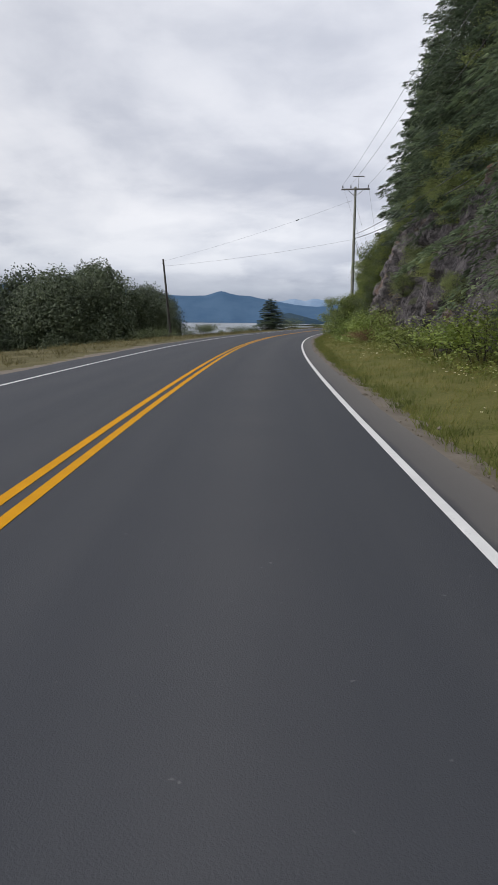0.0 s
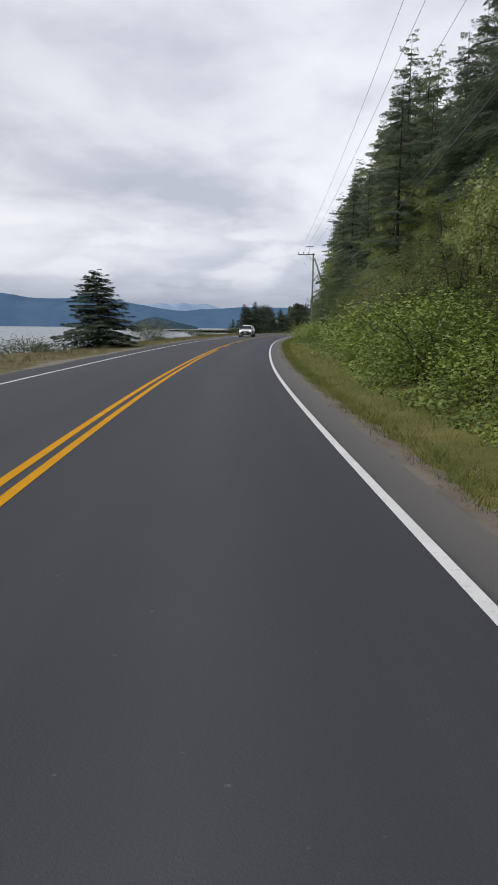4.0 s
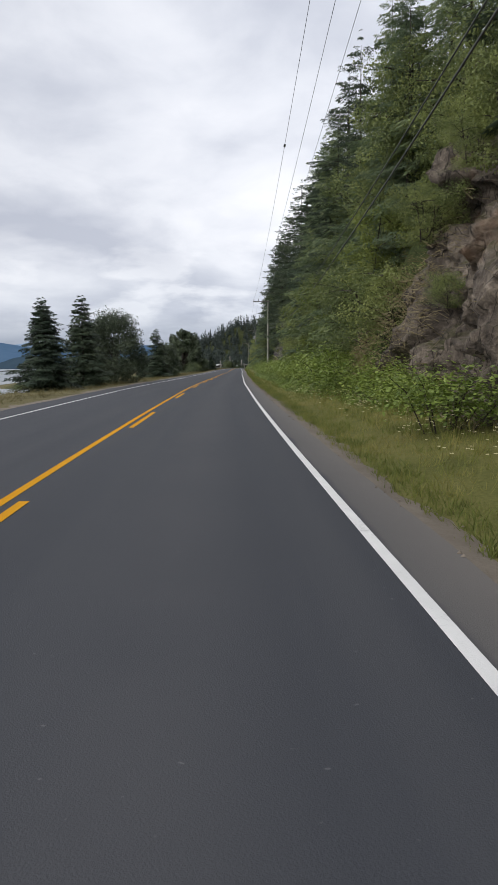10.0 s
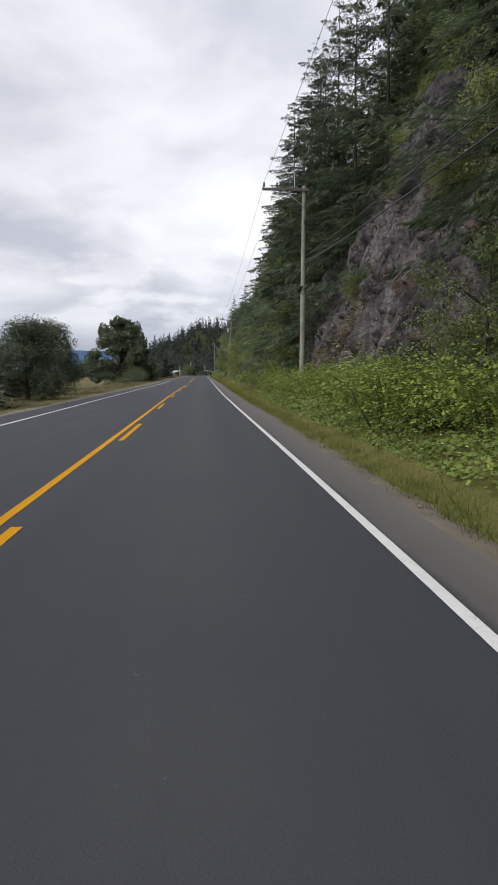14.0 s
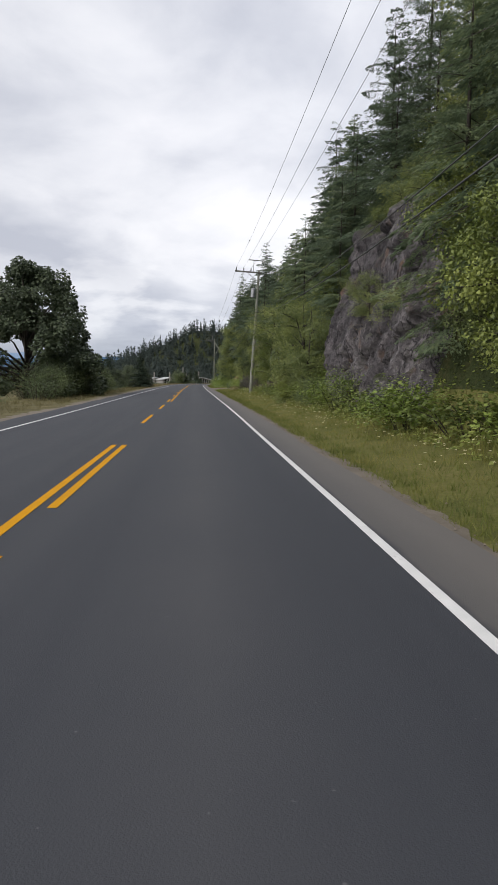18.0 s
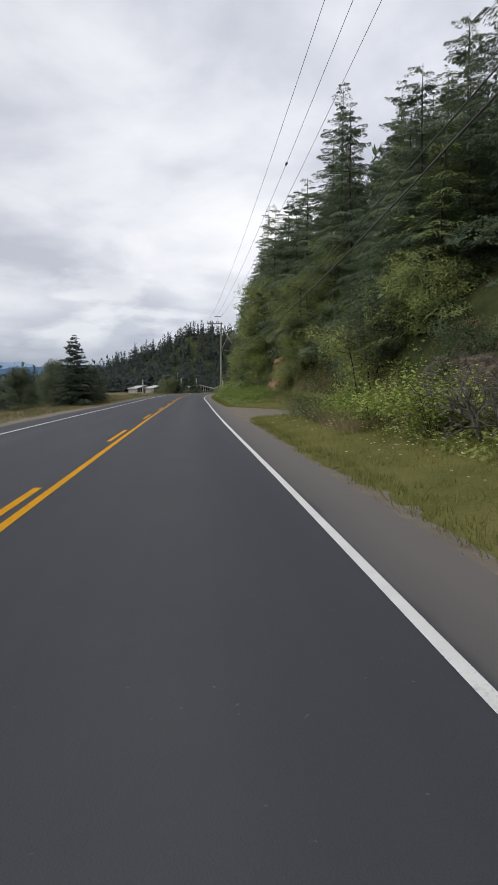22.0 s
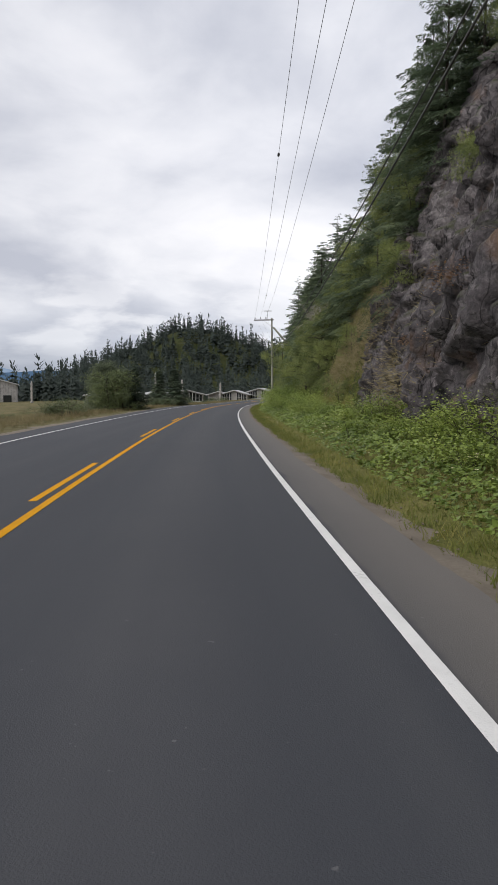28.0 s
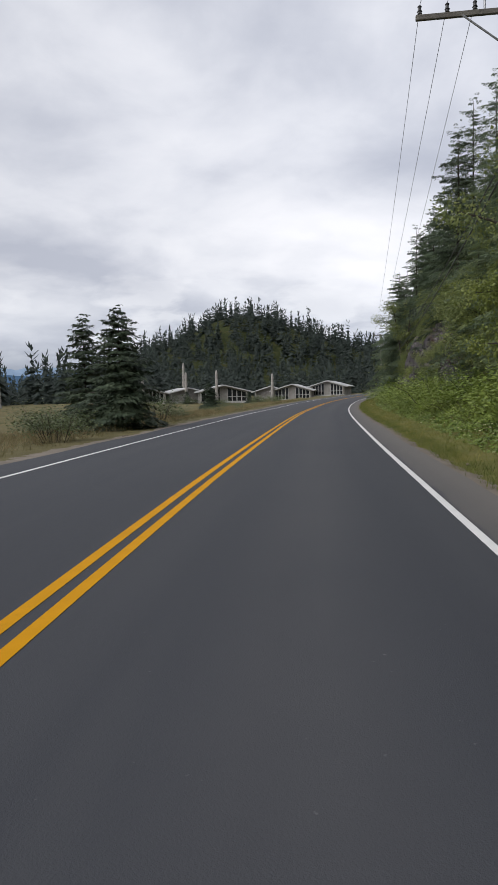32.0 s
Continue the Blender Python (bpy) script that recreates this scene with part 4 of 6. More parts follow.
G_HILL, G_SHRUB, G_BRAMBLE = "conifers on the slope", "shrubs on the slope", "bramble clumps along the verge"
spruces = [
    Kind("spruce_tree", conifer(13.5, 3.5, 11, 0.52, 0.42, 0.0, "needles", 2.7), "dark green spruce tree on the steep slope", "spruce tree", G_HILL),
    Kind("hemlock_tree", conifer(11.0, 3.4, 12, 0.50, 0.52, 0.0, "needles", 2.7), "dense dark green hemlock on the slope", "hemlock tree", G_HILL),
    Kind("spruce_tree", conifer(15.0, 3.4, 13, 0.55, 0.42, 0.02, "needles", 2.7), "tall dark green spruce on the slope", "spruce tree", G_HILL),
    Kind("cedar_tree", conifer(8.5, 3.2, 14, 0.44, 0.52, 0.0, "needles_pale", 2.5), "young green cedar on the slope", "cedar tree", G_HILL),
]
dark_trees = [
    Kind("hemlock_tree", conifer(13.0, 3.6, 18, 0.50, 0.50, 0.0, "needles_dark", 2.7), "deep green hemlock in the dense slope wood", "hemlock tree", G_HILL),
    Kind("spruce_tree", conifer(14.5, 3.4, 19, 0.52, 0.44, 0.0, "needles_dark", 2.7), "deep green spruce in the dense slope wood", "spruce tree", G_HILL),
]
upper = [
    Kind("spruce_tree", conifer(13.5, 3.5, 16, 0.70, 0.40, 0.02, "needles", 0.6), "dark green spruce higher on the slope", "spruce tree", G_HILL),
    Kind("hemlock_tree", conifer(11.5, 3.4, 17, 0.66, 0.46, 0.02, "needles", 0.6), "dark green hemlock higher on the slope", "hemlock tree", G_HILL),
]
ragged = Kind("spruce_tree", conifer(15.0, 3.8, 15, 0.72, 0.36, 0.03, "needles_ragged", 2.3, 0.009), "sparse ragged spruce standing out above the slope", "spruce tree", G_HILL)
alders = [
    Kind("alder_tree", broadleaf(6.5, 5.4, 21, 20000, 0.104, "leaves_dark", 3, 0.05), "leafy dark green alder on the slope", "alder", G_SHRUB),
    Kind("alder_tree", broadleaf(9.0, 6.2, 24, 26000, 0.108, "leaves_dark", 3, 0.08), "tall leafy green alder on the slope", "alder", G_SHRUB),
    Kind("alder_shrub", broadleaf(5.0, 4.8, 22, 20000, 0.098, "leaves", 4, 0.05), "leafy bright green alder on the slope", "alder", G_SHRUB),
    Kind("slope_shrub", broadleaf(3.8, 4.6, 23, 15000, 0.094, "leaves_dark", 4, 0.02), "low spreading green shrub on the slope", "shrub", G_SHRUB),
]
deep_shrub = Kind("slope_shrub", broadleaf(4.0, 4.6, 25, 14500, 0.094, "leaves_deep", 4, 0.02), "low deep green shrub in the slope wood", "shrub", G_SHRUB)
lush = Kind("leafy_shrub", broadleaf(6.0, 5.0, 26, 17000, 0.15, "bramble", 4, 0.02), "tall bright green leafy shrub on the slope", "shrub", G_SHRUB)
BR = ("cane_tangle", "foliage")
brambles = [
    Kind("bramble", bush(2.6, 1.15, 31, 2800, 0.094, "bramble"), "lush green bramble clump on the verge", "bramble", G_BRAMBLE, names=BR),
    Kind("bramble", bush(3.2, 1.6, 32, 3700, 0.098, "bramble"), "tall green bramble thicket on the verge", "bramble", G_BRAMBLE, names=BR),
    Kind("bramble", bush(2.2, 0.8, 33, 1300, 0.100, "leaves"), "low green leafy weeds on the verge", "weeds", G_BRAMBLE, names=BR),
]

tree_size = table((-10, 1.25), (48, 1.25), (66, 1.15), (76, 0.75), (98, 0.7), (115, 0.85), (130, 0.98), (160, 0.95), (172, 1.0), (215, 1.05), (240, 1.12), (300, 1.2), (312, 1.1), (330, 1.05), (380, 1.0), (394, 0.9), (402, 1.06), (415, 1.04), (424, 0.88), (434, 0.98), (466, 1.08), (480, 0.98), (498, 0.92), (505, 0.9), (515, 0.8), (524, 0.6), (545, 0.65), (578, 0.75), (600, 0.95), (640, 0.95), (690, 1.0))
deep_wood = table((-10, 0.5), (60, 0.7), (90, 0.6), (108, 0.8), (118, 0.95), (132, 0.9), (142, 0.5), (165, 0.4), (180, 0.4), (215, 0.15), (300, 0.2), (345, 0.4), (395, 0.7), (420, 0.8), (445, 0.7), (452, 0.35), (474, 0.4), (484, 0.8), (500, 0.85), (515, 0.4), (560, 0.3), (600, 0.7), (690, 0.8))
# slope trees: a front row near the foot, a second and a third above it
for row, (off, gap_) in enumerate(((1.2, 3.4), (4.2, 4.0), (8.5, 5.0))):
    s = -4.0 + row * 1.7
    while s < 690:
        si = s + rng.uniform(-1.2, 1.2)
        s += gap_
        x = off + rng.uniform(-0.8, 0.8)
        if 257 < si < 270 and row == 0:
            continue
        if 58 < si < 108:
            if row == 0:
                continue
            x += 0.6 if si < 76 else 2.2
        if on_rock(si):
            if row == 0:
                continue
            x = max(x, 0.36 * float(cliff(si)) + rng.uniform(0.9, 2.0) + (row - 1) * 3.5)
        if 383 < si < 409:
            x = max(x, 5.2 + 1.5 * row)
        if 530 < si < 549:
            x = max(x, 3.0 + 1.9 * row)
        if 412 < si < 440 and row == 0:
            x += 0.7
        deep = deep_wood(si)
        k = upper[int(rng.integers(0, 2))] if row == 2 else (dark_trees[int(rng.integers(0, 2))] if rng.random() < deep else spruces[int(rng.choice(4, p=(0.30, 0.28, 0.20, 0.22)))])
        if row == 0 and 148 < si < 158:
            k, x = lush, x + 0.5
        elif row == 1 and 148 < si < 162 and rng.random() < 0.6:
            k = lush
        elif row < 2 and (440 < si < 463 or 530 < si < 562 and rng.random() < 0.7):
            k = alders[int(rng.choice(3, p=(0.4, 0.55, 0.05)))]
            if 447 < si < 458 and row == 0:
                x = 3.2
        elif row == 2 and 440 < si < 500:
            k = dark_trees[int(rng.integers(0, 2))]
        k.put(si, float(toe(si)) + x, rng.uniform(0.70, 1.10) * float(tree_size(si)) * (0.72 if row == 0 and 112 < si < 166 else 1.0), sink=0.4, tall=rng.uniform(0.9, 1.15))
for s, x, sc in ((54, 5.4, 1.3), (38, 3.4, 1.25), (31, 3.0, 1.1), (44, 3.6, 1.2), (58, 5.0, 1.2), (71, 5.8, 1.35), (75, 5.4, 1.45), (79, 5.8, 1.55), (82, 6.0, 1.5), (86, 6.8, 1.45), (191, 3.8, 1.0), (195, 4.2, 1.0), (171, 2.6, 1.0), (222, 1.6, 1.1), (229, 2.0, 1.15), (247, 1.4, 1.1), (259, 1.5, 1.2), (265, 1.6, 1.25), (273, 3.0, 1.35), (286, 2.8, 1.5), (291, 2.4, 1.45), (297, 1.6, 1.45), (300, 1.9, 1.5), (304, 1.8, 1.4), (308, 1.9, 1.25), (294, 2.0, 1.5), (333, 2.5, 1.05), (622, 3, 1.05)):
    ragged.put(s, float(toe(s)) + x, sc * (0.8 if sc > 1.3 else 1.0), sink=0.4, tall=1.25 if sc > 1.3 else 1.0)
# leafy shrubs along the foot and between the trees
s = -6.0
while s < 700:
    si = s + rng.uniform(-0.8, 0.8)
    s += 2.7
    rock = on_rock(si)
    small = 0.85 if 60 < si < 84 else (0.6 if 84 <= si < 112 or 518 < si < 560 else 1.0)
    if 383 < si < 409:
        continue
    if 530 < si < 547:
        small = 0.34
    if not rock and (rng.random() < 0.6 * float(deep_wood(si)) or 112 < si < 166):
        (deep_shrub if 112 < si < 166 or 586 < si else alders[3]).put(si, float(toe(si)) + rng.uniform(0.2, 1.2), rng.uniform(0.55, 0.9) * (0.4 if 530 < si < 547 else 1.0), sink=0.15)
        continue
    x = 0.33 * float(cliff(si)) + rng.uniform(0.0, 1.2) if rock else rng.uniform(0.2, 1.4)
    (deep_shrub if 409 < si < 445 else alders[int(rng.choice(4, p=(0.30, 0.0, 0.28, 0.42)))]).put(si, float(toe(si)) + x, rng.uniform(0.7, 1.05) * (0.8 if rock else 1.0) * small, sink=0.15)
    if rng.random() < (0.45 if rock else 0.9) and not 556 < si < 690 and not 409 < si < 445:
        alders[int(rng.choice(4, p=(0.0, 0.0, 0.5, 0.5) if 50 < si < 112 else (0.34, 0.30, 0.20, 0.16)))].put(si + 1.3, float(toe(si)) + x + rng.uniform(1.5, 3.2), rng.uniform(0.8, 1.15) * small * (0.7 if 368 < si < 378 else 1.0), sink=0.15)
# bright shrubs on the bank round the second pole, and trees that hide the ends of the tall rock face
for s, x, sc, k in ((57, 4.0, 0.8, 2), (60, 3.8, 0.75, 2), (62, 5.2, 1.0, 2), (64, 3.6, 0.75, 2), (66, 4.2, 0.9, 2), (68, 1.8, 0.8, 3), (71, 2.2, 1.0, 2), (74, 1.4, 0.8, 2), (77, 2.4, 1.0, 0), (81, 1.6, 0.8, 2), (86, 1.5, 0.8, 0), (461.5, 0.3, 0.95, 2), (464, 0.2, 1.2, 0), (467, 0.6, 1.1, 2), (446.2, 0.9, 0.7, 2), (443.5, 1.2, 0.9, 0), (449.5, 2.9, 0.9, 2), (453, 2.9, 1.05, 0), (456.5, 2.8, 1.0, 2), (459, 2.2, 1.0, 0), (296, 1.0, 1.0, 0), (298.5, 0.6, 0.8, 2)):
    alders[k].put(s, float(toe(s)) + x, sc, sink=0.15)
for s, x, sc, k in ((404, 4.6, 0.62, 0), (409, 4.2, 0.66, 2), (415, 3.4, 0.66, 0), (420, 3.8, 0.7, 2), (436, 4.8, 1.05, 2), (440, 5.0, 1.1, 0), (364, 4.4, 0.7, 0), (369, 3.8, 0.66, 2), (73, 6.2, 1.4, 2), (77, 6.4, 1.5, 0), (81, 6.6, 1.5, 2), (84, 7.0, 1.4, 0), (69, 7.0, 1.2, 0), (66, 8, 1.3, 2), (260.5, 0.9, 0.5, 1), (263.5, 0.8, 0.5, 0), (266.5, 0.9, 0.48, 1), (267.0, 2.2, 0.75, 0), (258, 0.8, 0.55, 3), (254.5, 0.7, 0.6, 1), (295.5, 0.8, 0.8, 1), (298, 1.2, 1.0, 0), (273, 6.4, 1.0, 1), (277, 6.6, 1.0, 0), (281, 6.4, 1.05, 1), (285, 6.4, 1.0, 0), (289, 6.2, 1.0, 1), (276, 5.0, 0.5, 3), (283, 5.2, 0.5, 3)):
    spruces[k].put(s, float(toe(s)) + x, sc, sink=0.4)
for s, x, sc in ((424, 3.0, 0.8), (428, 2.2, 1.0), (432, 1.7, 1.1), (436, 1.4, 1.12), (527, 4.0, 0.78), (530.5, 3.6, 0.76), (525, 4.2, 0.8), (289, 4.6, 0.9), (88, 6.0, 1.1), (92, 5.4, 1.05), (96, 5.0, 1.0), (100, 5.2, 1.0), (104, 4.8, 0.95), (108, 5.4, 0.95), (112, 4.8, 0.85), (94, 8.0, 1.1), (102, 8.0, 1.1), (135, 5.5, 1.3), (141, 5.0, 1.3), (146, 5.5, 1.4), (150, 5.0, 1.35), (154, 6.0, 1.35), (138, 7.5, 1.4), (144, 8.0, 1.4), (131, 6.5, 1.3), (568, 3.6, 0.7), (575, 3.2, 0.75), (582, 3.4, 0.8), (588, 3.0, 0.85), (594, 3.4, 0.9), (560, 4.0, 0.65), (184, 5.0, 1.15), (188, 4.5, 1.1), (584, 4.0, 1.0), (588, 5.0, 1.05), (574, 3.0, 0.95), (571, 4.4, 0.9), (357, 5.4, 1.1), (361, 4.6, 1.15), (366, 3.6, 1.05), (370, 4.2, 1.15), (375, 4.0, 1.1), (380, 4.6, 1.1), (386, 5.4, 1.1), (97, 4.6, 1.15), (541, 3.4, 0.6), (546, 2.2, 0.64), (550, 2.8, 0.7), (554, 2.6, 0.72), (405, 5.2, 1.0), (409, 5.4, 1.05), (456, 7.2, 1.25), (461, 6.8, 1.3), (466, 7.0, 1.1), (471, 6.4, 0.95), (528.5, 2.6, 0.8)):
    (spruces[1] if 130 < s < 156 else dark_trees[int(s) % 2]).put(s, float(toe(s)) + x, sc, sink=0.4)
dark_trees[0].put(526, float(toe(526)) + 3.0, 0.68, z=float(road_z(526)) + 11.8, sink=0.5)
for s, x, sc in ((448.2, -0.3, 0.4), (459.0, -0.2, 0.55), (452.5, 1.9, 0.5), (456, 2.0, 0.5), (454, 0.0, 0.25), (460.5, 0.2, 0.7)):
    deep_shrub.put(s, float(toe(s)) + x, sc, sink=0.15)
# dense low shrubs over the far half of the first rock
for k in range(26):
    si, u = 51 + k * 0.72, (0.25 + 0.37 * k) % 0.75 + 0.28
    h = float(cliff(si))
    (deep_shrub if k % 3 else alders[2]).put(si, float(toe(si)) + 0.24 * h * u ** 1.3 - 0.5, rng.uniform(0.34, 0.55), z=float(road_z(si)) + h * u, sink=0.5)
for si, d, sc in ((63.5, 5.0, 0.7), (65.5, 4.9, 0.8), (67.3, 5.5, 0.85), (68.2, 4.6, 0.6), (62, 5.9, 0.8)):
    alders[2].put(si, d, sc, sink=0.15)
# shrubs beside the tall slab
for si, x, sc in ((358.5, 0.3, 0.9), (360.5, 0.6, 1.0), (362.5, 0.2, 0.8), (355, -0.9, 0.42), (372.5, 0.4, 0.9), (376, 0.8, 1.0)):
    (deep_shrub if int(si) % 2 else alders[0]).put(si, float(toe(si)) + x, sc, sink=0.15)
# shrubs rooted on ledges of the rock faces
for a, b, *_ in ROCKS:
    n = int((b - a) / 4.5)
    for k in range(n):
        si = rng.uniform(a + 1, b - 1)
        h = float(cliff(si))
        u = rng.uniform(0.3, 0.85)
        z = float(road_z(si)) + h * u
        d = float(toe(si)) + 0.30 * h * u ** 1.3 - 0.35
        alders[3].put(si, d, rng.uniform(0.25, 0.5), z=z, sink=0.3)
    for si in np.arange(a + 0.5, b, 1.5):
        h = float(cliff(si))
        if h > 3:
            u = rng.uniform(0.86, 1.0)
            alders[3].put(si, float(toe(si)) + 0.30 * h * u ** 1.3 + 0.2, rng.uniform(0.3, 0.55), z=float(road_z(si)) + h * u, sink=0.2)
# brambles at the foot of the slope
s = -5.0
while s < 660:
    si = s + rng.uniform(-0.6, 0.6)
    if 168 < si < 191 or 384 < si < 404 or 408 < si < 426:
        s += 2.0
        continue
    lush = 50 < si < 165 or 196 < si < 305 or 450 < si < 645
    s += 1.9 if lush else 3.6
    f0, t0 = float(front(si)), float(toe(si))
    if lush:
        u = rng.uniform(0.0, 1.0)
        brambles[int(rng.choice(3, p=(0.5, 0.35, 0.15)))].put(si, f0 + 0.75 + u * max(0.4, t0 - f0 - 1.0), (rng.uniform(0.7, 0.95) + 0.5 * u) * (0.6 if 501 < si < 549 else 1.0), sink=0.05)
    else:
        d = t0 - (rng.uniform(0.3, 1.2) if 418 < si < 440 else rng.uniform(0.2, 1.0))
        brambles[int(rng.choice(3, p=(0.3, 0.1, 0.6)))].put(si, d, rng.uniform(0.8, 1.3), sink=0.05)


def domes(S, D, size):
    """Rounded mounds side by side with creases between them: 0 in a crease, 1 on top."""
    out = np.empty(len(S))
    for i, (p, q) in enumerate(zip(S, D)):
        d, c = noise.voronoi(Vector((p / size, q / size, 3.0)))
        out[i] = max(0.0, 1 - 1.5 * d[0] ** 2) * (0.62 + 0.38 * noise.cell(c[0] * 5.3))
    return out


def undergrowth(name, spans, per_m2, size, lift, mat, label, seed, bank=0.0, mound=1.5):
    """A mat of leaves over stretches of ground, in mounds. spans: s0, s1, from and to beyond the foot of the slope, or,
    with a bank that rises from its edge, from the thicket's front."""
    g = np.random.default_rng(seed)
    S, X, E = [], [], []
    for a, b, x0, x1 in spans:
        n = int((b - a) * (x1 - x0) * per_m2)
        S.append(g.uniform(a, b, n))
        X.append(g.uniform(x0, x1, n))
        E.append(np.minimum(1.0, np.minimum(S[-1] - a, b - S[-1]) / 2.5))
    S, X, E = np.concatenate(S), np.concatenate(X), np.concatenate(E)
    D = (front(S) if bank else toe(S)) + X
    if bank:
        ok = D < toe(S) + 1.0
        S, X, D, E = S[ok], X[ok], D[ok], E[ok]
    px, py = place(S, D)
    lump = np.clip(0.75 * domes(S, D, mound) + 0.25 * domes(S + 9, D, mound * 0.45), 0.05, 1.0)
    fade = np.clip((X - min(x for *_, x, _ in spans) + 0.5 * lump - 0.1) / 0.7, 0.15, 1.0)
    top = (lift + bank * np.clip(X, 0, 3.2)) * lump * fade * (0.25 + 0.75 * E)
    Z = ground_z(S, D) + top * g.uniform(0.0, 1.0, len(S)) ** 0.4
    n = len(S)
    way = np.column_stack([g.normal(0, 1, n), g.normal(0, 1, n), g.uniform(-0.8, 0.2, n)])
    nr = np.column_stack([g.normal(0, 0.4, n) - 0.35, g.normal(0, 0.4, n), np.ones(n)])
    ln = size * g.uniform(0.55, 1.35, n)
    v, f = blades(np.column_stack([px, py, Z]), way, nr, ln, ln * g.uniform(0.6, 0.95, n), 0.1)
    return tagged(new(name, mesh_from(name, v, f, M[mat])), label, "undergrowth", kind="stuff")


LUSH = [(64, 166), (196, 305), (447, 503), (547, 650)]
undergrowth("bramble_thicket", [(a, b, -0.35, 4.0) for a, b in LUSH], 225, 0.096, 0.75, "bramble", "continuous bright green bramble thicket along the verge", 81, 0.42)
undergrowth("low_bramble_thicket", [(501, 549, -0.3, 3.2)], 200, 0.096, 0.8, "bramble", "low green bramble thicket at the rock foot", 86, 0.08)
undergrowth("verge_shrubs", [(44, 66, 0.0, 3.2)], 110, 0.14, 0.85, "bramble", "low leafy green shrubs at the foot of the rock", 87, 0.02)
undergrowth("weed_cover", [(-5, 50, -1.9, 0.6), (304, 420, -1.8, 0.7), (420, 440, -1.2, 0.8), (440, 458, -1.8, 0.8)], 60, 0.12, 0.7, "leaves", "low green weeds along the foot of the slope", 82, 0.0, 0.9)
undergrowth("shaded_cover", [(67, 165, 0.6, 7), (560, 606, 0.6, 7), (641, 700, 0.6, 6)], 40, 0.17, 1.7, "leaves_deep", "deep green undergrowth below the slope wood", 85)
undergrowth("slope_cover", [(-10, 22, 0.6, 7), (209, 267, 0.6, 7), (300, 317, 0.6, 7), (332, 342, 0.6, 7), (370, 379, 0.6, 6), (412, 503, 0.6, 7), (530, 545, 2.7, 7), (545, 560, 0.6, 7)], 40, 0.17, 1.7, "leaves_dark", "dense green undergrowth covering the steep slope", 83)
undergrowth("ledge_cover", [(a, b, 2.4, 7.5) for a, b, *_ in ROCKS if a != 379], 55, 0.15, 1.2, "leaves_dark", "green undergrowth on top of the rock faces", 84)


def wood_stuff(name, spots, label, seed, mat="far_needles", rough=10):
    """Far trees that nobody could count, each a few tiers of ragged sprays, as one mesh. spots: x, y, z, height."""
    g = np.random.default_rng(seed)
    B, Wy, Nn, L, Wd = [], [], [], [], []
    for x, y, z, h in spots:
        wide = h * g.uniform(0.18, 0.27)
        tiers = rough
        for t in range(tiers):
            u = (t + g.uniform(0, 0.6)) / tiers
            for k in range(7 if u < 0.7 else 4):
                a = g.uniform(0, 6.28)
                r = wide * (1 - u) ** 0.72 * g.uniform(0.55, 1.25) + 0.05
                B.append((x, y, z + h * (0.04 + 0.90 * u) + 0.25 * r))
                Wy.append((math.cos(a), math.sin(a), -g.uniform(0.25, 0.9) if u < 0.8 else g.uniform(0.6, 3.0)))
                Nn.append((0, 0, 1))
                L.append(r * 1.2 if u < 0.8 else h * 0.15)
                Wd.append(r * g.uniform(0.5, 0.85) if u < 0.8 else h * 0.05)
                if u >= 0.8:
                    B[-1] = (x, y, z + h * (0.66 + 0.22 * g.random()))
    v, f = blades(np.array(B), np.array(Wy), np.array(Nn), np.array(L), np.array(Wd), 0.2)
    return tagged(new(name, mesh_from(name, v, f, M[mat])), label, "forest", kind="stuff")


for s in np.arange(-10, 700, 6.0):
    si = s + rng.uniform(-2, 2)
    upper[int(rng.integers(0, 2))].put(si, float(toe(si)) + rng.uniform(12.5, 15) + 0.2 * float(cliff(si)), rng.uniform(0.8, 1.1), sink=0.4)
spots = []
for s in np.arange(-40, 760, 5.0):
    for off in (19, 25, 32, 40):
        si, x = s + rng.uniform(-2, 2), off + rng.uniform(-1.5, 1.5)
        d = float(toe(si)) + x + 0.2 * float(cliff(si))
        px, py = place(si, d)
        spots.append((float(px), float(py), float(ground_z(si, d)) - 0.5, rng.uniform(9, 15)))
wood_stuff("hillside_forest", spots, "dark green conifer forest higher on the slope", 41, "needles", 14)


# far wooded hill beyond the houses
def far_hill():
    cx, cy = 332.0, 985.0
    ux, uy = math.cos(radians(-24)), math.sin(radians(-24))

    def top(a, b):
        ridge_ = 54 * math.exp(-(a / 60) ** 2) + 22 * math.exp(-((a - 88) / 55) ** 2) + 15 * math.exp(-((a + 78) / 34) ** 2) + 16 * math.exp(-((a - 190) / 60) ** 2)
        return ridge_ * math.exp(-(b / 75) ** 2) - 3 + 2.0 * noise.noise(Vector((a * 0.03, b * 0.03, 1)))

    A, Bv = np.arange(-260, 330, 12.0), np.arange(-170, 170, 12.0)
    V = [(cx + a * ux - b * uy, cy + a * uy + b * ux, top(a, b)) for a in A for b in Bv]
    me = mesh_from("far_hill", V, grid_faces(len(A), len(Bv)), M["forest_floor"], True)
    tagged(new("far_hill", me), "dark forested hill beyond the houses", "hill", kind="structure")
    g = np.random.default_rng(5)
    sp = []
    for _ in range(2500):
        a, b = g.uniform(-150, 270), g.uniform(-150, 25)
        sp.append((cx + a * ux - b * uy, cy + a * uy + b * ux, top(a, b) - 1, g.uniform(8, 16) * (1.35 if g.random() < 0.10 else 1)))
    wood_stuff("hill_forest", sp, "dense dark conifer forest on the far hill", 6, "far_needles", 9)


far_hill()

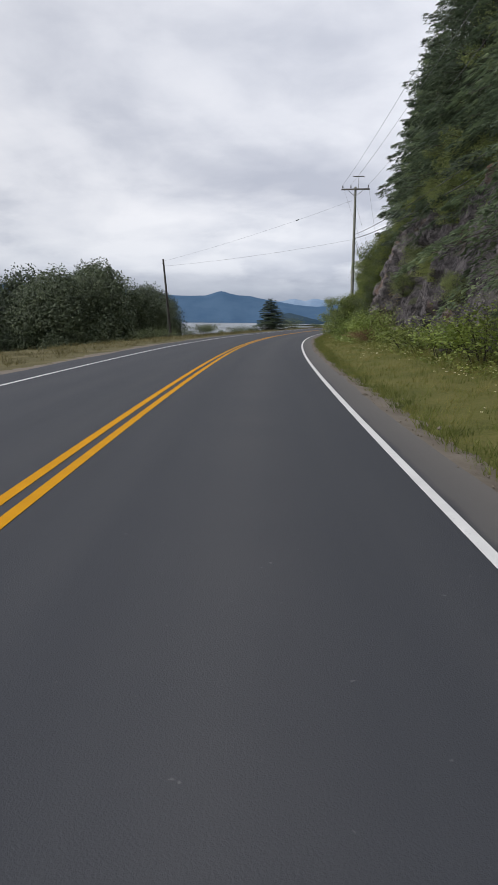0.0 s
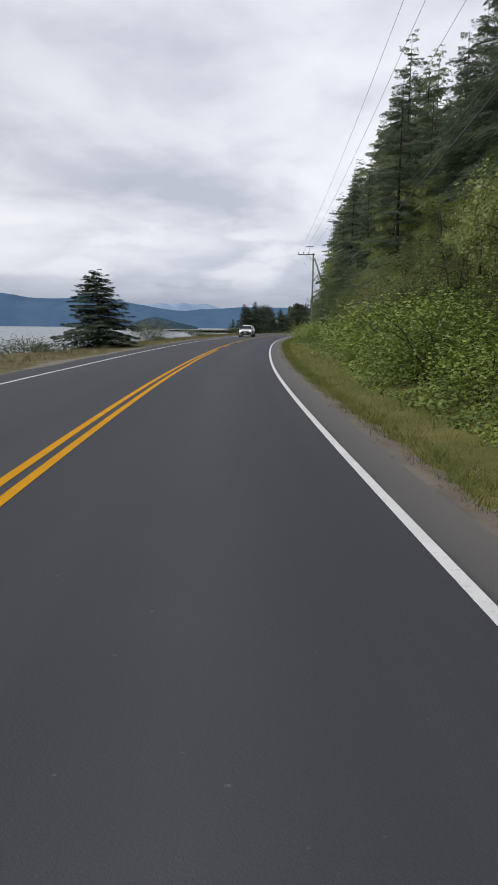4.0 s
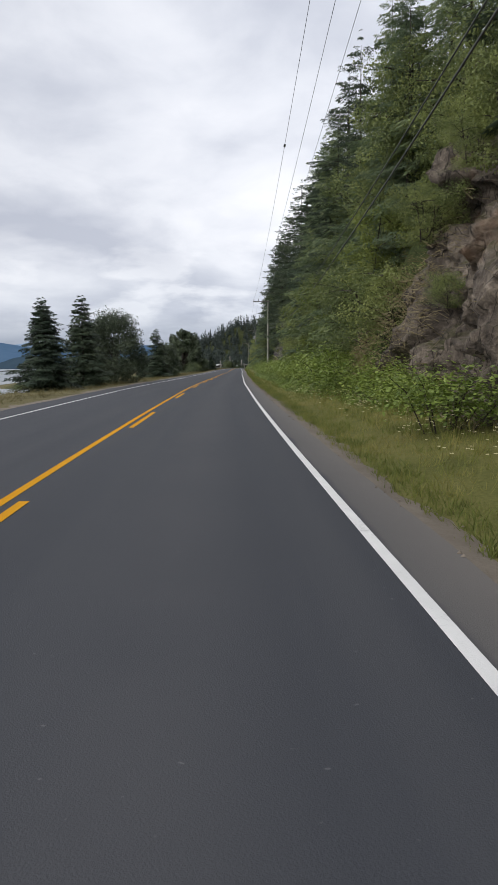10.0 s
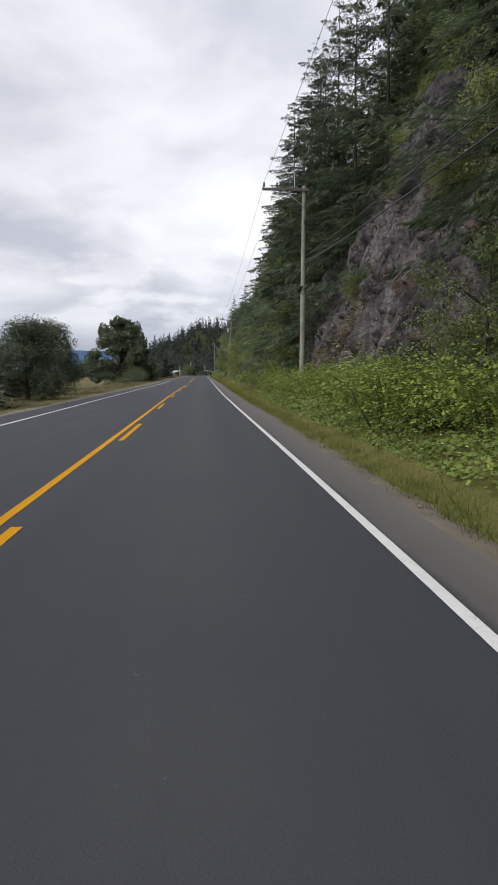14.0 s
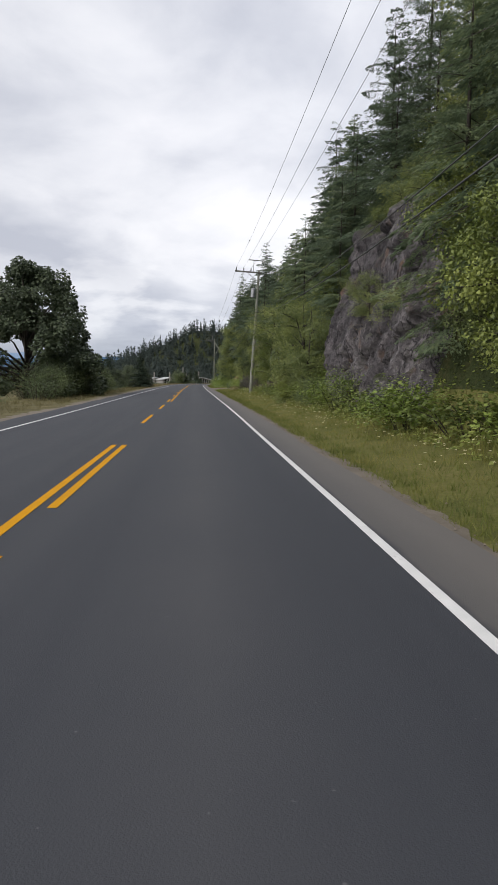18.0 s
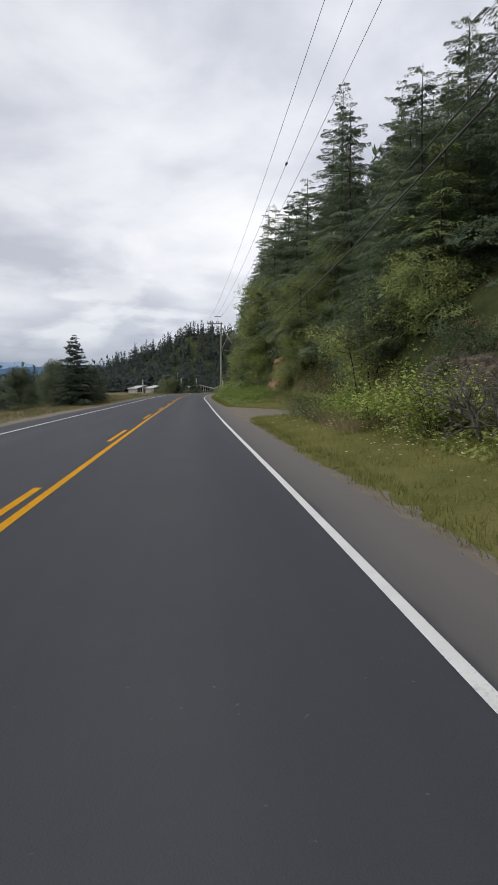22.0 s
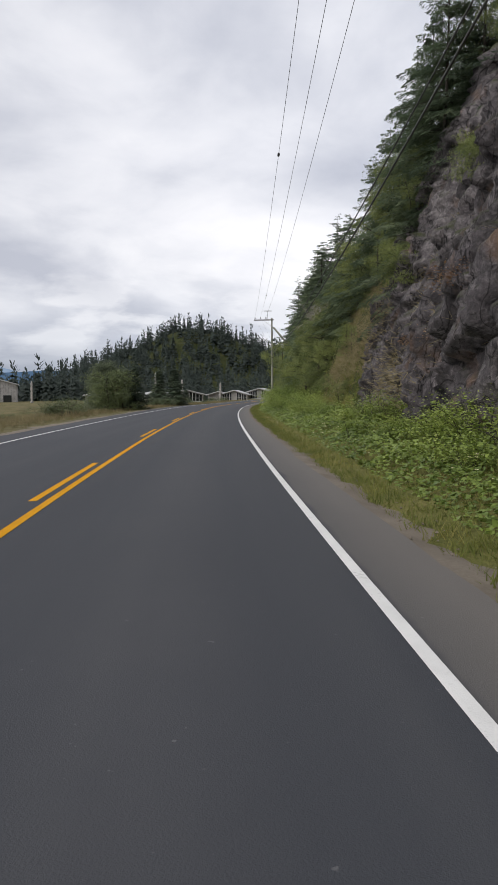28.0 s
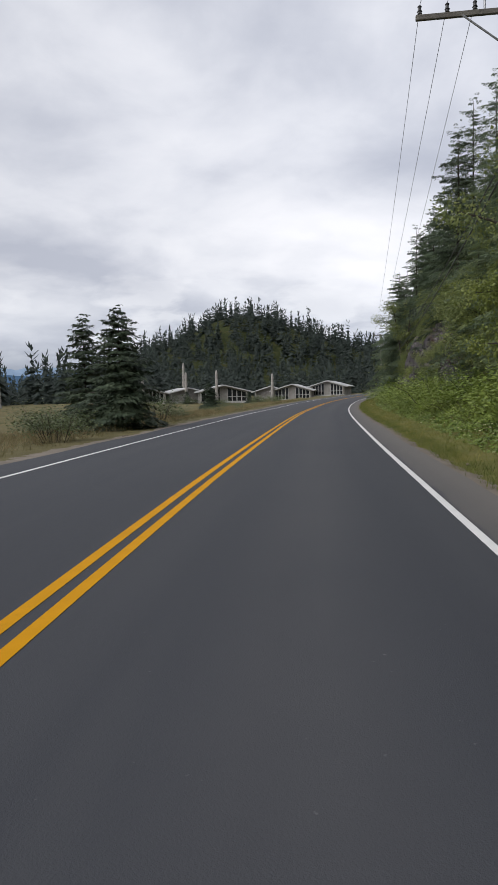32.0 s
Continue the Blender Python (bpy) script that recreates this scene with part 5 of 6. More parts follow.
# ---- utility poles and wires ----
def pole_meshes(h, r, mat):
    z = np.array([-0.6, 0.0, h * 0.3, h * 0.6, h * 0.9, h - 0.02, h])
    return tube(np.column_stack([z * 0, z * 0, z]), [r, r, r * 0.92, r * 0.8, r * 0.68, r * 0.66, r * 0.5], 14)


def cyl(a, b, r, sides=8):
    return tube([a, b], [r, r], sides)


def insulator(parent, x, z, ridge_=False):
    """A pin insulator on the arm: pin, and a stack of dark skirts."""
    prof = [(0.0, 0.012), (0.10, 0.012), (0.10, 0.07), (0.13, 0.055), (0.17, 0.05), (0.17, 0.075), (0.20, 0.05), (0.26, 0.045), (0.30, 0.06), (0.33, 0.03)]
    v, f = tube([(x, 0, z + p[0] + i * 1e-4) for i, p in enumerate(prof)], [p[1] for p in prof], 9)
    return part("insulator", mesh_from("insulator", v, f, M["insulator"]), None, parent, "dark pin insulator")


def frame_at(s, d, z, lean_r=0.0, lean_f=0.0):
    x, y = place(s, d)
    return pose(float(x), float(y), z, lean_f, lean_r, -math.degrees(float(heading(s))))


def utility_pole(s, d, base, h, arm="left", brace=None, transformer=False, tag=False, lean_r=0.0, lean_f=0.0, arm_drop=0.25, r=0.17, far=False):
    ob = thing("utility_pole", "weathered grey wooden utility pole with a crossarm beside the road", "utility pole", "utility poles", frame_at(s, d, base, lean_r, lean_f))
    v, f = pole_meshes(h, r, "pole_wood")
    part("pole", mesh_from("pole", v, f, M["pole_wood"], True), None, ob)
    x0, x1 = {"left": (-2.35, 0.25), "both": (-1.35, 1.35)}[arm]
    az = h - arm_drop
    bm = bmesh.new()
    box(bm, (x1 - x0, 0.10, 0.14), ((x0 + x1) / 2, -r * 0.66 - 0.05, az), 0.012)
    part("crossarm", bm, M["arm_wood"], ob, "grey wooden crossarm")
    braces = [(-1.15, -0.9)] if arm == "left" else [(-0.75, -0.7), (0.75, -0.7)]
    for bx, bz in braces:
        v, f = tube([(bx, -r - 0.06, az - 0.06), (0.0, -r * 0.8 - 0.01, az + bz)], [0.026, 0.026], 6)
        part("arm_brace", mesh_from("arm_brace", v, f, M["steel"]), None, ob)
    xs = (-2.22, -1.5, -0.78) if arm == "left" else (-1.22, -0.45, 1.22)
    for x in xs:
        insulator(ob, x, az + 0.07)
    # ridge pin with its short bar
    tx = -0.55 if arm == "left" else 0.28
    v, f = cyl((tx, -r * 0.5, az), (tx, -r * 0.5, az + 1.15), 0.028)
    part("riser", mesh_from("riser", v, f, M["steel"]), None, ob)
    bm = bmesh.new()
    box(bm, (1.05, 0.07, 0.08), (tx, -r * 0.5, az + 1.18), 0.008)
    part("top_bar", bm, M["arm_wood"], ob, "short bar on a riser above the pole")
    cz = h * 0.66
    for k in (0.0, -0.35):
        v, f = tube([(0, -r, cz + k), (0.0, -r - 0.10, cz + k)], [0.03, 0.045], 7)
        part("cable_clamp", mesh_from("cable_clamp", v, f, M["steel"]), None, ob)
    # ground wire moulding down the pole
    v, f = tube([(r * 0.7, r * 0.72, 0.1), (r * 0.6, r * 0.6, h * 0.6)], [0.018, 0.018], 5)
    part("ground_wire", mesh_from("ground_wire", v, f, M["cable"]), None, ob)
    if transformer:
        prof = [(-0.02, 0.05), (0.0, 0.20), (0.04, 0.235), (0.72, 0.235), (0.78, 0.25), (0.83, 0.24), (0.92, 0.10), (0.93, 0.02)]
        v, f = tube([(-0.42, -0.05, az - 2.4 + p[0] + i * 1e-4) for i, p in enumerate(prof)], [p[1] for p in prof], 18)
        tr = part("transformer", mesh_from("transformer", v, f, M["steel"], False), None, ob, "grey steel pole-top transformer can")
        for k, x in enumerate((-0.50, -0.34)):
            v, f = tube([(x, -0.05, az - 1.52), (x, -0.05, az - 1.45), (x, -0.05, az - 1.30)], [0.03, 0.06, 0.03], 8)
            part("bushing", mesh_from("bushing", v, f, M["insulator"]), None, tr)
    if tag:
        bm = bmesh.new()
        box(bm, (0.16, 0.012, 0.22), (0, -r - 0.012, 1.3), 0.004)
        tg = part("number_tag", bm, M["tag"], ob, "small white tag nailed to the pole")
        for k in range(2):
            bm = bmesh.new()
            box(bm, (0.11, 0.004, 0.04), (0, -r - 0.021, 1.34 - 0.08 * k))
            part("print_bar", bm, M["bar"], tg)
    if brace:
        (zt, dx, dz) = brace
        v, f = tube([(0.2, 0.05, zt), (0.2 + (dx - 0.2) * 0.5, 0.05, (zt + dz) / 2), (dx, 0.05, dz)], [0.12, 0.14, 0.155], 12)
        part("push_brace", mesh_from("push_brace", v, f, M["pole_wood"], True), None, ob, "slanting wooden brace pole leaning in from the rock")
        u = 0.45
        v, f = tube([(r * 0.4, 0, zt - 3.4), (0.2 + (dx - 0.2) * u, 0.05, zt + (dz - zt) * u + 0.2)], [0.06, 0.06], 8)
        part("tie_strut", mesh_from("tie_strut", v, f, M["pole_wood"]), None, ob)
    return ob


#      s      d     base  height arm    brace (top, out, foot)  transformer tag lean
POLES = [
    (-38.0, 5.6, 0.2, 12.0, "left", None, False, False, 0, 0),
    (69.6, 5.4, 1.0, 13.2, "both", None, False, False, 0, 0),
    (180.5, 4.45, 0.3, 12.4, "left", (11.6, 2.0, 6.6), False, False, 0, 0),
    (287.5, 5.6, 0.45, 11.45, "left", None, False, False, 0.2, 0),
    (387.4, 5.2, 0.3, 12.0, "left", None, True, False, 3.3, 0),
    (501.8, 4.05, 0.3, 11.9, "left", (10.9, 2.3, 7.7), False, True, 0.2, 0),
    (588.3, 4.95, 0.3, 11.3, "left", (10.1, 3.75, 5.9), False, False, -0.6, 0),
    (695.3, 3.7, 0.0, 11.2, "both", (9.5, 1.9, 4.5), False, False, 0, 0),
    (790.0, 4.5, -0.1, 11.4, "left", None, False, False, 0, 0),
]
pole_obs = []
for s, d, b, h, arm, br, tr, tg, lr, lf in POLES:
    pole_obs.append((utility_pole(s, d, b, h, arm, br, tr, tg, lr, lf), h, arm))


def wire(name, pts_pairs, sag, r, mat, label, splice=()):
    """A wire strung from point to point with sag."""
    pts = []
    for (a, b) in zip(pts_pairs, pts_pairs[1:]):
        n = 18
        span = (b - a).length
        for k in range(n):
            u = k / n
            p = a.lerp(b, u)
            p.z -= 4 * sag * (span / 100) ** 2 * u * (1 - u)
            pts.append(p)
    pts.append(pts_pairs[-1].copy())
    v, f = tube([tuple(p) for p in pts], r, 5, False)
    ob = thing(name, label, "wire", "overhead wires")
    part("conductor", mesh_from("conductor", v, f, M[mat], True), None, ob)
    for u in splice:
        i = int(u * (len(pts) - 1))
        p, q = pts[i], pts[i + 1]
        w_ = (q - p).normalized()
        v, f = tube([tuple(p - w_ * 0.16), tuple(p - w_ * 0.1), tuple(p + w_ * 0.1), tuple(p + w_ * 0.16)], [0.015, 0.05, 0.05, 0.015], 7)
        part("splice", mesh_from("splice", v, f, M["insulator"]), None, ob)
    return ob


bpy.context.view_layer.update()
for k in range(3):
    pts = []
    for ob, h, arm in pole_obs:
        x = ((-2.22, -1.5, -0.78) if arm == "left" else (-1.22, -0.45, 1.22))[k]
        pts.append(ob.matrix_basis @ Vector((x, -0.12, h - 0.25 + 0.40)))
    wire("power_line", pts, 1.3, 0.0085, "wire", "thin grey overhead power conductor strung between poles", (0.06, 0.15, 0.22, 0.29, 0.36, 0.41, 0.48, 0.54, 0.61, 0.66, 0.72)[k::3])
for k, (dz, sg, rr) in enumerate(((0.0, 1.5, 0.019), (-0.35, 1.75, 0.026))):
    pts = [ob.matrix_basis @ Vector((0, -0.27, h * 0.66 + dz)) for ob, h, arm in pole_obs]
    wire("telephone_cable", pts, sg, rr, "cable", "thick dark communication cable strung between poles")

# old leaning pole by the sea, and the two service wires over the road
old = thing("old_pole", "dark leaning wooden pole among trees by the sea", "utility pole", "", frame_at(73.7, -14.1, -0.6, -1.0, 15.5))
v, f = pole_meshes(8.6, 0.14, "old_pole")
part("pole", mesh_from("pole", v, f, M["old_pole"], True), None, old)
bm = bmesh.new()
box(bm, (0.10, 0.5, 0.10), (0, -0.05, 8.2), 0.01)
part("stub_arm", bm, M["old_pole"], old)
v, f = cyl((0, 0, 7.4), (0.6, -3.2, 0.2), 0.012, 5)
part("guy_wire", mesh_from("guy_wire", v, f, M["wire"]), None, old)
bpy.context.view_layer.update()
p1 = pole_obs[1][0]
for za, zb, rr in ((12.0, 8.4, 0.007), (8.3, 7.9, 0.008)):
    wire("service_wire", [p1.matrix_basis @ Vector((-0.15, 0, za)), old.matrix_basis @ Vector((0, 0, zb))], 6.0, rr, "wire", "thin service wire crossing over the road", (0.3,) if za > 10 else ())


# ---- trees and shrubs on the seaward side ----
G_SEA = "trees on the seaward side"
sea_spruce = Kind("spruce_tree", conifer(6.4, 2.6, 51, 0.17, 0.34, 0.0, "needles_sea", 1.2, 0.012, 0.62), "dense dark green young spruce by the sea", "spruce tree", G_SEA)
sea_spruce2 = Kind("spruce_tree", conifer(7.2, 2.3, 52, 0.19, 0.30, 0.0, "needles_sea", 1.2, 0.012, 0.62), "dark green pointed spruce by the sea", "spruce tree", G_SEA)
alder_big = Kind("alder_tree", broadleaf(8.2, 9.0, 53, 46000, 0.165, "leaves_sea", 1, 0.04, 0.8, 1.3, 64), "broad dark green alder beside the highway", "alder tree", G_SEA)
alder_mid = Kind("alder_tree", broadleaf(7.6, 7.0, 54, 30000, 0.14, "leaves_sea", 1, 0.04, 0.8, 1.35, 56), "leafy green alder beside the highway", "alder tree", G_SEA)
maple = Kind("broadleaf_tree", broadleaf(14.0, 14.0, 55, 52000, 0.24, "leaves_sea", 1, 0.06, 0.9, 0.66, 88), "large spreading dark green tree beside the highway", "broadleaf tree", G_SEA)
sea_shrub = Kind("sea_shrub", bush(3.2, 1.7, 56, 2600, 0.10, "leaves_deep"), "low green shrub on the sea bank", "shrub", "shrubs on the sea bank", names=("cane_tangle", "foliage"))
weed = Kind("sea_shrub", bush(2.4, 0.8, 57, 1500, 0.08, "leaves_deep"), "low tangled weeds on the sea bank", "weeds", "shrubs on the sea bank", names=("cane_tangle", "foliage"))

for s, d, sc in ((76, -22.5, 1.3), (82, -27, 1.5), (74, -31, 1.5), (87, -20.5, 1.0), (90, -32, 1.45), (79, -18.8, 0.85), (72, -26, 1.3), (84, -36, 1.4)):
    alder_big.put(s, d, sc * 0.97)
sea_spruce.put(125.5, -11.6, 1.35, tall=0.68)
sea_spruce.put(226, -12.3, 0.95)
sea_spruce2.put(230, -13.6, 0.95)
sea_spruce2.put(236, -12.0, 1.05)
alder_mid.put(244, -10.8, 0.88)
alder_mid.put(250, -14.5, 0.9)
sea_spruce2.put(282, -11.4, 1.02)
sea_spruce.put(286, -14.0, 0.8)
alder_mid.put(293, -11.0, 0.66)
alder_mid.put(306, -12.6, 0.78)
maple.put(386, -16.2, 1.1, tall=0.89)
field_shrub = Kind("alder_shrub", broadleaf(3.8, 4.8, 59, 11000, 0.12, "leaves_deep", 4, 0.02), "rounded green alder shrub at the field edge", "shrub", "shrubs at the field edge")
for s, d, sc in ((377, -11.8, 0.7), (381, -12.6, 0.95), (385, -11.6, 0.8), (389, -12.9, 1.0), (393, -12.0, 0.85), (398, -13.4, 0.95), (403, -12.4, 0.8), (408, -14.0, 0.9), (414, -13.2, 0.75), (420, -14.6, 0.8), (427, -13.8, 0.65), (436, -15.0, 0.7), (468, -12.4, 0.95), (473, -13.6, 1.0), (478, -15.2, 0.9), (565, -11.4, 1.1), (573, -12.8, 1.1)):
    field_shrub.put(s, d, sc)
sea_spruce.put(470, -14.2, 0.68)
alder_mid.put(567, -12.4, 0.66)
alder_mid.put(420, -17, 0.75)
alder_mid.put(432, -22, 0.8)
sea_spruce2.put(454, -10.9, 0.92)
sea_spruce.put(447, -18.5, 0.8)
for s, d, sc in ((461, -10.6, 0.52), (463, -12.4, 0.5), (458.5, -13.6, 0.58), (452, -15.5, 0.5), (466, -16, 0.5), (474, -21, 0.5), (481, -24, 0.55)):
    alder_mid.put(s, d, sc)
sea_spruce2.put(441, -15.4, 0.9)
sea_spruce.put(489, -18, 0.85)
alder_mid.put(500, -21, 0.62)
sea_spruce2.put(569, -9.8, 0.72)
alder_mid.put(571, -11.8, 0.6)
sea_spruce.put(601, -9.9, 0.95)
sea_spruce2.put(604, -12.8, 0.86)
alder_mid.put(620, -16, 0.55)
sea_spruce.put(655, -17, 0.62)
for s in np.arange(60, 340, 4.2):
    si, d = s + rng.uniform(-1.5, 1.5), -rng.uniform(13.2, 16.5)
    (weed if rng.random() < 0.75 else sea_shrub).put(si, d, rng.uniform(0.6, 1.0))
for s in np.arange(345, 690, 4.5):
    si, d = s + rng.uniform(-1.5, 1.5), -rng.uniform(11.5, 16.5)
    near = 368 < si < 412
    (sea_shrub if near or rng.random() < 0.3 else weed).put(si, d, rng.uniform(0.8, 1.25) if near else rng.uniform(0.55, 0.95))
for s, d, sc in ((152, -13.2, 1.5), (157, -14.5, 1.2), (118, -14.5, 1.1), (378, -13.5, 1.5), (386, -12.8, 1.6), (393, -13.0, 1.5), (402, -12.6, 1.4), (548, -11.5, 0.9), (592, -9.6, 0.8), (612, -11, 1.1)):
    sea_shrub.put(s, d, sc)
for s, d, sc in ((700, -30, 0.5), (706, -24, 0.45), (712, -40, 0.5), (690, -27, 0.4), (704, -47, 0.45)):
    sea_spruce.put(s, d, sc)
    sea_shrub.put(s - 4, d + 3, 0.9)
far_spots = []
g = np.random.default_rng(77)
for _ in range(110):
    s, d = g.uniform(735, 860), -g.uniform(70, 165)
    x, y = place(s, d)
    far_spots.append((float(x), float(y), -2.0, g.uniform(8, 19)))
for _ in range(60):
    s, d = g.uniform(760, 850), -g.uniform(14, 75)
    x, y = place(s, d)
    far_spots.append((float(x), float(y), -1.5, g.uniform(6, 13)))
for s, d, h in ((733, -112, 16), (736, -108, 15), (745, -104, 20), (742, -97, 17), (747, -94, 18), (740, -91, 16), (752, -88, 17), (722, -124, 13)):
    x, y = place(s, d)
    far_spots.append((float(x), float(y), -2.0, h))
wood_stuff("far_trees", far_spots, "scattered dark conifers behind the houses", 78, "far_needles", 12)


# withered rust-brown shrubs at the foot of the rocks
withered = Kind("withered_shrub", bush(2.4, 0.9, 58, 2200, 0.085, "rusty"), "withered rust-brown shrub at the foot of the rock", "shrub", "withered shrubs", names=("cane_tangle", "foliage"))
for s, d, sc, z in ((42, 5.6, 0.8, None), (44.5, 5.8, 1.0, None), (47, 6.0, 0.9, None), (167.0, 5.0, 0.5, 0.9), (167.9, 5.5, 0.5, 3.3), (168.8, 6.2, 0.6, 5.7), (284, 8.2, 0.8, 3.0), (287, 8.0, 0.7, 2.2), (515, 7.4, 0.9, 4.2), (519, 7.0, 0.8, 3.0), (568, 6.4, 0.6, None)):
    withered.put(s, d, sc, z=z)


def bare_shrub(s, x, h, seed, lift=0.6, mat="dead_wood"):
    """A dead, leafless shrub: pale forking twigs."""
    g = np.random.default_rng(seed)
    d = float(toe(s)) + x
    px, py = place(s, d)
    chunks = []

    def fork(a, way, ln, r, depth):
        b = a + way * ln
        chunks.append(tube([a, (a + b) / 2 + g.normal(0, 0.05 * ln, 3), b], [r, r * 0.85, r * 0.65], 5, False))
        if depth:
            for _ in range(3):
                w_ = way + g.normal(0, 0.55, 3) + np.array([-0.12, 0, 0.05])
                fork(b, w_ / np.linalg.norm(w_), ln * g.uniform(0.55, 0.85), r * 0.62, depth - 1)

    for k in range(3):
        w_ = np.array([g.normal(-0.3, 0.35), g.normal(0, 0.35), 1.0])
        fork(np.zeros(3), w_ / np.linalg.norm(w_), h * 0.34, 0.055, 4)
    vv, ff = join(chunks)
    ob = thing("dead_shrub", "leafless grey dead shrub tangled on the slope", "dead tree", "dead trees", pose(float(px), float(py), float(ground_z(s, d)) + lift))
    part("bare_crown", mesh_from("bare_crown", vv, ff, M[mat], True), None, ob)


for s, x, h, k in ((393.5, -0.7, 1.7, 4), (396, -0.9, 1.9, 5), (398.5, -0.7, 2.0, 6), (401, -0.8, 1.8, 7), (403.5, -0.6, 1.7, 8)):
    bare_shrub(s, x, h, k, -0.05, "arm_wood")
for s, x, h, k in ((557, 1.6, 4.2, 1), (560.5, 1.9, 3.8, 2), (563.5, 1.4, 3.4, 3)):
    bare_shrub(s, x, h, k)


# dead pale trunks and a splintered stump on the slope
def snag(s, x, h, r, label, lean=0.0):
    d = float(toe(s)) + x
    px, py = place(s, d)
    z = float(ground_z(s, d)) - 0.3
    g = np.random.default_rng(int(s))
    zs = np.linspace(0, h, 7)
    v, f = tube(np.column_stack([np.cumsum(g.normal(0, 0.05, 7)), np.cumsum(g.normal(0, 0.05, 7)), zs]), np.linspace(r, r * 0.35, 7), 9)
    chunks = [(v, f)]
    for k in range(5):
        a, zz = g.uniform(0, 6.28), h * g.uniform(0.35, 0.95)
        chunks.append(tube([(0, 0, zz), (math.cos(a) * 0.7, math.sin(a) * 0.7, zz + 0.25)], [0.035, 0.008], 5))
    vv, ff = join(chunks)
    ob = thing("dead_tree", label, "dead tree", "dead trees", pose(float(px), float(py), z, lean, 0, 0))
    part("trunk", mesh_from("trunk", vv, ff, M["dead_wood"], True), None, ob)


for s, x, h, r in ((441.5, 2.5, 8.4, 0.2), (442.8, 2.3, 9.0, 0.22), (335, 4.4, 4.5, 0.24), (338, 3.6, 3.0, 0.12), (430, 6, 9, 0.18), (262, 6.5, 9, 0.14)):
    snag(s, x, h, r, "pale dead standing trunk on the slope")


# ---- grass, dry grass, flowers ----
def scatter(name, spans, count, h0, h1, mat, label, seed, width=0.012, lean=0.5):
    """Grass on stretches of ground: (s0, s1, d-from, d-to) with offsets as functions of s."""
    g = np.random.default_rng(seed)
    area = np.array([(b - a) * max(0.2, float(q((a + b) / 2) - p((a + b) / 2))) for a, b, p, q in spans])
    S, D = [], []
    for (a, b, p, q), n in zip(spans, (count * area / area.sum()).astype(int)):
        tuft = max(1, n // 7)
        s = g.uniform(a, b, tuft)
        u = g.uniform(0, 1, tuft)
        d = p(s) + (q(s) - p(s)) * u
        S.append(np.repeat(s, 7) + g.normal(0, 0.07, tuft * 7))
        D.append(np.repeat(d, 7) + g.normal(0, 0.07, tuft * 7))
    S, D = np.concatenate(S), np.concatenate(D)
    n = len(S)
    X, Y = place(S, D)
    Z = ground_z(S, D) - 0.03
    ln = g.uniform(h0, h1, n)
    way = np.column_stack([g.normal(0, lean, n), g.normal(0, lean, n), np.ones(n)])
    nr = np.column_stack([g.normal(0, 1, n), g.normal(0, 1, n), np.zeros(n) + 0.1])
    v, f = slivers(np.column_stack([X, Y, Z]), way, nr, ln, np.full(n, width) * g.uniform(0.7, 1.4, n))
    return tagged(new(name, mesh_from(name, v, f, M[mat])), label, "grass", kind="stuff")


def flat_(v):
    return lambda s: np.full(np.shape(s), float(v))


def foot(k):
    return lambda s: toe(s) + k


gravel_edge = lambda s: paved_mean(s) + 0.46 + np.exp(-((np.asarray(s) - 433.0) / 6.5) ** 2) * 5.5
scatter("verge_grass", [(-5, 690, gravel_edge, foot(-0.6))], 270000, 0.06, 0.24, "grass", "short olive green verge grass", 61)
scatter("verge_grass_tall", [(-5, 690, foot(-2.0), foot(0.3))], 50000, 0.2, 0.6, "grass", "long grass at the foot of the slope", 62, 0.014, 0.35)
scatter("edge_tufts", [(-5, 690, lambda s: paved_mean(s) + 0.22 + np.exp(-((np.asarray(s) - 433.0) / 6.5) ** 2) * 5.0, lambda s: paved_mean(s) + 0.80 + np.exp(-((np.asarray(s) - 433.0) / 6.5) ** 2) * 5.4)], 120000, 0.08, 0.22, "grass", "sparse grass tufts at the gravel edge", 68)
scatter("field_grass", [(462, 690, flat_(-24), flat_(-9.4))], 60000, 0.15, 0.5, "straw", "tawny dry grass on the flat field", 69, 0.02, 0.45)
scatter("bank_grass", [(409, 424, foot(-2.4), foot(0.4)), (440, 460, foot(-1.5), foot(1.6))], 26000, 0.3, 0.9, "straw", "tall tan grass beside the gravel bay", 70, 0.014, 0.35)
scatter("outcrop_grass", [(383, 410, foot(1.2), foot(6.0))], 26000, 0.12, 0.45, "straw", "tawny dry grass on the slope above the outcrop", 71, 0.016, 0.6)
scatter("slope_grass", [(529, 548, foot(-0.4), foot(3.2))], 20000, 0.15, 0.5, "grass", "olive grass on the steep bank past the rock", 73, 0.018, 0.6)
scatter("slope_straw", [(529, 545, foot(0.6), foot(3.0))], 12000, 0.2, 0.6, "straw", "tawny dry grass on the steep bank past the rock", 74, 0.018, 0.6)
scatter("bank_grass", [(380, 411, foot(0.5), foot(5.0))], 26000, 0.15, 0.45, "rusty", "withered red-brown grass on the earth bank above the low rock", 75, 0.02, 0.6)
scatter("sea_verge_grass", [(20, 690, flat_(-14.5), flat_(-8.7))], 90000, 0.12, 0.42, "tawny_grass", "rough tawny grass on the seaward verge", 63, 0.016)
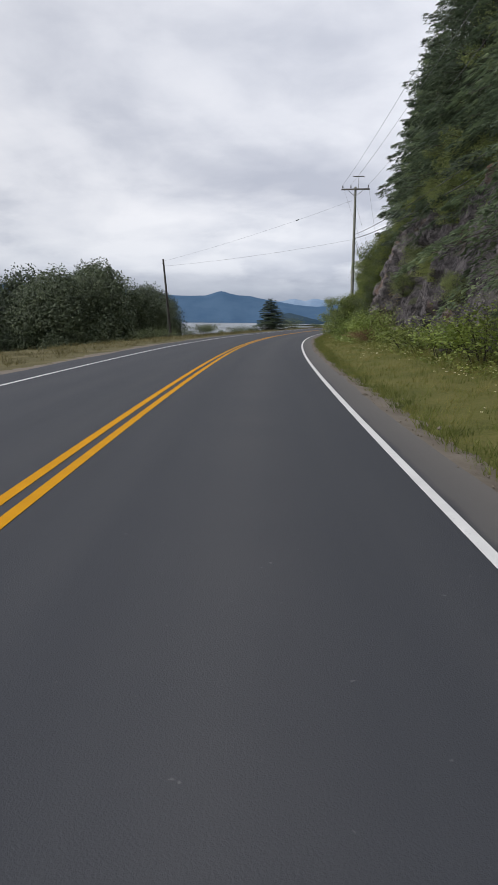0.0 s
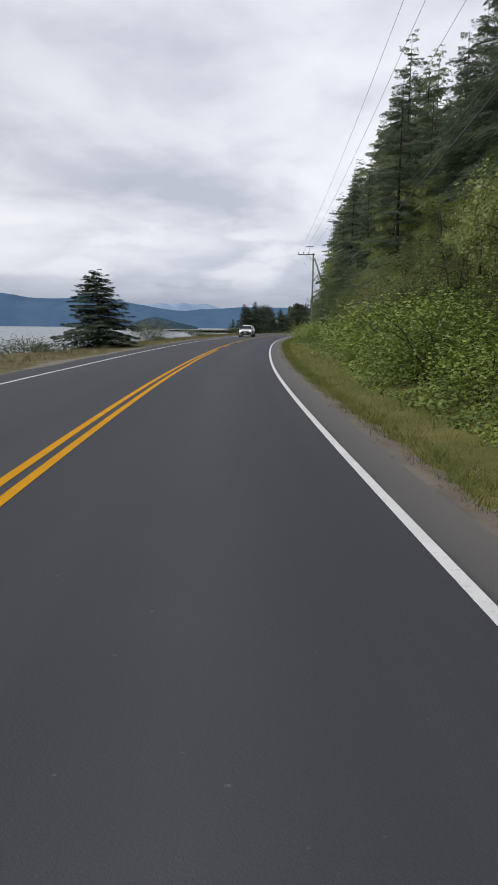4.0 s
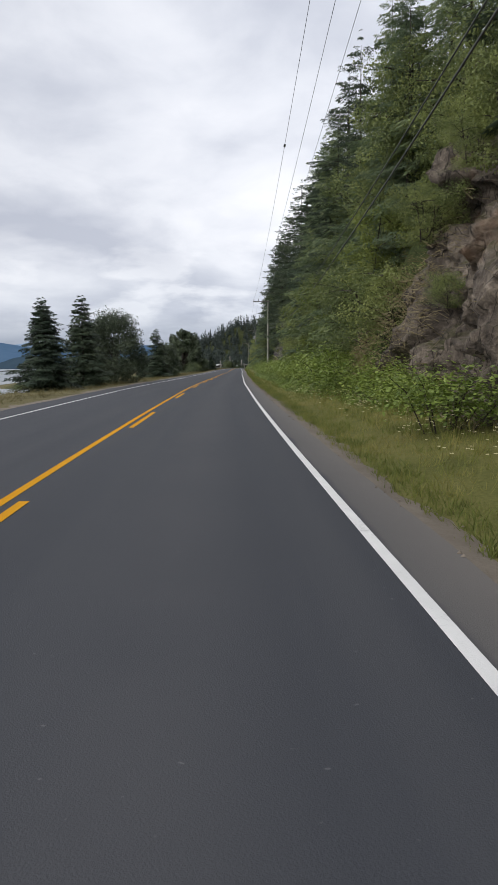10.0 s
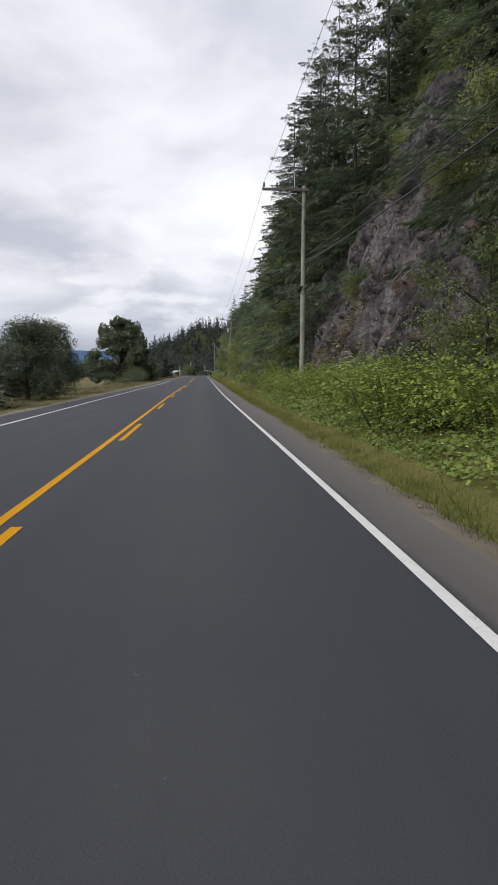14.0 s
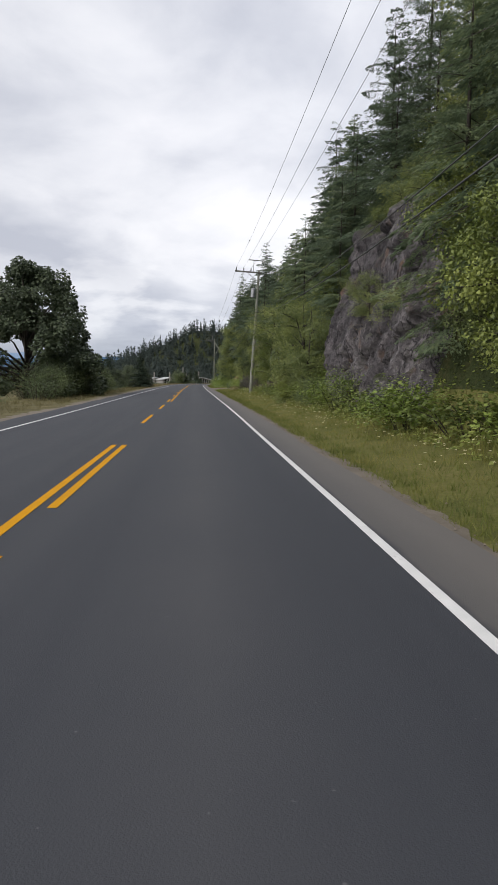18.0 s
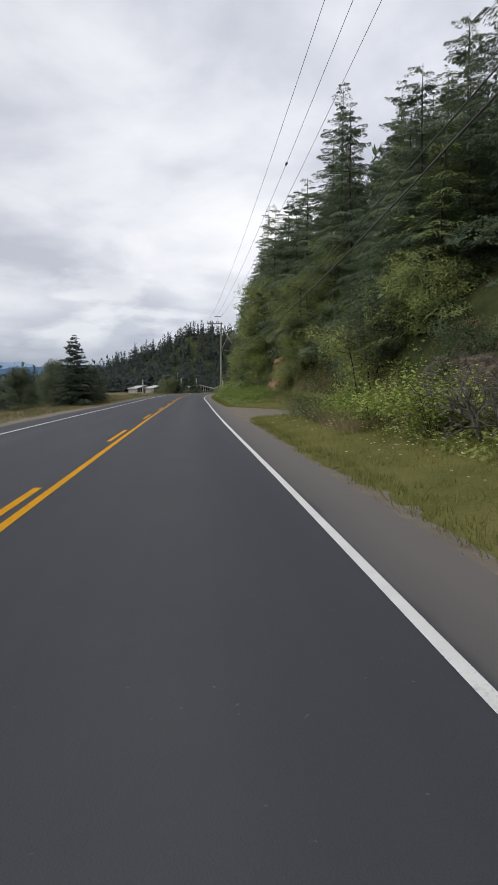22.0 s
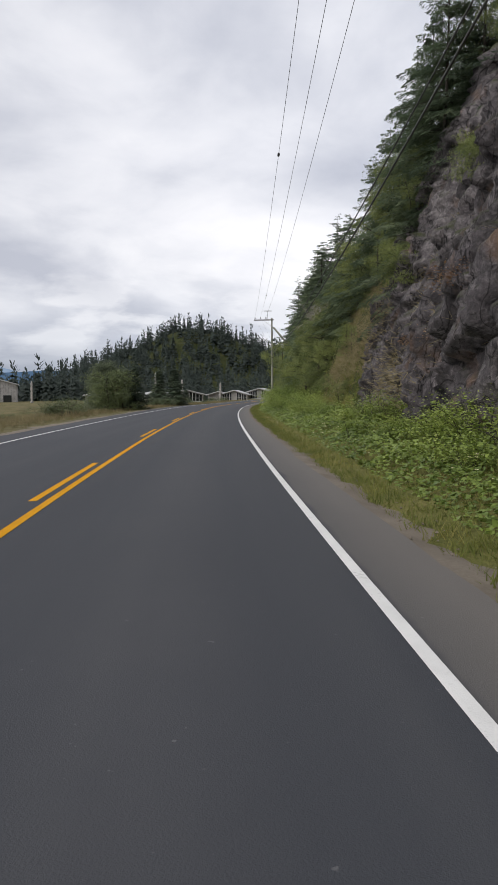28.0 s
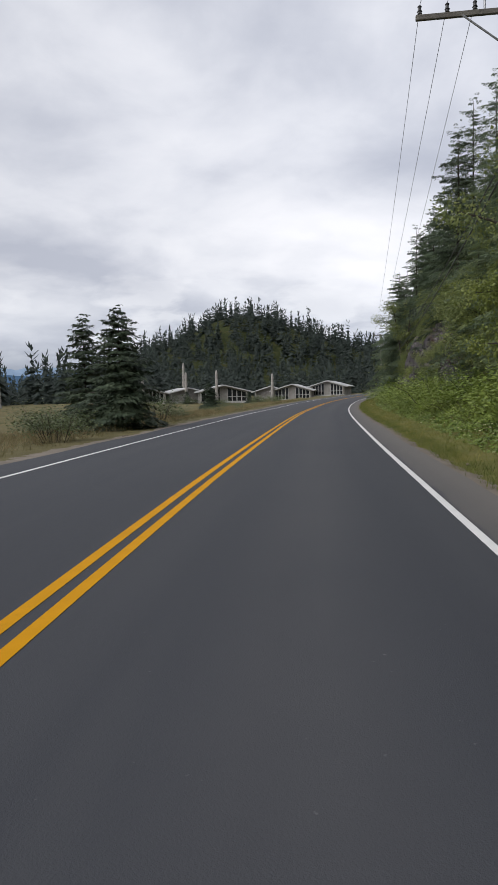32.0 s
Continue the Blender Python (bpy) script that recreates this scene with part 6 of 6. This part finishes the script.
scatter("dry_grass", [(100, 124, foot(-1.2), foot(2.0)), (168, 208, foot(-1.0), foot(0.4)), (374, 412, foot(-0.8), foot(1.6)), (414, 424, foot(-1.6), foot(0.6)), (448, 460, foot(-0.6), foot(1.8)), (505, 545, foot(-0.5), foot(1.2)), (560, 600, foot(-1.5), foot(0)), (20, 60, foot(-1.0), foot(0.3)), (590, 660, foot(-2.0), foot(0)), (470, 640, flat_(-16), flat_(-10))], 30000, 0.2, 0.6, "straw", "tawny dry grass on banks and ledges", 64, 0.016, 0.45)


def ledge_grass(name, spots, label, seed):
    """Hanging tufts of dry grass on ledges of the rock faces. spots: s, height, spread, count."""
    g = np.random.default_rng(seed)
    B = []
    A = []
    for s, z, spread, n in spots:
        si = g.normal(s, spread, n)
        zi = np.abs(g.normal(z, spread * 0.45, n))
        h = cliff(si)
        u = np.clip(zi / h, 0, 1)
        d = toe(si) + h * 0.36 * u ** 1.15 - 0.75 + g.uniform(-0.2, 0.3, n)
        X, Y = place(si, d)
        B.append(np.column_stack([X, Y, road_z(si) + zi]))
        A.append(heading(si))
    B, A = np.concatenate(B), np.concatenate(A)
    n = len(B)
    way = np.column_stack([-np.cos(A) * 0.9 + g.normal(0, 0.4, n), np.sin(A) * 0.9 + g.normal(0, 0.4, n), g.uniform(-0.7, 0.9, n)])
    nr = g.normal(0, 1, (n, 3))
    ln = g.uniform(0.15, 0.5, n)
    v, f = slivers(B, way, nr, ln, np.full(n, 0.022))
    return tagged(new(name, mesh_from(name, v, f, M["straw"])), label, "grass", kind="stuff")


ledge_grass("ledge_grass", [(167.6, 1.6, 0.6, 900), (168.0, 3.0, 0.6, 1000), (168.4, 4.6, 0.7, 1000), (169, 6.2, 0.7, 900), (172, 6, 1.6, 900), (176, 3.0, 1.2, 800), (186, 4.5, 2.0, 700), (200, 3.5, 2.5, 900), (205, 2.0, 1.8, 600), (285, 5.0, 2.0, 1500), (289, 3.0, 1.5, 600), (116, 3.0, 2.2, 1600), (121, 1.6, 1.8, 1000), (398, 4.0, 3.0, 1200), (384, 4.2, 2.0, 700), (453, 3.6, 1.8, 1500), (457, 2.6, 1.5, 800), (517, 5.0, 1.8, 1400), (521, 2.2, 1.6, 900), (531, 4.5, 2.5, 1200), (536, 3.0, 2.0, 700), (350, 5.5, 1.6, 500), (45, 1.0, 3.0, 700)], "tawny dry grass hanging on rock ledges", 65)


def flowers():
    g = np.random.default_rng(66)
    P = []
    for s0, s1, n in ((0, 60, 500), (95, 136, 420), (166, 210, 500), (210, 255, 300), (255, 335, 900), (335, 420, 800), (440, 545, 1000), (560, 640, 600)):
        c = g.uniform(s0, s1, n // 7 + 1)
        for s in c:
            d0 = g.uniform(3.7, float(toe(s)) - 0.6)
            for k in range(7):
                si, di = s + g.normal(0, 0.7), d0 + g.normal(0, 0.35)
                x, y = place(si, di)
                P.append((float(x), float(y), float(ground_z(si, di)) + g.uniform(0.12, 0.4)))
    P = np.array(P)
    n = len(P)
    B, Wy, Nn = [], [], []
    for k in range(5):
        a = k * 1.2566
        B.append(P)
        Wy.append(np.column_stack([np.full(n, math.cos(a)), np.full(n, math.sin(a)), np.full(n, 0.15)]))
        Nn.append(np.column_stack([g.normal(0, 0.4, n), g.normal(-0.5, 0.4, n), np.ones(n)]))
    B, Wy, Nn = np.concatenate(B), np.concatenate(Wy), np.concatenate(Nn)
    v, f = blades(B, Wy, Nn, g.uniform(0.02, 0.04, len(B)), np.full(len(B), 0.028), 0.05)
    tagged(new("wild_flowers", mesh_from("wild_flowers", v, f, M["petal"])), "small white and pale yellow wild flowers in the verge", "flowers", kind="stuff")


flowers()
for s, d, sc in ((405.5, 6.2, 1.0), (410, 5.8, 0.8), (413, 5.6, 0.75)):
    brambles[1].put(s, d, sc)
sea_shrub.put(419, 5.6, 0.8)
weed.put(415, 5.2, 0.9)
weed.put(423.5, 5.4, 0.8)


def pebbles():
    g = np.random.default_rng(67)
    n = 5200
    S = g.uniform(0, 640, n)
    right = g.random(n) < 0.72
    D = np.where(right, paved_mean(S) - 0.05 + np.abs(g.normal(0, 0.4, n)) + np.exp(-((S - 433.0) / 6.5) ** 2) * g.uniform(0, 5.0, n), -7.35 - np.abs(g.normal(0, 0.8, n)))
    X, Y = place(S, D)
    Z = np.maximum(ground_z(S, D), road_z(S) - 0.03)
    r = g.uniform(0.008, 0.026, n) * np.where(g.random(n) < 0.05, 2.2, 1.0)
    base = np.array([(1, 0, 0), (-1, 0, 0), (0, 1, 0), (0, -1, 0), (0, 0, 0.75), (0, 0, -0.5)], float)
    V = base[None] * r[:, None, None] * g.uniform(0.6, 1.4, (n, 6, 1)) + np.stack([X, Y, Z + 0.004], 1)[:, None]
    F = np.array([(0, 2, 4), (2, 1, 4), (1, 3, 4), (3, 0, 4), (2, 0, 5), (1, 2, 5), (3, 1, 5), (0, 3, 5)])
    F = (np.arange(n)[:, None, None] * 6 + F[None]).reshape(-1, 3)
    tagged(new("loose_stones", mesh_from("loose_stones", V.reshape(-1, 3), F, M["gravel"])), "loose gravel stones along the road edge", "gravel", kind="stuff")


pebbles()


def boulder(s, d, size, seed):
    bm = bmesh.new()
    bmesh.ops.create_icosphere(bm, subdivisions=2, radius=size)
    for v in bm.verts:
        b, e = cells(v.co * 2.2 / size + Vector((seed, 0, 0)), 0.5)
        v.co *= 0.75 + 0.4 * b
        v.co.z *= 0.65
    x, y = place(s, d)
    ob = new("boulder", bm_mesh("boulder", bm, M["rock_brown"]))
    ob.matrix_basis = pose(float(x), float(y), float(ground_z(s, d)) + size * 0.2)
    tagged(ob, "pale broken boulder lying in the verge grass", "boulder", "fallen boulders")


for i, (s, d, z) in enumerate(((183.5, 5.6, 0.26), (186, 6.0, 0.4), (190, 5.8, 0.3), (195, 6.1, 0.45), (280, 6.6, 0.4), (326, 6.2, 0.35), (395, 6.3, 0.45), (402, 6.6, 0.4), (508, 6.0, 0.4))):
    boulder(s, d, z, i * 3.1)


# ---- longhouses with carved poles ----
def longhouse(s, d, turn, wide, deep, h_wall, h_top, label, z=-1.7, glazed=True):
    x, y = place(s, d)
    ob = thing("longhouse", label, "house", "longhouses", pose(float(x), float(y), z, 0, 0, turn))
    hw = wide / 2

    def slab(name, pts, thick, mat, parent, lab=""):
        """An upright panel in the x-z plane, thick along y."""
        bm = bmesh.new()
        f0 = bm.faces.new([bm.verts.new((p[0], p[1], p[2])) for p in pts])
        r = bmesh.ops.extrude_face_region(bm, geom=[f0])
        for v_ in [g_ for g_ in r["geom"] if isinstance(g_, bmesh.types.BMVert)]:
            v_.co += Vector(thick)
        return part(name, bm, mat, parent, lab)

    # gable walls, side walls
    for yy in (0.0, deep - 0.2):
        slab("gable_wall", [(-hw, yy, 0), (hw, yy, 0), (hw, yy, h_wall), (0, yy, h_top), (-hw, yy, h_wall)], (0, 0.2, 0), M["cedar_wall"], ob)
    for xx in (-hw + 0.003, hw - 0.203):
        bm = bmesh.new()
        box(bm, (0.2, deep - 0.4, h_wall - 0.02), (xx + 0.1, deep / 2, h_wall / 2))
        part("side_wall", bm, M["cedar_wall"], ob)
    for sd in (-1, 1):
        bm = bmesh.new()
        ln = math.hypot(hw + 0.9, (h_top - h_wall) * (hw + 0.9) / hw)
        ang = math.atan2(h_top - h_wall, hw)
        m = Matrix.Translation((0, deep / 2 - 0.4, h_top + 0.16)) @ Matrix.Rotation(sd * ang, 4, "Y")
        box(bm, (ln, deep + 1.6, 0.16), (sd * ln / 2, 0, 0), 0.02, m)
        part("roof", bm, M["pale_roof"], ob, "pale metal roof slope")
        v, f = cyl((sd * 0.02, -1.15, h_top + 0.02), (sd * (hw + 0.85), -1.15, h_top + 0.02 - (h_top - h_wall) * (hw + 0.85) / hw), 0.08, 6)
        part("barge_board", mesh_from("barge_board", v, f, M["white_trim"]), None, ob)
    # front glazing in bays
    if glazed:
        for side in (-1, 1):
            bays = 4
            for k in range(bays):
                x0 = side * (0.9 + k * (hw - 1.3) / bays)
                x1 = side * (0.9 + (k + 1) * (hw - 1.3) / bays - 0.12)
                top0 = h_top - (h_top - h_wall) * abs(x0) / hw - 0.35
                top1 = h_top - (h_top - h_wall) * abs(x1) / hw - 0.35
                win = slab("window", [(x0, -0.05, 0.5), (x1, -0.05, 0.5), (x1, -0.05, top1), (x0, -0.05, top0)], (0, 0.06, 0), M["dark_glass"], ob)
                for xx in (x0, x1):
                    bm = bmesh.new()
                    box(bm, (0.09, 0.10, min(top0, top1) - 0.45), (xx, -0.08, 0.5 + (min(top0, top1) - 0.5) / 2))
                    part("mullion", bm, M["white_trim"], win)
                bm = bmesh.new()
                box(bm, (abs(x1 - x0), 0.08, 0.09), ((x0 + x1) / 2, -0.075, 1.5))
                part("transom", bm, M["white_trim"], win)
    bm = bmesh.new()
    box(bm, (wide + 0.2, 0.15, 0.5), (0, -0.075, 0.25), 0.01)
    part("plinth", bm, M["white_trim"], ob)
    for sd in (-1, 1):
        v, f = cyl((sd * (hw - 0.3), -0.9, -0.2), (sd * (hw - 0.3), -0.9, h_wall), 0.16, 10)
        part("porch_post", mesh_from("porch_post", v, f, M["cedar_pole"]), None, ob)
    return ob


def carved_pole(s, d, h, z=-1.5, r=0.42):
    """A tall carved cedar pole as one plain shape with bulging tiers."""
    x, y = place(s, d)
    zs = np.linspace(0, 1, 26)
    rr = r * (1 - 0.35 * zs) * (1 + 0.13 * np.sin(zs * 31)) * (1 + 0.07 * np.sin(zs * 74))
    rr[-1] = 0.1
    v, f = tube(np.column_stack([zs * 0, zs * 0, zs * h]), rr, 12)
    ob = new("carved_pole", mesh_from("carved_pole", v, f, M["cedar_pole"], True))
    ob.matrix_basis = pose(float(x), float(y), z)
    tagged(ob, "tall weathered grey carved cedar pole before a longhouse", "carved pole", "carved poles")


HOUSES = [
    (717, -52.5, -3, 9.5, 16, 2.6, 3.9, "grey cedar longhouse with a pale low gable roof and glazed front", True),
    (724, -44.5, -6, 9.5, 16, 2.5, 3.6, "grey cedar longhouse with a blank plank front", False),
    (721, -34.5, -14, 11.5, 17, 2.7, 4.1, "grey cedar longhouse with white framed windows", True),
    (735, -21.5, -30, 9.5, 17, 2.6, 4.0, "white and grey longhouse under a pale metal roof", True),
    (747, -15.0, -36, 9.0, 16, 2.7, 4.0, "grey longhouse with a pale roof among shrubs", True),
    (742, -29.0, -24, 8.5, 15, 2.4, 3.7, "grey longhouse with a pale roof behind its neighbours", False),
    (728, -66.0, 0, 9.5, 16, 2.4, 3.7, "grey cedar longhouse standing far back", True),
]
for s, d, tn, wd, dp, hwall, htop, label, gl in HOUSES:
    longhouse(s, d, tn, wd, dp, hwall, htop, label, float(ground_z(s, d)) - 0.05, gl)


def plank_hall(s, d, turn, wide, deep, high, low):
    """A large hall under one roof slope, high at one end and low at the other."""
    x, y = place(s, d)
    ob = thing("plank_hall", "large grey plank hall under one pale sloping roof", "hall", "", pose(float(x), float(y), float(ground_z(s, d)) - 0.05, 0, 0, turn))
    hw = wide / 2
    n = 18
    for k in range(n):
        x0, x1 = -hw + wide * k / n, -hw + wide * (k + 1) / n - 0.06
        bm = bmesh.new()
        tops = [high + (low - high) * (v_ + hw) / wide for v_ in (x0, x1)]
        vs = [bm.verts.new(p) for yy in (0.0, 0.12) for p in ((x0, yy, 0), (x1, yy, 0), (x1, yy, tops[1]), (x0, yy, tops[0]))]
        for q in ((0, 1, 2, 3), (7, 6, 5, 4), (0, 4, 5, 1), (1, 5, 6, 2), (2, 6, 7, 3), (3, 7, 4, 0)):
            bm.faces.new([vs[i_] for i_ in q])
        part("plank", bm, M["cedar_wall"], ob)
    for xx, h in ((-hw, high), (hw, low)):
        bm = bmesh.new()
        box(bm, (0.2, deep - 0.14, h - 0.1), (xx, deep / 2 + 0.09, h / 2 - 0.05))
        part("side_wall", bm, M["cedar_wall"], ob)
    bm = bmesh.new()
    ang = math.atan2(high - low, wide)
    box(bm, (math.hypot(wide, high - low) + 1.4, deep + 1.0, 0.3), (0, 0, 0), 0.02, Matrix.Translation((0, deep / 2 - 0.1, (high + low) / 2 + 0.2)) @ Matrix.Rotation(ang, 4, "Y"))
    part("roof", bm, M["pale_roof"], ob, "pale metal roof slope")
    bm = bmesh.new()
    box(bm, (2.6, 0.1, 2.4), (hw - 3.0, -0.06, 1.2), 0.02)
    part("door", bm, M["dark_glass"], ob)


plank_hall(708, -98, -8, 15.4, 20, 10.2, 6.0)
for s, d, h in ((715, -52.2, 7.2), (722, -44.3, 7.6), (719.3, -35.6, 7.8), (733, -26.0, 7.0), (726, -66.5, 7.4), (700, -79, 7.0), (745, -55, 11.0)):
    carved_pole(s, d, h)


# ---- the white car in the oncoming lane ----
def car(s, d):
    paint, _n = material("car_white_paint")
    finish(_n, _n.ramp(_n.noise(where(_n), 1.5, 3.0), (0.3, (0.62, 0.63, 0.64)), (0.7, (0.72, 0.73, 0.74))), 0.3, 0.0, 0.5, coat=0.6)
    black, _n = material("car_black_trim")
    finish(_n, _n.ramp(_n.noise(where(_n), 30.0), (0.3, (0.012, 0.012, 0.013)), (0.7, (0.025, 0.025, 0.027))), 0.55)
    lampm, _n = material("car_lamp")
    b_, _o = finish(_n, rgb(0.8, 0.8, 0.8), 0.15)
    _n.put(b_, "Emission Color", rgb(1.0, 0.98, 0.94))
    _n.put(b_, "Emission Strength", 1.6)
    x, y = place(s, d)
    ob = thing("car", "white compact sport utility car driving in the oncoming lane", "car", "", pose(float(x), float(y), float(road_z(s)), 0, 0, 180 - math.degrees(float(heading(s)))))
    # the car faces +y; stations: y, half width, sill, belt, hood or deck
    st = [(2.18, 0.62, 0.42, 0.62, 0.74), (2.10, 0.78, 0.30, 0.70, 0.84), (1.90, 0.88, 0.24, 0.80, 0.92), (1.55, 0.92, 0.23, 0.88, 0.98), (1.0, 0.925, 0.22, 0.94, 1.05), (0.4, 0.925, 0.22, 0.97, 1.08), (-0.6, 0.925, 0.22, 1.0, 1.08), (-1.5, 0.925, 0.23, 1.03, 1.10), (-1.95, 0.90, 0.28, 1.04, 1.12), (-2.18, 0.82, 0.40, 0.98, 1.08), (-2.24, 0.70, 0.5, 0.9, 1.0)]
    V = []
    for yy, hw, sill, belt, top in st:
        prof = [(-hw * 0.86, sill), (-hw, sill + 0.12), (-hw * 1.0, (sill + belt) / 2), (-hw * 0.985, belt), (-hw * 0.80, top), (0, top + 0.03), (hw * 0.80, top), (hw * 0.985, belt), (hw, (sill + belt) / 2), (hw, sill + 0.12), (hw * 0.86, sill)]
        V += [(p[0], yy, p[1]) for p in prof]
    n = 11
    F = grid_faces(len(st), n).tolist() + [list(range(n)), [(len(st) - 1) * n + k for k in range(n)][::-1]] + [[i * n, i * n + n, i * n + 2 * n - 1, i * n + n - 1] for i in range(len(st) - 1)]
    body = part("body", mesh_from("body", V, F, paint, True), None, ob, "white painted car body")
    cab = [(0.98, 0.74, 1.04, 0.72), (0.30, 0.80, 1.07, 1.54), (0.0, 0.80, 1.08, 1.60), (-0.9, 0.80, 1.08, 1.61), (-1.7, 0.76, 1.09, 1.54), (-2.08, 0.72, 1.09, 1.12)]
    V = []
    for yy, hw, lo, hi in cab:
        hi = max(hi, lo + 0.02)
        k = 0.80
        V += [(-hw * 1.08, yy, lo), (-hw * k, yy, hi - 0.05), (-hw * k * 0.86, yy, hi), (hw * k * 0.86, yy, hi), (hw * k, yy, hi - 0.05), (hw * 1.08, yy, lo)]
    part("cabin", mesh_from("cabin", V, grid_faces(len(cab), 6).tolist(), paint, True), None, ob)
    V = [(-0.74, 0.93, 1.10), (0.74, 0.93, 1.10), (0.60, 0.38, 1.50), (-0.60, 0.38, 1.50)]
    V = [(a, b + 0.035, c + 0.03) for a, b, c in V]
    part("windscreen", mesh_from("windscreen", V, [[0, 1, 2, 3]], M["dark_glass"]), None, ob)
    for sd in (-1, 1):
        for y0, y1, t0, t1 in ((0.80, -0.30, 1.16, 1.50), (-0.36, -1.25, 1.50, 1.51), (-1.30, -1.85, 1.51, 1.30)):
            q = [(sd * 0.872, y0, 1.10), (sd * 0.872, y1, 1.10), (sd * 0.70, y1 if t1 > 1.4 else y1 + 0.1, t1), (sd * 0.70, y0 - (0.45 if y0 > 0.5 else 0), max(t0, 1.48))]
            part("side_window", mesh_from("side_window", q, [[0, 1, 2, 3]], M["dark_glass"]), None, ob)
        bm = bmesh.new()
        box(bm, (0.17, 0.09, 0.13), (sd * 1.0, 0.72, 1.10), 0.03)
        part("mirror", bm, paint, ob)
        bm = bmesh.new()
        box(bm, (0.05, 2.0, 0.16), (sd * 0.915, 0.0, 0.30), 0.02)
        part("sill_cladding", bm, black, ob)
        for yy in (1.36, -1.34):
            arch = [(sd * 0.93, yy + 0.43 * math.cos(a_), 0.345 + 0.43 * math.sin(a_)) for a_ in np.linspace(0.0, math.pi, 11)]
            av, af = tube(arch, 0.045, 6)
            part("wheel_arch", mesh_from("wheel_arch", av, af, black), None, ob)
        bm = bmesh.new()
        box(bm, (0.26, 0.20, 0.09), (sd * 0.66, 2.0, 0.84), 0.03, None)
        part("headlight", bm, lampm, ob, "lit white headlight")
        bm = bmesh.new()
        box(bm, (0.22, 0.10, 0.20), (sd * 0.70, 2.11, 0.50), 0.03)
        part("fog_lamp", bm, black, ob)
        v, f = cyl((sd * 0.62, 0.0, 1.63), (sd * 0.60, -1.5, 1.64), 0.025, 6)
        part("roof_rail", mesh_from("roof_rail", v, f, black), None, ob)
        for yy in (1.36, -1.34):
            prof = [(-0.11, 0.30), (-0.10, 0.335), (-0.05, 0.345), (0.05, 0.345), (0.10, 0.335), (0.11, 0.30)]
            wv, wf = tube([(sd * 0.83 + p[0], yy, 0.345) for p in prof], [p[1] for p in prof], 22)
            tyre = part("tyre", mesh_from("tyre", wv, wf, black, False), None, ob, "black rubber tyre")
            rv, rf = tube([(sd * 0.945, yy, 0.345), (sd * 0.952, yy, 0.345)], [0.22, 0.19], 18)
            part("rim", mesh_from("rim", rv, rf, M["steel"]), None, tyre)
    bm = bmesh.new()
    box(bm, (1.0, 0.08, 0.13), (0, 2.19, 0.72), 0.03)
    part("grille", bm, black, ob, "black front grille")
    bm = bmesh.new()
    box(bm, (1.15, 0.12, 0.20), (0, 2.13, 0.40), 0.04)
    part("lower_intake", bm, black, ob)
    bm = bmesh.new()
    box(bm, (0.36, 0.02, 0.13), (0, 2.245, 0.56), 0.008)
    part("number_plate", bm, M["tag"], ob, "blank pale number plate")
    return ob


car(169.5, -4.1)
# dark trees above the grassy bank and above the gravel bay
for s, x, sc in ((534, 3.8, 0.74), (538.5, 3.4, 0.72), (543, 3.2, 0.7), (456, 3.2, 1.3), (460, 2.8, 1.28), (464, 2.6, 1.22), (442, 3.0, 1.4), (447, 4.2, 1.4)):
    dark_trees[int(s) % 2].put(s, float(toe(s)) + x, sc, sink=0.4)
